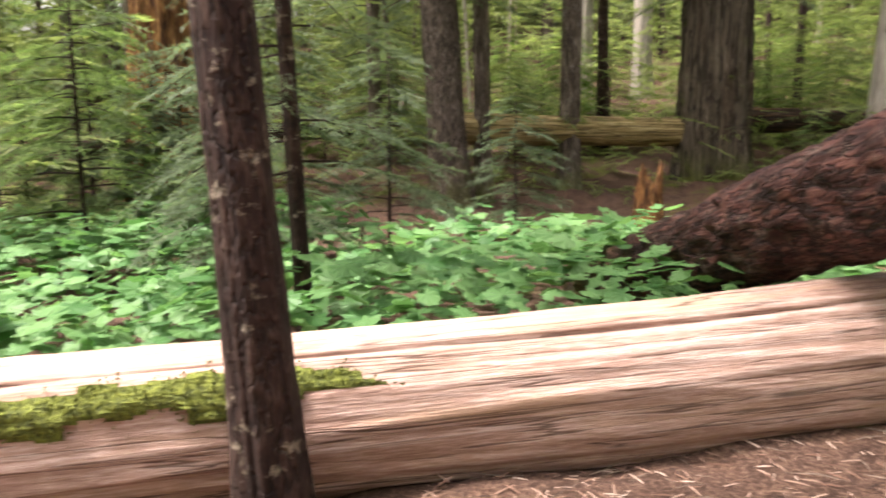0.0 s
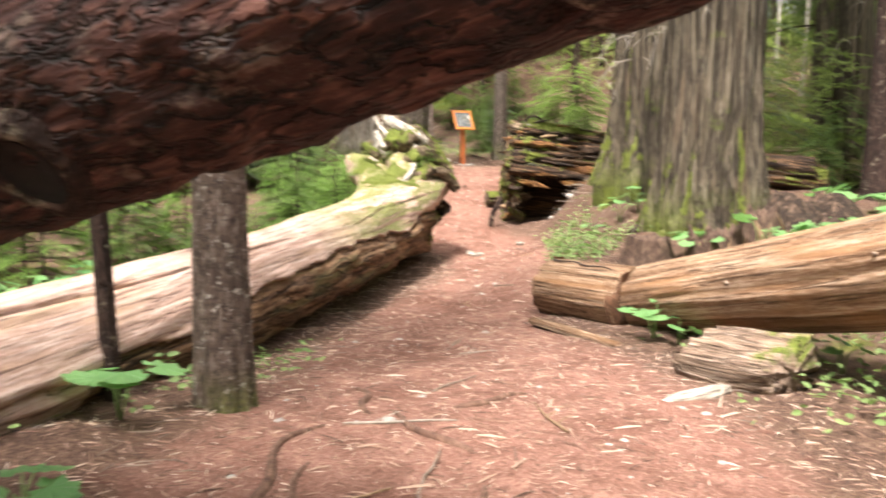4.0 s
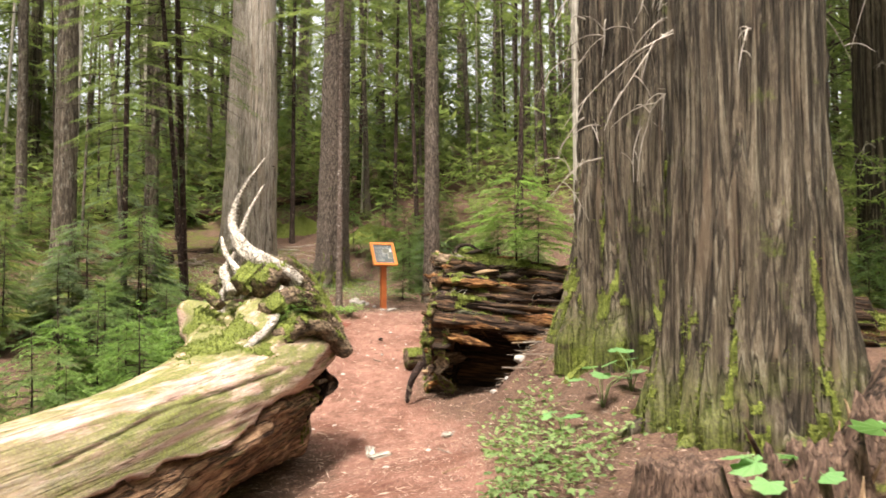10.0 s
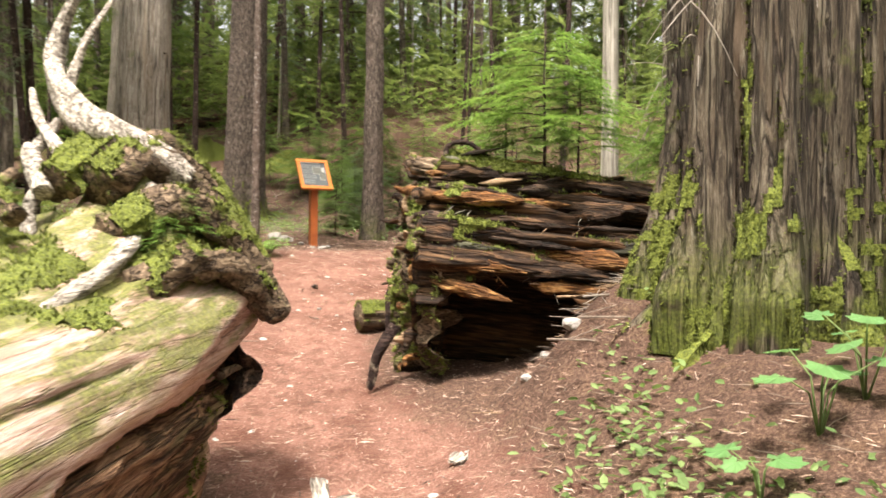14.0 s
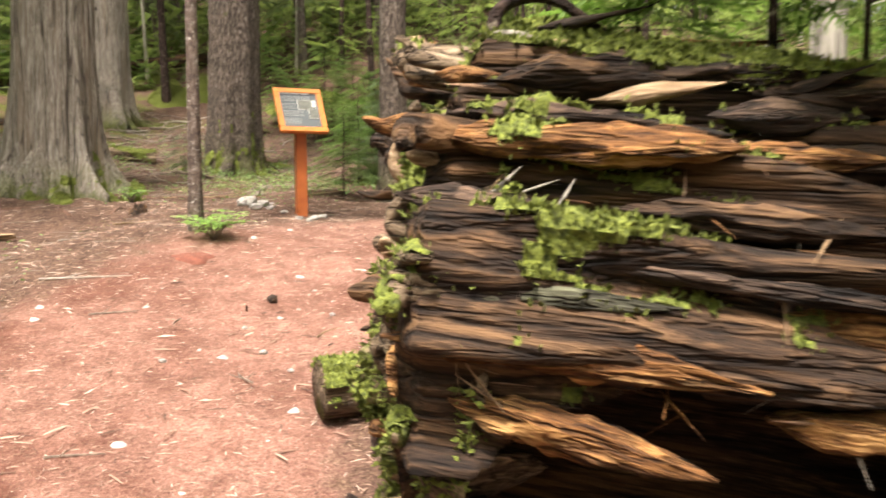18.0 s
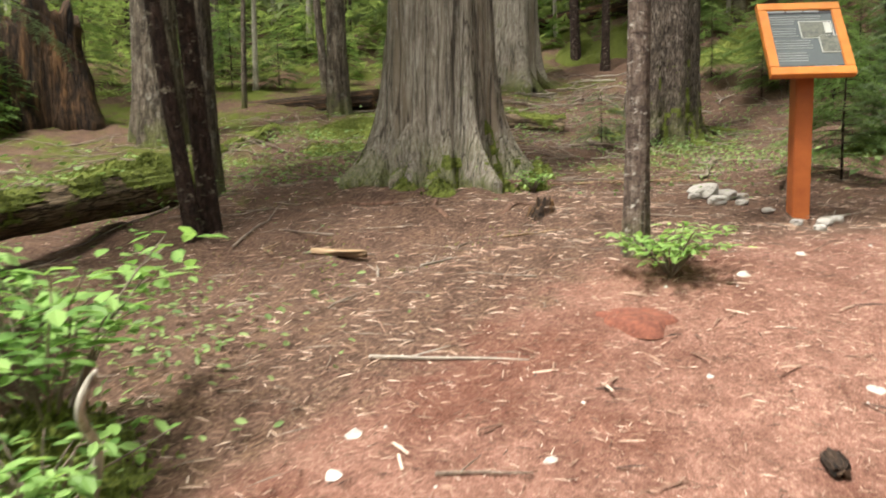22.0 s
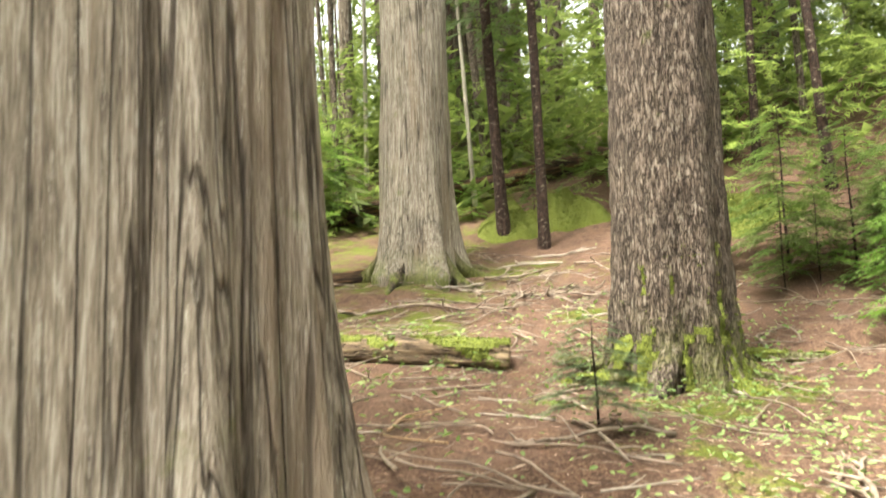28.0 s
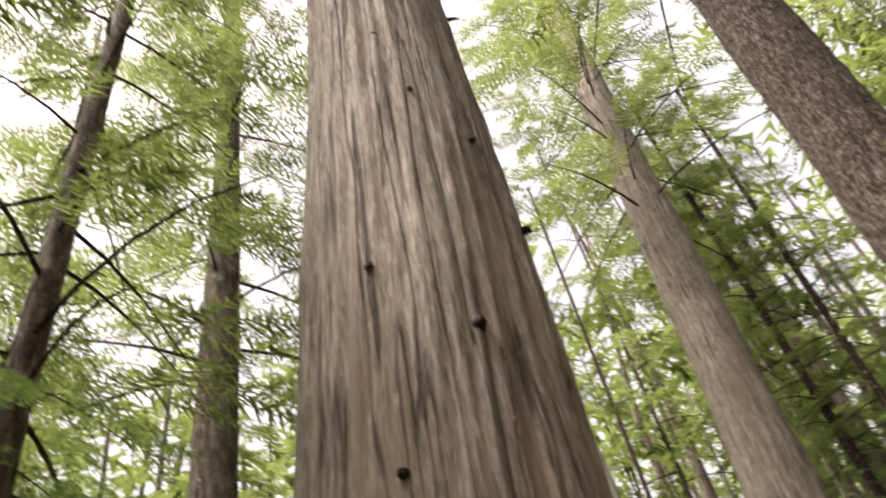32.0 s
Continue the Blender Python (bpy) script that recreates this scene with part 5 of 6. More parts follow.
for x, y, L, yaw in ((5.95, 1.02, .6, -30), (14.6, 6.87, .5, 30), (14.35, 6.6, .3, -20), (15.05, 6.0, .2, 0)):
    thing("wood_chip", lay(x, y, .02, yaw), "flat pale chip of wood on the trail", "wood chip", "chips on the trail", me=mesh_np("wood_chip", *blocky((L, .11, .03), CUTWOOD, x, .012, None, 12, 5), DRIFT))


# ---- sign ----
POST, PANEL = plain("stained_post", (0.30, 0.075, 0.022), (0.44, 0.125, 0.035), 7.0, 0.45, 0.1), plain("stained_frame", (0.50, 0.155, 0.022), (0.66, 0.23, 0.04), 7.0, 0.4, 0.1)
BOARD, INK, PICTURE, PALE_PRINT = plain("printed_board", (0.065, 0.08, 0.085), (0.10, 0.115, 0.12), 3.0, 0.3, 0.02), plain("white_print", (0.30, 0.32, 0.32), (0.38, 0.39, 0.39), 4.0, 0.5, 0.0), plain("printed_photo", (0.05, 0.058, 0.055), (0.19, 0.19, 0.15), 26.0, 0.4, 0.0), plain("dark_print", (0.02, 0.022, 0.025), (0.04, 0.04, 0.045), 4.0, 0.4, 0.0)

PALE_FRAME = plain("photo_frame_print", (0.42, 0.43, 0.40), (0.55, 0.55, 0.52), 9.0, 0.5, 0.0)


def box(sx, sy, sz, bevel=0.004, centre=(0, 0, 0)):
    bm = bmesh.new()
    bmesh.ops.create_cube(bm, size=1, matrix=Matrix.Translation(centre) @ Matrix.Diagonal((sx, sy, sz, 1)))
    if bevel:
        bmesh.ops.bevel(bm, geom=bm.edges[:], offset=bevel, segments=2, affect="EDGES")
    return bm


def part_bm(name, bm, material, parent, label=""):
    me = bpy.data.meshes.new(name)
    bm.to_mesh(me)
    bm.free()
    me.materials.append(material)
    return part(name, me, parent, label)


sx, sy = 23.37, 11.43
sign = thing("trail_sign", pose(sx, sy, at(sx, sy), 0, 0, -43), "wooden trail sign with orange-stained frame and grey printed panel", "sign")
part_bm("post", box(.135, .135, 1.36, .008, (0, 0.03, .51)), POST, sign, "reddish-brown stained square post")
tilt = pose(0, 0, 1.36, -33)
W, H = .63, .69
for name, sx_, sz_, px, pz in (("frame_rail", W, .072, 0, H / 2 - .036), ("frame_rail", W, .072, 0, -H / 2 + .036), ("frame_stile", .072, H - .144, -W / 2 + .036, 0), ("frame_stile", .072, H - .144, W / 2 - .036, 0)):
    o = part_bm(name, box(sx_, .05, sz_, .005, (px, 0, pz)), PANEL, sign)
    o.matrix_local = tilt
board = part_bm("panel", box(W - .1, .02, H - .1, 0, (0, .004, 0)), BOARD, sign, "grey printed information panel")
board.matrix_local = tilt
back = part_bm("back_board", box(W - .02, .02, H - .02, 0, (0, .035, 0)), POST, sign)
back.matrix_local = tilt


def print_bar(x, z, w, h, mat, name, y=-.0085):
    part_bm(name, box(w, .003, h, 0, (x, y, z)), mat, board)


print_bar(0, .265, .52, .045, PALE_PRINT, "title_band")
for x, w in ((-.175, .13), (-.035, .12), (.095, .11)):
    print_bar(x, .265, w, .017, INK, "title_word", -.0115)
print_bar(0, -.27, .52, .035, PALE_PRINT, "foot_band")
print_bar(.10, -.27, .17, .013, INK, "foot_line", -.0115)
for i in range(19):
    if i in (4, 9, 14):
        continue
    wide = .40 if i < 2 else (.20 if i < 10 else (.29 if i < 15 else .24))
    print_bar(-.245 + wide / 2, .215 - i * .0235, wide - .03 * ((i * 5) % 4) / 3, .0055, INK, "text_line")
for x, z, w, h in ((.10, .085, .25, .165), (.175, -.055, .15, .165)):
    print_bar(x, z, w, h, PALE_FRAME, "photo_border", -.0085 - (.003 if h > .16 and x > .15 else 0))
    print_bar(x, z, w - .018, h - .018, PICTURE, "photo", -.0115 - (.003 if x > .15 else 0))
print_bar(.185, .10, .05, .10, PALE_FRAME, "photo_patch", -.0135)


# splintered wood at the foot of the cedar
srng = np.random.default_rng(77)
for i in range(34):
    x, y = srng.normal(11.7, .45), srng.normal(1.35, .55)
    V, F = slab(srng, srng.uniform(.18, .5), srng.uniform(.04, .10), srng.uniform(.02, .045), i * 2.3, 12, 8)
    thing("wood_splinter", pose(x, y, at(x, y) - .06, srng.normal(0, 24), srng.normal(0, 24), srng.uniform(0, 360)), "jagged brown splinter of rotten wood standing in the litter", "rotten wood", "splinters at the cedar's foot", me=mesh_np("wood_splinter", V, F, (REDROT, BARKSTRIP, BARKSTRIP, PALE)[i % 4]))


# ---- stones ----
STONE = plain("pale_stone", (0.20, 0.18, 0.165), (0.46, 0.44, 0.41), 14.0, 0.85, 0.4)


def stone(rng, r, seed):
    bm = bmesh.new()
    bmesh.ops.create_icosphere(bm, subdivisions=3, radius=r)
    for v in bm.verts:
        p = v.co / r
        v.co *= 1 + 0.28 * float(vnoise(p.x * 1.6 + seed, p.y * 1.6, p.z * 1.6)) + 0.08 * float(vnoise(p.x * 5 + seed, p.y * 5, p.z * 5))
        v.co.z *= 0.72
    me = bpy.data.meshes.new("stone")
    bm.to_mesh(me)
    bm.free()
    me.materials.append(STONE)
    return me


stones = [stone(rng, 1.0, s * 4.7) for s in range(4)]
for i, (x, y, r) in enumerate(((23.30, 12.22, .13), (23.44, 12.10, .10), (23.22, 12.05, .08), (23.40, 12.28, .09), (23.55, 12.02, .06), (23.18, 12.24, .06), (23.34, 11.90, .05), (23.3, 11.2, .07), (23.15, 11.35, .05), (23.5, 11.2, .06), (23.0, 11.1, .05), (23.25, 11.62, .05), (17.62, 10.45, .05), (18.55, 9.6, .025), (19.0, 9.1, .03), (18.8, 8.75, .025), (19.35, 9.5, .02), (19.9, 9.05, .025), (16.0, 5.35, .09), (16.2, 5.6, .06), (15.9, 5.7, .05))):
    thing("stone", pose(x, y, at(x, y) + r * .3, 0, 0, i * 77) @ Matrix.Diagonal((r, r * .85, r * .8, 1)), "pale rounded stone lying on the forest floor", "stone", "stones beside the trail", me=stones[i % 4])


# ---- stumps, snags, small logs ----
def jagged(r, h, material, seed, teeth=0.35, nu=40, nv=22):
    """A broken stump with a jagged rim and hollow top."""
    V, F = stem(r, r * .8, h, nu, nv, r * .35, h * .35 + .05, 7, r * .12, 12, 0, 0, seed, r * .12, from_z=-.2)
    V = V.reshape(-1, nu, 3)
    th = np.arange(nu) / nu * 6.283
    tooth = teeth * h * np.abs(vnoise(np.cos(th) * 3 + seed, np.sin(th) * 3, seed)) + teeth * .5 * h * np.abs(vnoise(np.cos(th) * 8 + seed, np.sin(th) * 8, 1.0))
    g = np.clip(V[1:-2, :, 2] / h, 0, 1) ** 2
    V[1:-2, :, 2] += g * tooth[None] * 1.6 - g * teeth * h * .3
    V[-2] = V[-3] * [.8, .8, 1] + [0, 0, -.02]
    V[-1] = V[-3] * [.1, .1, 0] + [0, 0, h * .6]
    return V.reshape(-1, 3), F


for name, x, y, r, h, mat, text, teeth in (
        ("stump", 11.25, 2.62, .30, .38, REDROT, "low dark rotten stump at the foot of the cedar", .12),
        ("stump", 11.65, 1.75, .26, .30, REDROT, "jagged splintered stump at the foot of the cedar", .6),
        ("stump", 11.2, 1.95, .20, .26, REDROT, "jagged splintered stump at the foot of the cedar", .7),
        ("stump", 12.2, 1.35, .22, .32, REDROT, "jagged splintered stump at the foot of the cedar", .6),
        ("snag", 2.65, 11.6, .22, 0.6, ORANGE, "short orange broken snag standing in the hollow", .8),
        ("snag", 24.0, -.35, .50, 4.6, ORANGE, "tall broken orange-brown snag behind the cedars", .12),
        ("snag", -4.4, 12.0, .48, 3.4, ORANGE, "broken rotten snag with orange wood behind the ferns", .12),
        ("snag", 21.3, 24.0, .75, 1.6, ROTTEN, "dark red-brown rotten stump under the trees", .4),
        ("stump", 22.0, 12.85, .08, .09, ROTTEN, "small rotten stump in the needle litter", .5),
        ("stump", 21.75, 12.65, .10, .06, ROTTEN, "small rotten stump in the needle litter", .5),
        ("stump", 17.0, 11.6, .40, .34, ROTDARK, "dark rotten stump under the leafy shrub", .3)):
    ob = thing(name, pose(x, y, at(x, y) - .03), text, "stump" if name == "stump" else "snag")
    part("wood", mesh_np(name, *jagged(r, h, mat, x + y, teeth), mat), ob)
for x, y, r, h in ((12.95, 1.1, .55, .42), (12.5, .55, .4, .3), (13.6, .6, .5, .4)):
    thing("root_mass", pose(x, y, at(x, y) - .05), "dark rotten root mass at the foot of the cedar", "rotten wood", me=mesh_np("root_mass", *mound(rng, r, h, ROTDARK, x), ROTDARK))
for a, b, r0, r1, mat, text in (
        ((18.22, 8.2, .08), (19.1, 7.3, .1), .17, .16, ROOTWOOD, "short moss-covered log beside the rotten log"),
        ((25.9, 18.9, at(25.9, 18.9) + .10), (27.4, 17.3, at(27.4, 17.3) + .08), .13, .16, ROOTWOOD, "short mossy log on the slope"),
        ((25.4, 24.6, 2.35), (26.5, 21.2, 2.4), .20, .22, ROTTEN, "mossy rotten log under the trees"),
        ((18.2, 15.2, .95), (20.6, 16.4, 1.15), .17, .2, ROOTWOOD, "mossy log under the trees"),
        ((21.8, 19.0, 1.3), (24.0, 20.8, 1.75), .13, .16, ROOTWOOD, "pale mossy log on the slope"),
        ((26.4, 24.0, 2.5), (30.4, 22.5, 2.85), .13, .18, ROTTEN, "rotten log at the foot of the cedar"),
        ((32.5, 28.0, at(32.5, 28.0) + .12), (41.0, 24.0, at(41.0, 24.0) + .12), .18, .24, ROTTEN, "dark fallen log lying across the slope"),
        ((26.9, 10.4, at(26.9, 10.4) + .04), (30.6, 11.3, at(30.6, 11.3) + .08), .12, .15, ROOTWOOD, "mossy log behind the sign"),
        ((-7, 14, .5), (-1.5, 18.5, .9), .15, .2, ROTTEN, "rotten log in the hollow"),
        ((12.0, 13.5, .1), (17.0, 15.5, .6), .18, .22, ROOTWOOD, "mossy log in the undergrowth")):
    log = fallen(a, b, r0, r1, mat, text, 36, 70, .02, 0, .03, "small_fallen_log", a[0])
    if mat is ROOTWOOD:
        moss_on(log, lambda P, N: fbm(P[:, 0] * 3, P[:, 1] * 3, P[:, 2] * 3) * 1.6 + 1.5 * N[:, 2] - .4, 7000, (.014, .035))
for x, y, r, h in ((34.9, 23.0, 1.0, .6), (35.9, 22.3, 1.1, .55), (24.8, 19.6, .9, .3), (20.9, 18.4, 1.0, .25), (35.5, 18.5, 1.3, .5), (29.3, 12.9, .9, .3), (23.5, 18.2, .7, .22)):
    thing("moss_mound", pose(x, y, at(x, y) - .06), "bright yellow-green moss mound on the slope", "moss", "moss mounds on the slope", me=mossy_mound(r, h, x, x, y))
for x, y, r, h in ((21.85, 13.95, .20, .12), (22.30, 13.66, .22, .12), (22.80, 13.70, .20, .14), (23.15, 13.95, .16, .18), (21.70, 14.30, .16, .10)):
    thing("moss_cushion", pose(x, y, at(x, y) - .05), "green moss cushion at the foot of the old cedar", "moss", "moss at the cedar's foot", me=mossy_mound(r, h, x * 2.3, x, y))
# ---- sticks ----
def stick_mesh(L, r, rng, branch=1, material=TWIG):
    n = 9
    line = np.stack([np.linspace(-.5, .5, n) * L, np.cumsum(np.cumsum(rng.normal(0, .014, n))) * L, np.zeros(n)], -1)
    line[:, 1] -= line[:, 1].mean()
    parts = [tube(line, np.linspace(r, r * .45, n), 6)]
    for b in range(branch):
        k = int(rng.integers(2, 7))
        d = np.array([rng.uniform(.2, 1), rng.choice([-1, 1]) * rng.uniform(.4, 1), .15])
        parts.append(tube(line[k] + d * np.linspace(0, L * .3, 4)[:, None], np.linspace(r * .55, r * .2, 4), 5))
    return mesh_np("stick", *join(parts), material)


rng = np.random.default_rng(23)
STICKS = [stick_mesh(1.0, .012, rng, b, m) for b, m in ((0, TWIG), (1, DEADTWIG), (2, TWIG), (2, BARKSTRIP))]


def stick(x, y, yaw, L, k, thick=1.0, lift=0.015, tilt=0.0):
    thing("stick", pose(x, y, at(x, y) + lift, 0, tilt, yaw) @ Matrix.Diagonal((L, L, thick * (.6 + .4 * L), 1)), "dry grey-brown fallen stick lying on the ground", "stick", "fallen sticks", me=STICKS[k % 4])


for i, (x, y, yaw, L) in enumerate((((20.25, 13.2, -50, .55), (19.55, 11.25, -55, .75), (19.06, 10.5, -35, .35), (21.3, 12.3, -10, .6), (21.0, 12.7, 40, .5), (20.6, 12.5, 10, .5), (20.4, 14.0, 100, .9), (20.05, 13.9, 70, .5), (24.8, 15.0, 20, 1.4), (25.2, 14.6, -35, .6), (24.5, 15.9, 60, 1.1), (25.4, 16.6, 30, 1.3), (26.3, 17.2, -20, 1.2), (26.0, 16.2, 80, .9), (27.2, 16.5, 15, 1.2), (23.9, 13.2, -40, 1.5), (24.3, 13.0, -20, 1.2), (25.0, 13.3, -50, 1.4), (23.5, 13.6, -30, 1.0), (25.5, 12.5, 10, 1.6), (24.2, 11.9, 35, 1.3), (23.9, 11.3, -10, .8), (18.6, 9.0, 60, .4))
        + ((19.5, 8.9, 10, .35), (19.2, 10.0, 35, .4), (17.0, 9.6, 30, .35), (17.4, 9.2, -50, .3), (3.0, 1.9, -20, .8), (3.6, 1.7, 30, .7), (4.2, 2.2, -60, .6), (2.6, 2.2, 10, .7), (4.8, 1.6, 40, .5), (5.2, 2.4, 0, .5), (6.6, 2.9, -40, .35), (7.0, 3.3, 20, .45), (9.4, 4.4, 45, .4), (10.5, 4.3, -30, .45), (11.6, 4.6, 10, .35), (13.9, 5.5, 60, .5), (12.9, 5.0, -10, .4), (15.8, 4.9, -60, .8), (16.1, 5.1, -30, .7), (15.7, 5.2, -75, .6), (16.3, 5.2, -50, .8), (12.0, 2.3, 10, 1.2), (12.4, 1.7, -30, 1.3), (12.1, .9, 20, 1.1)))):
    stick(x, y, yaw, L, i)
near_sticks = [(x, y) for x, y in zip(rng.uniform(19.5, 33.5, 440), rng.uniform(11.5, 22.5, 440)) if trail_distance(x, y) > .4 and math.hypot(x - 22.5, y - 14.65) > 1.0]
for i, (x, y) in enumerate(near_sticks[:150]):
    stick(x, y, rng.uniform(0, 180), rng.uniform(.2, .9) ** 1.3, i, .75)
strewn = []
for i, (x, y) in enumerate([p for p in near_sticks[150:] if p[1] > 14.5] + [(px, py) for px, py in zip(rng.uniform(18, 34, 230), rng.uniform(14.8, 23, 230)) if math.hypot(px - 22.45, py - 14.66) > 1.0]):
    L, yaw = rng.uniform(.25, 1.15), rng.uniform(0, 6.283)
    bow, g = rng.normal(0, .10), np.linspace(-.5, .5, 8)
    px, py = x + L * (g * math.cos(yaw) - bow * (1 - 4 * g * g) * math.sin(yaw)), y + L * (g * math.sin(yaw) + bow * (1 - 4 * g * g) * math.cos(yaw))
    strewn.append(tube(np.stack([px, py, rough(px, py) + .02 + .05 * rng.random()], -1), np.linspace(.009, .0035, 8) * (.5 + .6 * L), 5))
tagged(new("strewn_branches", mesh_np("strewn_branches", *join(strewn), TWIG)), "dry grey branches strewn over the forest floor", "branches", kind="stuff")

# crooked bare branches in a tangle at the foot of the slope, each with forks of its own
rng_b = np.random.default_rng(71)


def fallen_branch(x, y, yaw, L, r, material):
    n = 10
    turn = math.radians(yaw) + np.cumsum(rng_b.normal(0, .22, n))
    px, py = x + np.cumsum(np.cos(turn)) * L / n, y + np.cumsum(np.sin(turn)) * L / n
    line = np.stack([px, py, rough(px, py) + r + .06 * np.sin(np.linspace(0, 3.1, n)) * rng_b.uniform(.3, 1.6)], -1) - [x, y, at(x, y)]
    ob = thing("fallen_branch", pose(x, y, at(x, y)), "bare crooked grey branch lying on the forest floor", "branch", "fallen branches")
    part("stem", mesh_np("stem", *tube(line, np.linspace(r, r * .45, n), 7), material), ob)
    for k in rng_b.choice(np.arange(2, 9), 3, replace=False):
        a = turn[k] + rng_b.choice([-1, 1]) * rng_b.uniform(.5, 1.0)
        g = np.linspace(0, 1, 5)[:, None]
        side = line[k] + np.array([math.cos(a), math.sin(a), rng_b.uniform(.05, .4)]) * g * L * rng_b.uniform(.15, .35) + rng_b.normal(0, .015, (5, 3)) * g
        part("fork", mesh_np("fork", *tube(side, np.linspace(r * .55, r * .2, 5), 5), material), ob)


for i in range(46):
    x = rng_b.uniform(26.0, 33.6)
    y = 18.9 + (x - 28) * .42 + rng_b.normal(0, 1.5)
    if math.hypot(x - 30.93, y - 22.0) > 1.0 and math.hypot(x - 28.47, y - 16.13) > .9:
        fallen_branch(x, y, rng_b.uniform(0, 360), rng_b.uniform(.6, 1.7), rng_b.uniform(.011, .024), (TWIG, DEADTWIG, TWIG, TWIG)[i % 4])
for x, y, yaw, L, r in ((28.7, 21.6, 195, 2.6, .05), (28.6, 22.0, 205, 2.2, .035), (31.6, 21.2, 262, 1.5, .024), (30.9, 19.6, 215, 1.4, .026), (24.6, 13.1, 5, 1.9, .022), (25.7, 13.6, 60, 1.0, .024), (26.4, 15.0, 205, 1.4, .02), (25.9, 15.6, 240, .9, .017), (29.6, 15.7, 0, 1.2, .02)):
    fallen_branch(x, y, yaw, L, r, TWIG)

for i in range(70):
    a, d = rng.uniform(.2, 2.9), abs(rng.normal(0, .55))
    x, y = 16.35 + d * math.cos(a), 4.75 + d * math.sin(a)
    stick(x, y, rng.uniform(90, 200), rng.uniform(.2, .5), i, .6, .02, rng.normal(0, 10))

# a pale bent stick that leans out of the shrub
V, F = root([(0, 0, 0), (.10, .03, .30), (.02, -.10, .52), (.06, -.16, .66)], .022, .014, None, 10, .25, 3.0, 24)
thing("bent_stick", pose(17.86, 11.18, at(17.86, 11.18) - .03), "pale bent stick leaning out of the leafy shrub", "stick", me=mesh_np("bent_stick", V, F, PALE))

# roots that cross the trail
ROOTS = wood("reddish_root", (0.04, 0.02, 0.015), (0.12, 0.065, 0.046), (0.25, 0.15, 0.11), 14, 4.0, 0.6)
for i, (x, y, yaw, L) in enumerate(((3.0, 1.9, 35, 1.3), (3.5, 2.4, 20, 1.2), (4.2, 2.1, 60, .9), (3.2, 1.4, 10, 1.1), (4.6, 2.7, 40, .8), (2.4, 2.2, 65, .9), (5.0, 2.0, -20, .7), (2.6, 1.2, 40, .8), (22.0, 13.1, 15, .8), (21.4, 13.5, 60, .7), (21.2, 14.3, 140, .8), (22.9, 13.7, -40, .7))):
    g = np.linspace(-.5, .5, 14)
    px = x + L * g * math.cos(radians(yaw)) - .05 * L * np.sin(g * 7 + i) * math.sin(radians(yaw))
    py = y + L * g * math.sin(radians(yaw)) + .05 * L * np.sin(g * 7 + i) * math.cos(radians(yaw))
    line = np.stack([px - x, py - y, rough(px, py) + .006 - .03 * (np.abs(g) * 2) ** 4 - at(x, y)], -1)
    thing("tree_root", pose(x, y, at(x, y)), "reddish tree root lying across the trail", "root", "roots across the trail", me=mesh_np("tree_root", *tube(line, np.linspace(.028, .012, 14), 8), ROOTS))

# needle and twig litter
n = 400000
x, y = rng.uniform(-3, 31, n), rng.uniform(-2, 20, n)
keep = (trail_distance(x, y) < np.where(x > 19, 6.0, 2.0) * rng.random(n))
x, y = x[keep], y[keep]
BIT = (np.array([(0, -.04, 0), (1, -.03, .02), (1, .03, .02), (0, .04, .0), (.5, 0, .07)]), np.array([(0, 1, 4), (1, 2, 4), (2, 3, 4), (3, 0, 4)]))
off = trail_distance(x, y) > 0.1
S = np.where(off, rng.uniform(.025, .095, len(x)), rng.uniform(.016, .066, len(x)) * np.where(rng.random(len(x)) < .05, 2.6, 1))
V, F = scatter(*BIT, np.stack([x, y, rough(x, y) + .004], -1), np.stack([rng.normal(0, 1, len(x)), rng.normal(0, 1, len(x)), rng.normal(0, .06, len(x))], -1), np.tile([0, 0, 1.0], (len(x), 1)), S)
LITTER, nt, bs = nodes("litter")
geo = nt.nodes.new("ShaderNodeNewGeometry")
nt.links.new(ramp(nt, geo.outputs["Random Per Island"], (0.0, (0.035, 0.018, 0.013)), (0.3, (0.13, 0.068, 0.047)), (0.6, (0.24, 0.14, 0.10)), (0.85, (0.40, 0.28, 0.215)), (1.0, (0.62, 0.50, 0.42))), bs.inputs["Base Color"])
bs.inputs["Roughness"].default_value = 0.9
tagged(new("forest_litter", mesh_np("forest_litter", V, F, LITTER, False)), "scattered needles, chips and twigs on the ground", "litter", kind="stuff")

# pebbles trodden into the trail
n = 1500
x, y = rng.uniform(-2, 27, n), rng.uniform(-1, 14, n)
keep = trail_distance(x, y) < -.05
x, y = x[keep], y[keep]
n = len(x)
PEBBLE = (np.array([(1, 0, 0), (.6, .7, .05), (-.5, .75, 0), (-1, -.1, .04), (-.4, -.8, 0), (.6, -.65, .03), (.45, .1, .5), (-.4, .15, .46)]), np.array([(0, 1, 6), (1, 2, 6), (2, 7, 6), (2, 3, 7), (3, 4, 7), (4, 6, 7), (4, 5, 6), (5, 0, 6)]))
V, F = scatter(*PEBBLE, np.stack([x, y, rough(x, y) - .004], -1), np.stack([rng.normal(0, 1, n), rng.normal(0, 1, n), rng.normal(0, .05, n)], -1), np.stack([rng.normal(0, .15, n), rng.normal(0, .15, n), np.ones(n)], -1), .012 + .042 * rng.random(n) ** 3)
tagged(new("trail_pebbles", mesh_np("trail_pebbles", V, F, STONE)), "small pale pebbles trodden into the trail", "pebbles", kind="stuff")

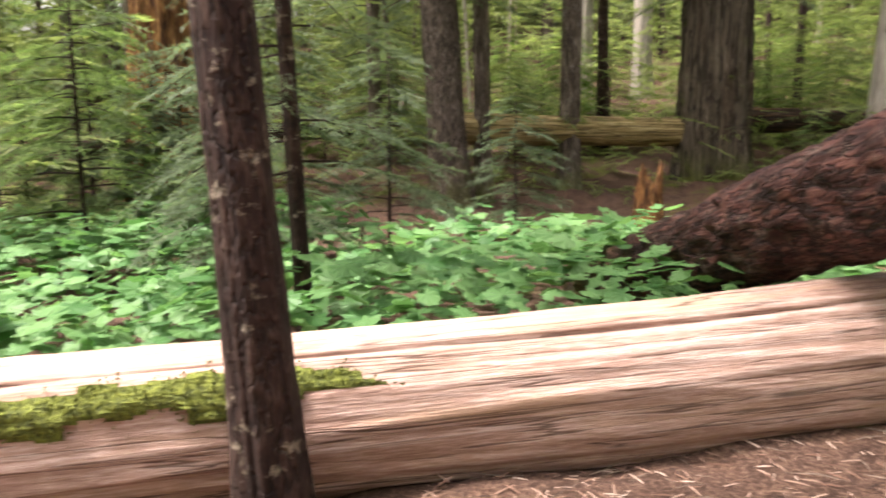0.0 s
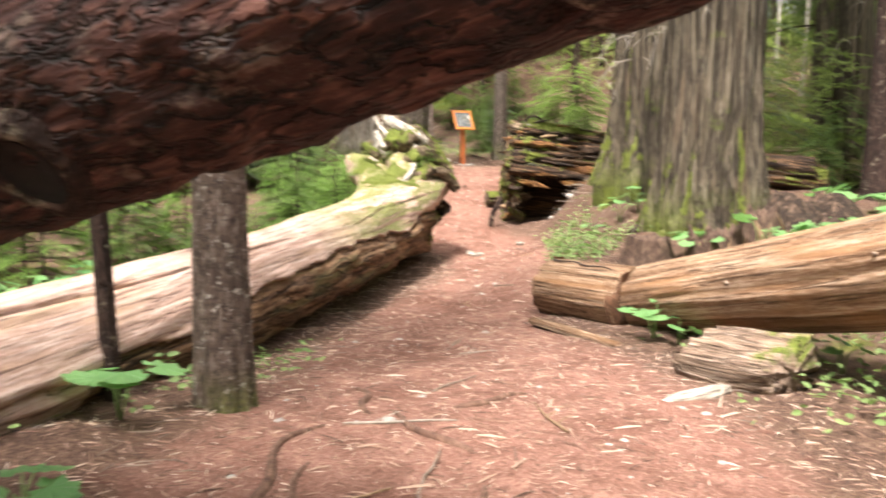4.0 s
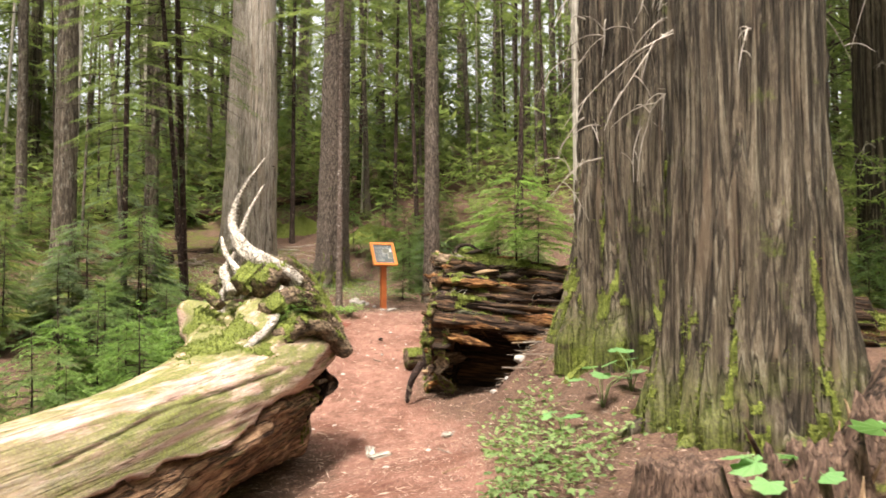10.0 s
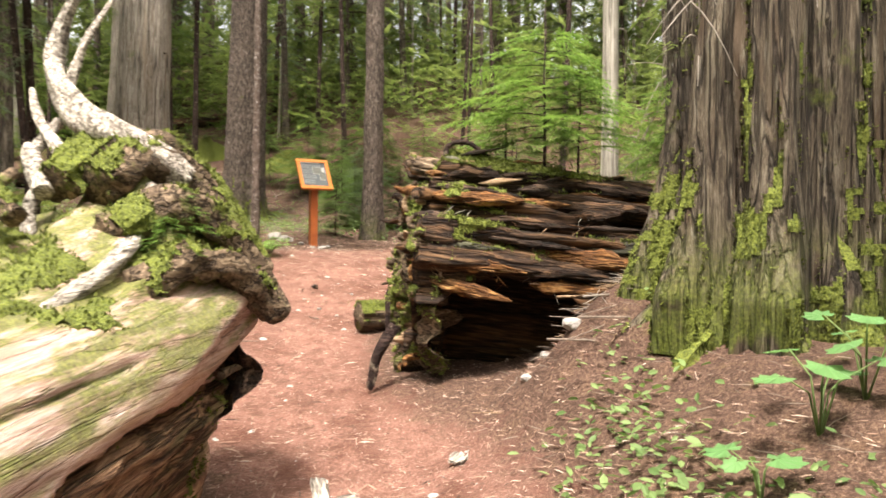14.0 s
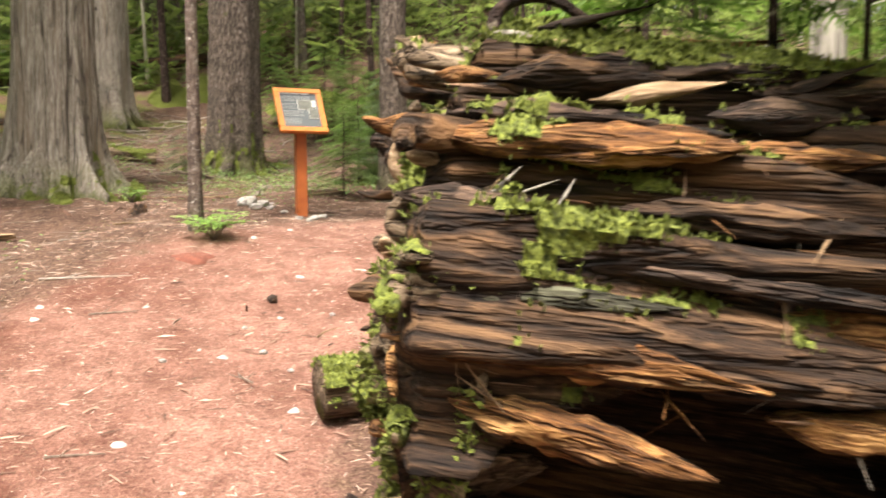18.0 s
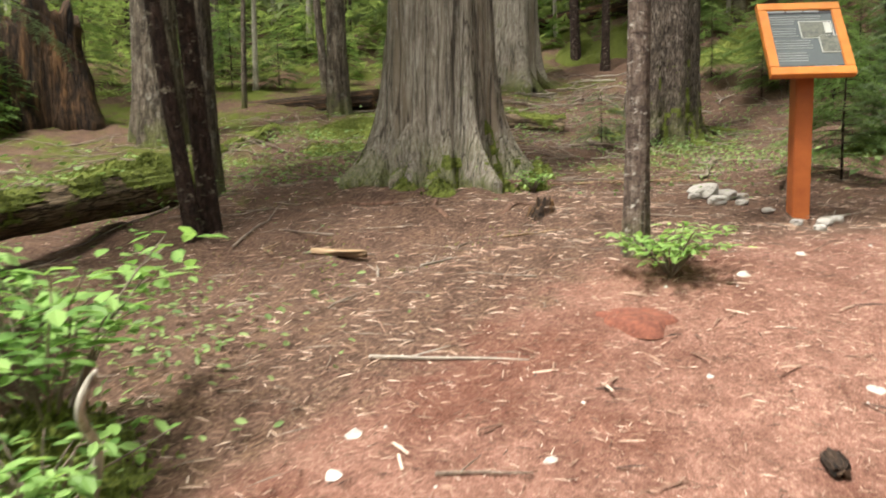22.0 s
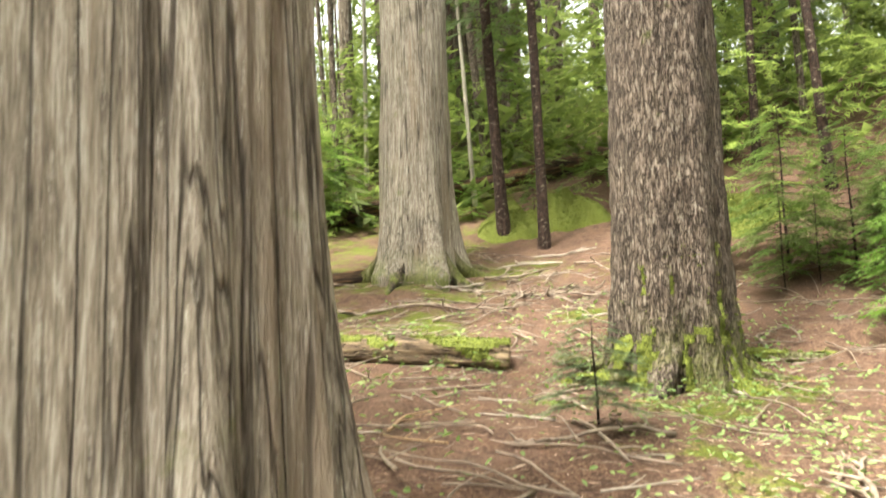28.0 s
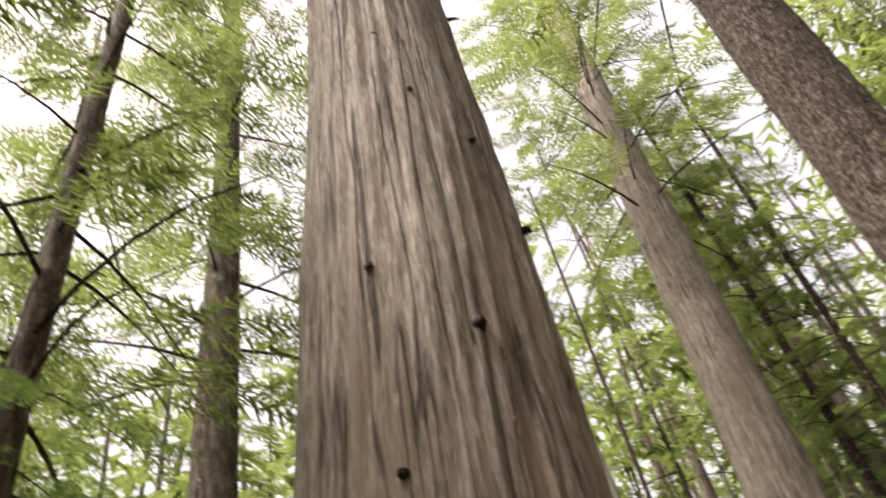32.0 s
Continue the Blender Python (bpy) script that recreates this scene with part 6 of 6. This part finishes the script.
# thin dry twigs off the trail
n = 9000
x = np.concatenate([rng.uniform(18, 32, 6000), rng.uniform(0, 17.5, 3000)])
y = np.concatenate([rng.uniform(11, 21, 6000), rng.uniform(.5, 6, 3000)])
far = trail_distance(x, y)
keep = (far > rng.uniform(-.3, .3, n)) & (far < np.where(x > 18, 12, 1.6)) & (np.hypot(x - 22.2, y - 14.4) > .7)
x, y = x[keep], y[keep]
n = len(x)
STRAW = (np.array([(0, -.012, 0), (.5, .05, .02), (1, -.01, .01), (.5, .075, .02), (.5, .06, .045)]), np.array([(0, 1, 4), (1, 2, 4), (2, 3, 4), (3, 0, 4)]))
V, F = scatter(*STRAW, np.stack([x, y, rough(x, y) + .006], -1), np.stack([rng.normal(0, 1, n), rng.normal(0, 1, n), rng.normal(0, .05, n)], -1), np.stack([rng.normal(0, .2, n), rng.normal(0, .2, n), np.ones(n)], -1), rng.uniform(.07, .26, n))
tagged(new("forest_twigs", mesh_np("forest_twigs", V, F, TWIG, False)), "thin dry twigs strewn over the forest floor", "twigs", kind="stuff")


# ---- broad-leaved plants ----
def club_plant(x, y, n, h, size, r):
    """Broad toothed leaves held flat on thin stalks."""
    h, size = (h * .62, size * 1.2) if h > .45 else (h, size)
    ob = thing("broad_leaf_plant", pose(x, y, at(x, y)), "low plant with broad toothed green leaves", "plant", "broad-leaved plants")
    tops = []
    for i in range(n):
        az, d = i * 2.4 + r.normal(0, .3), r.uniform(.08, .34) * (h / .4)
        top = np.array([d * math.cos(az), d * math.sin(az), h * r.uniform(.7, 1.1)])
        tops.append((az, top))
        line = np.array([(0, 0, -.03), top * [.3, .3, .7], top])
        part("stalk", mesh_np("stalk", *tube(line, [.007, .005, .004], 5), HERB), ob)
        V, F = scatter(*PALM, np.zeros((1, 3)), np.array([[math.cos(az), math.sin(az), -.15 + r.normal(0, .15)]]), np.array([[r.normal(0, .2), r.normal(0, .2), 1.0]]), np.array([size * r.uniform(.7, 1.15)]))
        part("leaf", mesh_np("leaf", V + top, F, BROAD, False), ob)


for x, y, n, h, size in (((3.55, 3.55, 5, .30, .27), (2.45, 2.75, 6, .16, .23), (2.2, 2.45, 4, .12, .18), (1.7, 1.4, 4, .14, .24), (7.9, 1.75, 5, .32, .24), (7.75, 1.5, 3, .2, .2), (7.6, .45, 5, .38, .24), (7.3, .2, 4, .3, .2), (11.2, 2.05, 6, .35, .26), (11.5, 1.3, 5, .4, .28), (11.85, .65, 7, .5, .32))
        + ((12.4, .2, 7, .55, .34), (13.0, -.4, 8, .6, .36), (13.9, -.1, 7, .6, .34), (12.3, -.9, 7, .6, .36), (14.3, -1.2, 7, .6, .36), (13.2, -1.7, 7, .6, .36), (15.0, .6, 6, .5, .3), (14.05, 3.8, 6, .38, .22), (14.3, 3.55, 5, .45, .2), (13.6, 4.1, 4, .2, .18), (15.2, -.9, 6, .5, .34), (16.0, -1.8, 6, .5, .34))):
    club_plant(x, y, n, h, size, rng)


def leaf_field(name, x, y, z, shape, size, material, label, tilt=.3, kind="stuff", category="plants"):
    n = len(x)
    az = rng.uniform(0, 6.28, n)
    V, F = scatter(*shape, np.stack([x, y, z], -1), np.stack([np.cos(az), np.sin(az), rng.normal(-.1, .25, n)], -1), np.stack([rng.normal(0, tilt, n), rng.normal(0, tilt, n), np.ones(n)], -1), size * rng.uniform(.6, 1.2, n))
    return tagged(new(name, mesh_np(name, V, F, material, False)), label, category, kind=kind)


# the bed of broad leaves behind the long log
n = 15000
x, y = rng.uniform(-9, 6.5, n), rng.uniform(2.0, 12.5, n)
line = 3.0 + .31 * x
keep = (y > line + .75) & (vnoise(x * .6, y * .6, 2.0) > -.55) & (y < 9.5 + 1.5 * vnoise(x * .4, 1.0) - .25 * np.clip(x, 0, 9))
x, y = x[keep], y[keep]
h = .55 + .22 * vnoise(x * .9, y * .9, 7.0)
leaf_field("broad_leaf_bed", x, y, rough(x, y) + h * rng.uniform(.45, 1.1, len(x)), PALM, .17, BROAD, "bed of broad pale-green toothed leaves behind the log")

# small herbs in the litter
for cx, cy, rx_, ry_, n, size in (((12.3, 3.95, 1.1, .75, 900, .085), (13.5, 4.6, 1.0, .5, 350, .08), (26.6, 13.9, 1.6, 1.2, 700, .055), (24.6, 13.2, 1.8, 1.2, 600, .05), (27.8, 15.3, 1.8, 1.8, 700, .06), (4.6, 3.75, 1.0, .4, 200, .07), (22.9, 16.4, 2.0, 1.5, 500, .06), (18.6, 12.4, 1.0, .8, 300, .06), (16.3, 10.4, .9, .9, 300, .08), (17.2, 11.1, .6, .5, 260, .07))
        + ((9.0, .4, 1.6, 1.4, 500, .09), (6.6, -.3, 1.2, 1.0, 300, .08), (14.8, 4.9, .7, .4, 150, .08), (24.6, 19.0, 2.5, 2.0, 700, .08), (20.4, 17.0, 2.2, 1.6, 900, .06), (23.6, 17.2, 2.2, 1.4, 700, .06), (18.4, 13.6, 1.2, 1.2, 400, .06), (30.0, 17.0, 2.5, 2.5, 900, .07), (27.0, 17.0, 2.0, 1.5, 400, .05), (20.0, 18.5, 2.5, 2.0, 600, .10), (29.0, 12.0, 2.5, 2.0, 600, .10))):
    x, y = rng.normal(cx, rx_ * .55, n), rng.normal(cy, ry_ * .55, n)
    ok = trail_distance(x, y) > -.05
    x, y = x[ok], y[ok]
    leaf_field("ground_herbs", x, y, rough(x, y) + rng.uniform(.02, .20, len(x)), OVAL, size, HERB, "patch of small pale-green herbs in the litter", .5)


# moss over the ground of the slope
n = 90000
x, y = rng.uniform(17.5, 36, n), rng.uniform(12.5, 25, n)
grow = fbm(x * .8, y * .8, 4.0) + .5 * vnoise(x * 3, y * 3, 8.0) + .35 * np.clip((y - 15.2 - .42 * (x - 17)) / 1.5, -1, 1)
keep = (grow > .3) & (trail_distance(x, y) > 1.2) & (np.hypot(x - 22.2, y - 14.4) > .9)
x, y = x[keep], y[keep]
n = len(x)
V, F = scatter(*TUFT, np.stack([x, y, rough(x, y) - .004], -1), rng.normal(0, 1, (n, 3)) * [1, 1, .1], rng.normal(0, .5, (n, 3)) + [0, 0, 1], rng.uniform(.010, .024, n))
tagged(new("ground_moss", mesh_np("ground_moss", V, F, MOSSY, False)), "green moss growing over the forest floor", "moss", kind="stuff")


# a bare patch of red soil and a dark chip on the trail
RED_SOIL = plain("red_soil", (0.075, 0.022, 0.013), (0.19, 0.062, 0.038), 30.0, 0.95, 0.5)
V, F = mound(rng, .26, .022, RED_SOIL, 9.0, 30, 8)
thing("soil_patch", pose(20.50, 10.88, at(20.50, 10.88) - .010), "bare patch of crumbly red soil at the trail's edge", "soil", me=mesh_np("soil_patch", V, F, RED_SOIL))
thing("wood_chip", lay(19.97, 9.66, .02, 40), "dark chip of wood on the trail", "wood chip", "chips on the trail", me=mesh_np("wood_chip", *blocky((.16, .07, .04), ROTDARK, 4.0, .01, None, 10, 4), ROTDARK))
thing("wood_chip", lay(20.23, 13.18, .03, -70), "short thick pale stick lying in the litter", "wood chip", me=mesh_np("wood_chip", *blocky((.46, .045, .04), BARKSTRIP, 6.0, .010, None, 14, 4), BARKSTRIP))


# ---- shrubs ----
def shrub(x, y, h, r, leaves, size, label):
    ob = thing("shrub", pose(x, y, at(x, y)), label, "shrub")
    tw, P = [], []
    for i in range(16):
        az, d = i * 2.4, r * rng.uniform(.3, 1)
        tip = np.array([d * math.cos(az), d * math.sin(az), h * rng.uniform(.55, 1)])
        g = np.linspace(0, 1, 5)[:, None]
        line = tip * g * [1, 1, 1] + np.array([0, 0, h * .15]) * np.sin(g * 3.1) + rng.normal(0, .02, (5, 3)) * g
        tw.append(tube(line, np.linspace(.008, .003, 5), 4, False))
        k = rng.integers(2, 5, leaves // 16)                 # leaves lie in flat sprays near the ends of the twigs
        P.append(line[k] + rng.normal(0, .085, (len(k), 3)) * [r * 1.8, r * 1.8, .16 * h])
    P = np.concatenate(P)
    n = len(P)
    az = rng.uniform(0, 6.28, n)
    V, F = scatter(*OVAL, P, np.stack([np.cos(az), np.sin(az), rng.normal(-.1, .2, n)], -1), np.stack([rng.normal(0, .22, n), rng.normal(0, .22, n), np.ones(n)], -1), size * rng.uniform(.6, 1.2, n))
    tagged(part("twig_wood", mesh_np("twig_wood", *join(tw), TWIG), ob), kind="stuff")
    tagged(part("foliage", mesh_np("foliage", V, F, SHRUB, False), ob), kind="stuff")


thing("moss_mound", pose(17.75, 11.8, at(17.75, 11.8) - .10), "mossy earth mound under the leafy shrub", "moss", me=mossy_mound(.62, .30, 4.0))
shrub(17.95, 11.75, .85, .62, 400, .105, "bright green leafy shrub on a mossy mound")
shrub(17.35, 12.1, .75, .6, 340, .10, "bright green leafy shrub beside the trail")
shrub(17.8, 11.3, .42, .42, 170, .085, "low bright green shrub at the trail's edge")
shrub(17.35, 11.3, .36, .42, 150, .085, "low pale-green shrub at the trail's edge")
shrub(16.9, 12.8, .9, .7, 700, .08, "green leafy shrub under the trees")
shrub(21.0, 11.02, .28, .34, 420, .065, "low bright green shrub at the foot of a slender tree")
shrub(22.62, 13.55, .2, .28, 200, .05, "small green sprig at the foot of the old cedar")

# ---- young conifers ----
rng = np.random.default_rng(31)
SAPLINGS = []
for k, (mat, txt) in enumerate(((NEEDLES, "young hemlock with flat green sprays"), (NEEDLES, "young hemlock with flat green sprays"), (NEEDLES_BRIGHT, "bright green young hemlock with flat sprays"), (NEEDLES_BLUE, "bluish-green young fir with flat needle sprays"))):
    (V, F), tw = conifer(rng, 2.0, .30, 36, .90, FROND, 8, .38, .18, .12, twig=.004, shape=.7)
    SAPLINGS.append((mesh_np("sprays", V, F, mat, False), mesh_np("twigs", *tw, DARK_BARK), mesh_np("stem", *tube(np.array([(0, 0, -.1), (.01, 0, .7), (0, .02, 1.4), (0, 0, 2.05)]), [.02, .016, .01, .003], 6), DARK_BARK), txt))
made = {}


def sapling(x, y, s, k, z=None, turn=0.0, wide=1.0):
    m = pose(x, y, at(x, y) if z is None else z, 0, 0, turn)
    if k not in made:
        a, b, c, txt = SAPLINGS[k]
        ob = thing("sapling", m, txt, "sapling", "young conifers")
        for nm, me in (("foliage", a), ("twig_wood", b), ("stem", c)):
            tagged(part(nm, me, ob), kind="" if nm == "stem" else "stuff")
        ob.scale = (s * wide, s * wide, s)
        made[k] = ob
    else:
        ob = copy_thing(made[k], m)
        ob.scale = (s * wide, s * wide, s)


(V, F), tw = conifer(rng, 1.5, .42, 30, 1.05, FROND, 9, .38, .10, .14, twig=.004, shape=.6)
for x, y, s, turn in ((17.3, 5.85, 1.0, 20), (17.45, 5.55, .72, 200)):
    ob = thing("sapling", pose(x, y, 1.58, 0, 0, turn) @ Matrix.Diagonal((s, s, s, 1)), "bright green young hemlock growing on the rotten log", "sapling", "young conifers")
    tagged(part("foliage", mesh_np("foliage", V, F, NEEDLES_BRIGHT, False), ob), kind="stuff")
    tagged(part("twig_wood", mesh_np("twig_wood", *tw, DARK_BARK), ob), kind="stuff")
    part("stem", mesh_np("stem", *tube(np.array([(0, 0, -.1), (.01, 0, .5), (0, .02, 1.0), (0, 0, 1.5)]), [.018, .015, .01, .003], 6), DARK_BARK), ob)
sapling(13.72, 7.38, .17, 2, .98, 40, 1.5)
sapling(13.35, 7.2, .13, 2, .86, 90, 1.5)
sapling(18.0, 6.4, .55, 2, 1.45, 80, 1.5)
sapling(17.6, 4.7, .55, 2, 1.52, 140)
sapling(25.99, 15.42, .36, 3, None, 0, 1.4)
for x, y, s, k in ((27.6, 24.4, .5, 1), (28.6, 25.4, .6, 2), (27.0, 25.8, .7, 0), (29.4, 26.4, .55, 2), (30.4, 26.0, .5, 1), (28.2, 23.3, .3, 2), (35.4, 24.6, .45, 2), (36.2, 23.4, .5, 1)):
    sapling(x, y, s, k, None, x * 70)
for x, y, s, k in ((-2.2, 8.6, 1.6, 3), (-.9, 9.8, 1.3, 3), (-3.6, 7.6, 1.5, 0), (.7, 10.8, 1.0, 3), (-1.9, 6.3, .8, 3)):
    sapling(x, y, s, k, None, x * 50)
for cx, cy, rx_, ry_, n, lo, hi, ks in (((13.4, 9.9, 2.4, 1.0, 22, .5, .95, (2, 2, 1, 2)), (9.8, 8.8, 2.4, 1.4, 16, .5, 1.0, (2, 1, 2)), (16.5, 14.5, 2.5, 1.6, 16, .6, 1.3, (0, 1, 3)), (28.5, 11.0, 2.6, 2.2, 13, .5, 1.1, (0, 1, 3)), (33.5, 15.5, 2.2, 2.6, 11, .5, 1.1, (2, 1, 0)), (26.5, 28.5, 4, 2.5, 9, .4, 1.0, (0, 2, 1)), (20.0, 24.5, 3, 2.5, 8, .5, 1.1, (0, 2)), (-4.5, 11.5, 2.5, 2, 10, .7, 1.4, (3, 0)))
        + ((1.0, 18, 4, 2.5, 14, .6, 1.4, (0, 2)), (8.0, 19, 3, 3, 12, .6, 1.4, (0, 2)), (20.5, 3.5, 1.5, 2.0, 16, .6, 1.3, (0, 2)), (20.5, 7.0, 1.2, .8, 10, .6, 1.2, (0, 2, 1)), (21.0, -2.5, 3, 2, 12, .5, 1.2, (0, 1)), (37, 22, 4, 5, 20, .5, 1.3, (0, 1, 2)), (24.5, 7.0, 2.5, 1.2, 14, .5, 1.1, (0, 1, 3)), (6.5, 11.5, 2, 1.5, 8, .4, .8, (1, 0)))):
    for i in range(n):
        x, y = rng.normal(cx, rx_ * .6), rng.normal(cy, ry_ * .6)
        if float(trail_distance(np.array([x]), np.array([y]))[0]) < 1.0 or (9.5 < x < 15 and y < 8.4 + (x - 14) * .3) or (17.6 < x < 26 and 8 < y < 15.9) or (30 < x < 36.5 and 19.5 < y < 25.5):
            continue
        sapling(x, y, rng.uniform(lo, hi), ks[i % len(ks)], None, rng.uniform(0, 360))

# ---- the forest beyond ----
rng = np.random.default_rng(47)
placed = [(o.location.x, o.location.y) for o in scene.objects if o.name.startswith("tree")]
count = 0
for i in range(2600):
    a, d = rng.uniform(-3.14, 3.14), rng.uniform(0, 1) ** .7 * 46 + 7
    x, y = 15 + d * math.cos(a) * 1.1, 9 + d * math.sin(a)
    if count >= 150 or abs(float(trail_distance(np.array([x]), np.array([y]))[0])) < 5.5 or min(math.hypot(x - p, y - q) for p, q in placed) < 1.9:
        continue
    if (-3 < x < 9 and 0 < y < 13.5) or (17 < x < 32 and 8 < y < 21.5) or (9 < x < 16 and -3 < y < 12):
        continue
    placed.append((x, y))
    count += 1
    kind = ("hemlock", "scaly", "cedar", "dark", "hemlock", "pale")[int(rng.integers(0, 6))]
    dia = rng.uniform(.16, .5) if kind != "cedar" else rng.uniform(.4, .9)
    tree(kind, x, y, dia, rng.uniform(16, 26), (rng.normal(0, 1.6), rng.normal(0, 1.6)), crown_from=rng.uniform(3, 8), crown=kind != "pale", skirt=(rng.uniform(1.2, 3.5), rng.uniform(.5, .9)) if rng.random() < .75 else None, fine=0, dead=0)

# thin poles that stand close behind one another
for i in range(900):
    a, d = rng.uniform(-.9, 2.6), rng.uniform(0, 1) ** .8 * 26 + 8
    x, y = 17 + d * math.cos(a) * 1.1, 9 + d * math.sin(a)
    if count >= 270 or float(trail_distance(np.array([x]), np.array([y]))[0]) < 5.5 or min(math.hypot(x - p, y - q) for p, q in placed) < 1.1:
        continue
    if (-3 < x < 9 and 0 < y < 13.5) or (17 < x < 34 and 8 < y < 23.5) or (9 < x < 16 and -3 < y < 12):
        continue
    placed.append((x, y))
    count += 1
    tree(("hemlock", "dark", "pale", "dark")[i % 4], x, y, rng.uniform(.07, .2), rng.uniform(9, 17), (rng.normal(0, 2.2), rng.normal(0, 2.2)), crown_from=rng.uniform(4, 8), crown=i % 4 != 2 and rng.random() < .5, crown_scale=.5, fine=0)

# low undergrowth among the trees
n = 70000
a = rng.uniform(-3.14, 3.14, n)
d = rng.uniform(0, 1, n) ** 1.15 * 36 + 6
x, y = 16 + d * np.cos(a), 10 + d * np.sin(a)
h = rng.uniform(0, 1, n) ** 1.5 * 3.2
keep = (vnoise(x * .35, y * .35, 5.0) > -.85 + .25 * h) & (trail_distance(x, y) > 3.2)
keep &= ~((x > 17) & (x < 36.5) & (y > 8) & (y < 25.5)) & ~((x > -4) & (x < 10) & (y > 0) & (y < 13.5)) & ~((x > 9) & (x < 19) & (y > -2.5) & (y < 8.6))
x, y, h = x[keep], y[keep], h[keep]
n = len(x)
az = rng.uniform(0, 6.28, n)
V, F = scatter(*FROND, np.stack([x, y, rough(x, y) + h + .08], -1), np.stack([np.cos(az), np.sin(az), rng.normal(-.15, .2, n)], -1), np.stack([rng.normal(0, .3, n), rng.normal(0, .3, n), np.ones(n)], -1), rng.uniform(.35, .8, n))
tagged(new("undergrowth", mesh_np("undergrowth", V, F, UNDER, False)), "green undergrowth of young conifers and shrubs under the trees", "undergrowth", kind="stuff")

woods = tagged(new("far_woods"), "dense conifer woods rising up the slope beyond", "woods", kind="stuff")
n = 420
a = rng.uniform(-3.14, 3.14, n)
d = rng.uniform(34, 85, n)
x, y = 15 + d * np.cos(a), 9 + d * np.sin(a)
z = rough(x, y)
parts = [tube(np.array([(px, py, pz - .5), (px + rng.normal(0, .5), py, pz + 12), (px + rng.normal(0, .8), py, pz + 24)]), [w, w * .7, w * .2], 7, False) for px, py, pz, w in zip(x, y, z, rng.uniform(.1, .35, n))]
part("trunks", mesh_np("trunks", *join(parts), HEMLOCK), woods)
n = 85000
a = rng.uniform(-3.14, 3.14, n)
d = rng.uniform(0, 1, n) ** .8 * 55 + 26
x, y = 15 + d * np.cos(a), 9 + d * np.sin(a)
h = rng.uniform(0, 1, n) ** 2.0 * 22
keep = vnoise(x * .16, y * .16, h * .16) > -.25
x, y, h = x[keep], y[keep], h[keep]
n = len(x)
az = rng.uniform(0, 6.28, n)
V, F = scatter(*frond(4, .11, 50, .5), np.stack([x, y, gz(x, y) + h + .3], -1), np.stack([np.cos(az), np.sin(az), rng.normal(-.3, .2, n)], -1), np.stack([rng.normal(0, .35, n), rng.normal(0, .35, n), np.ones(n)], -1), rng.uniform(1.1, 2.6, n))
part("boughs", mesh_np("boughs", V, F, CANOPY, False), woods)
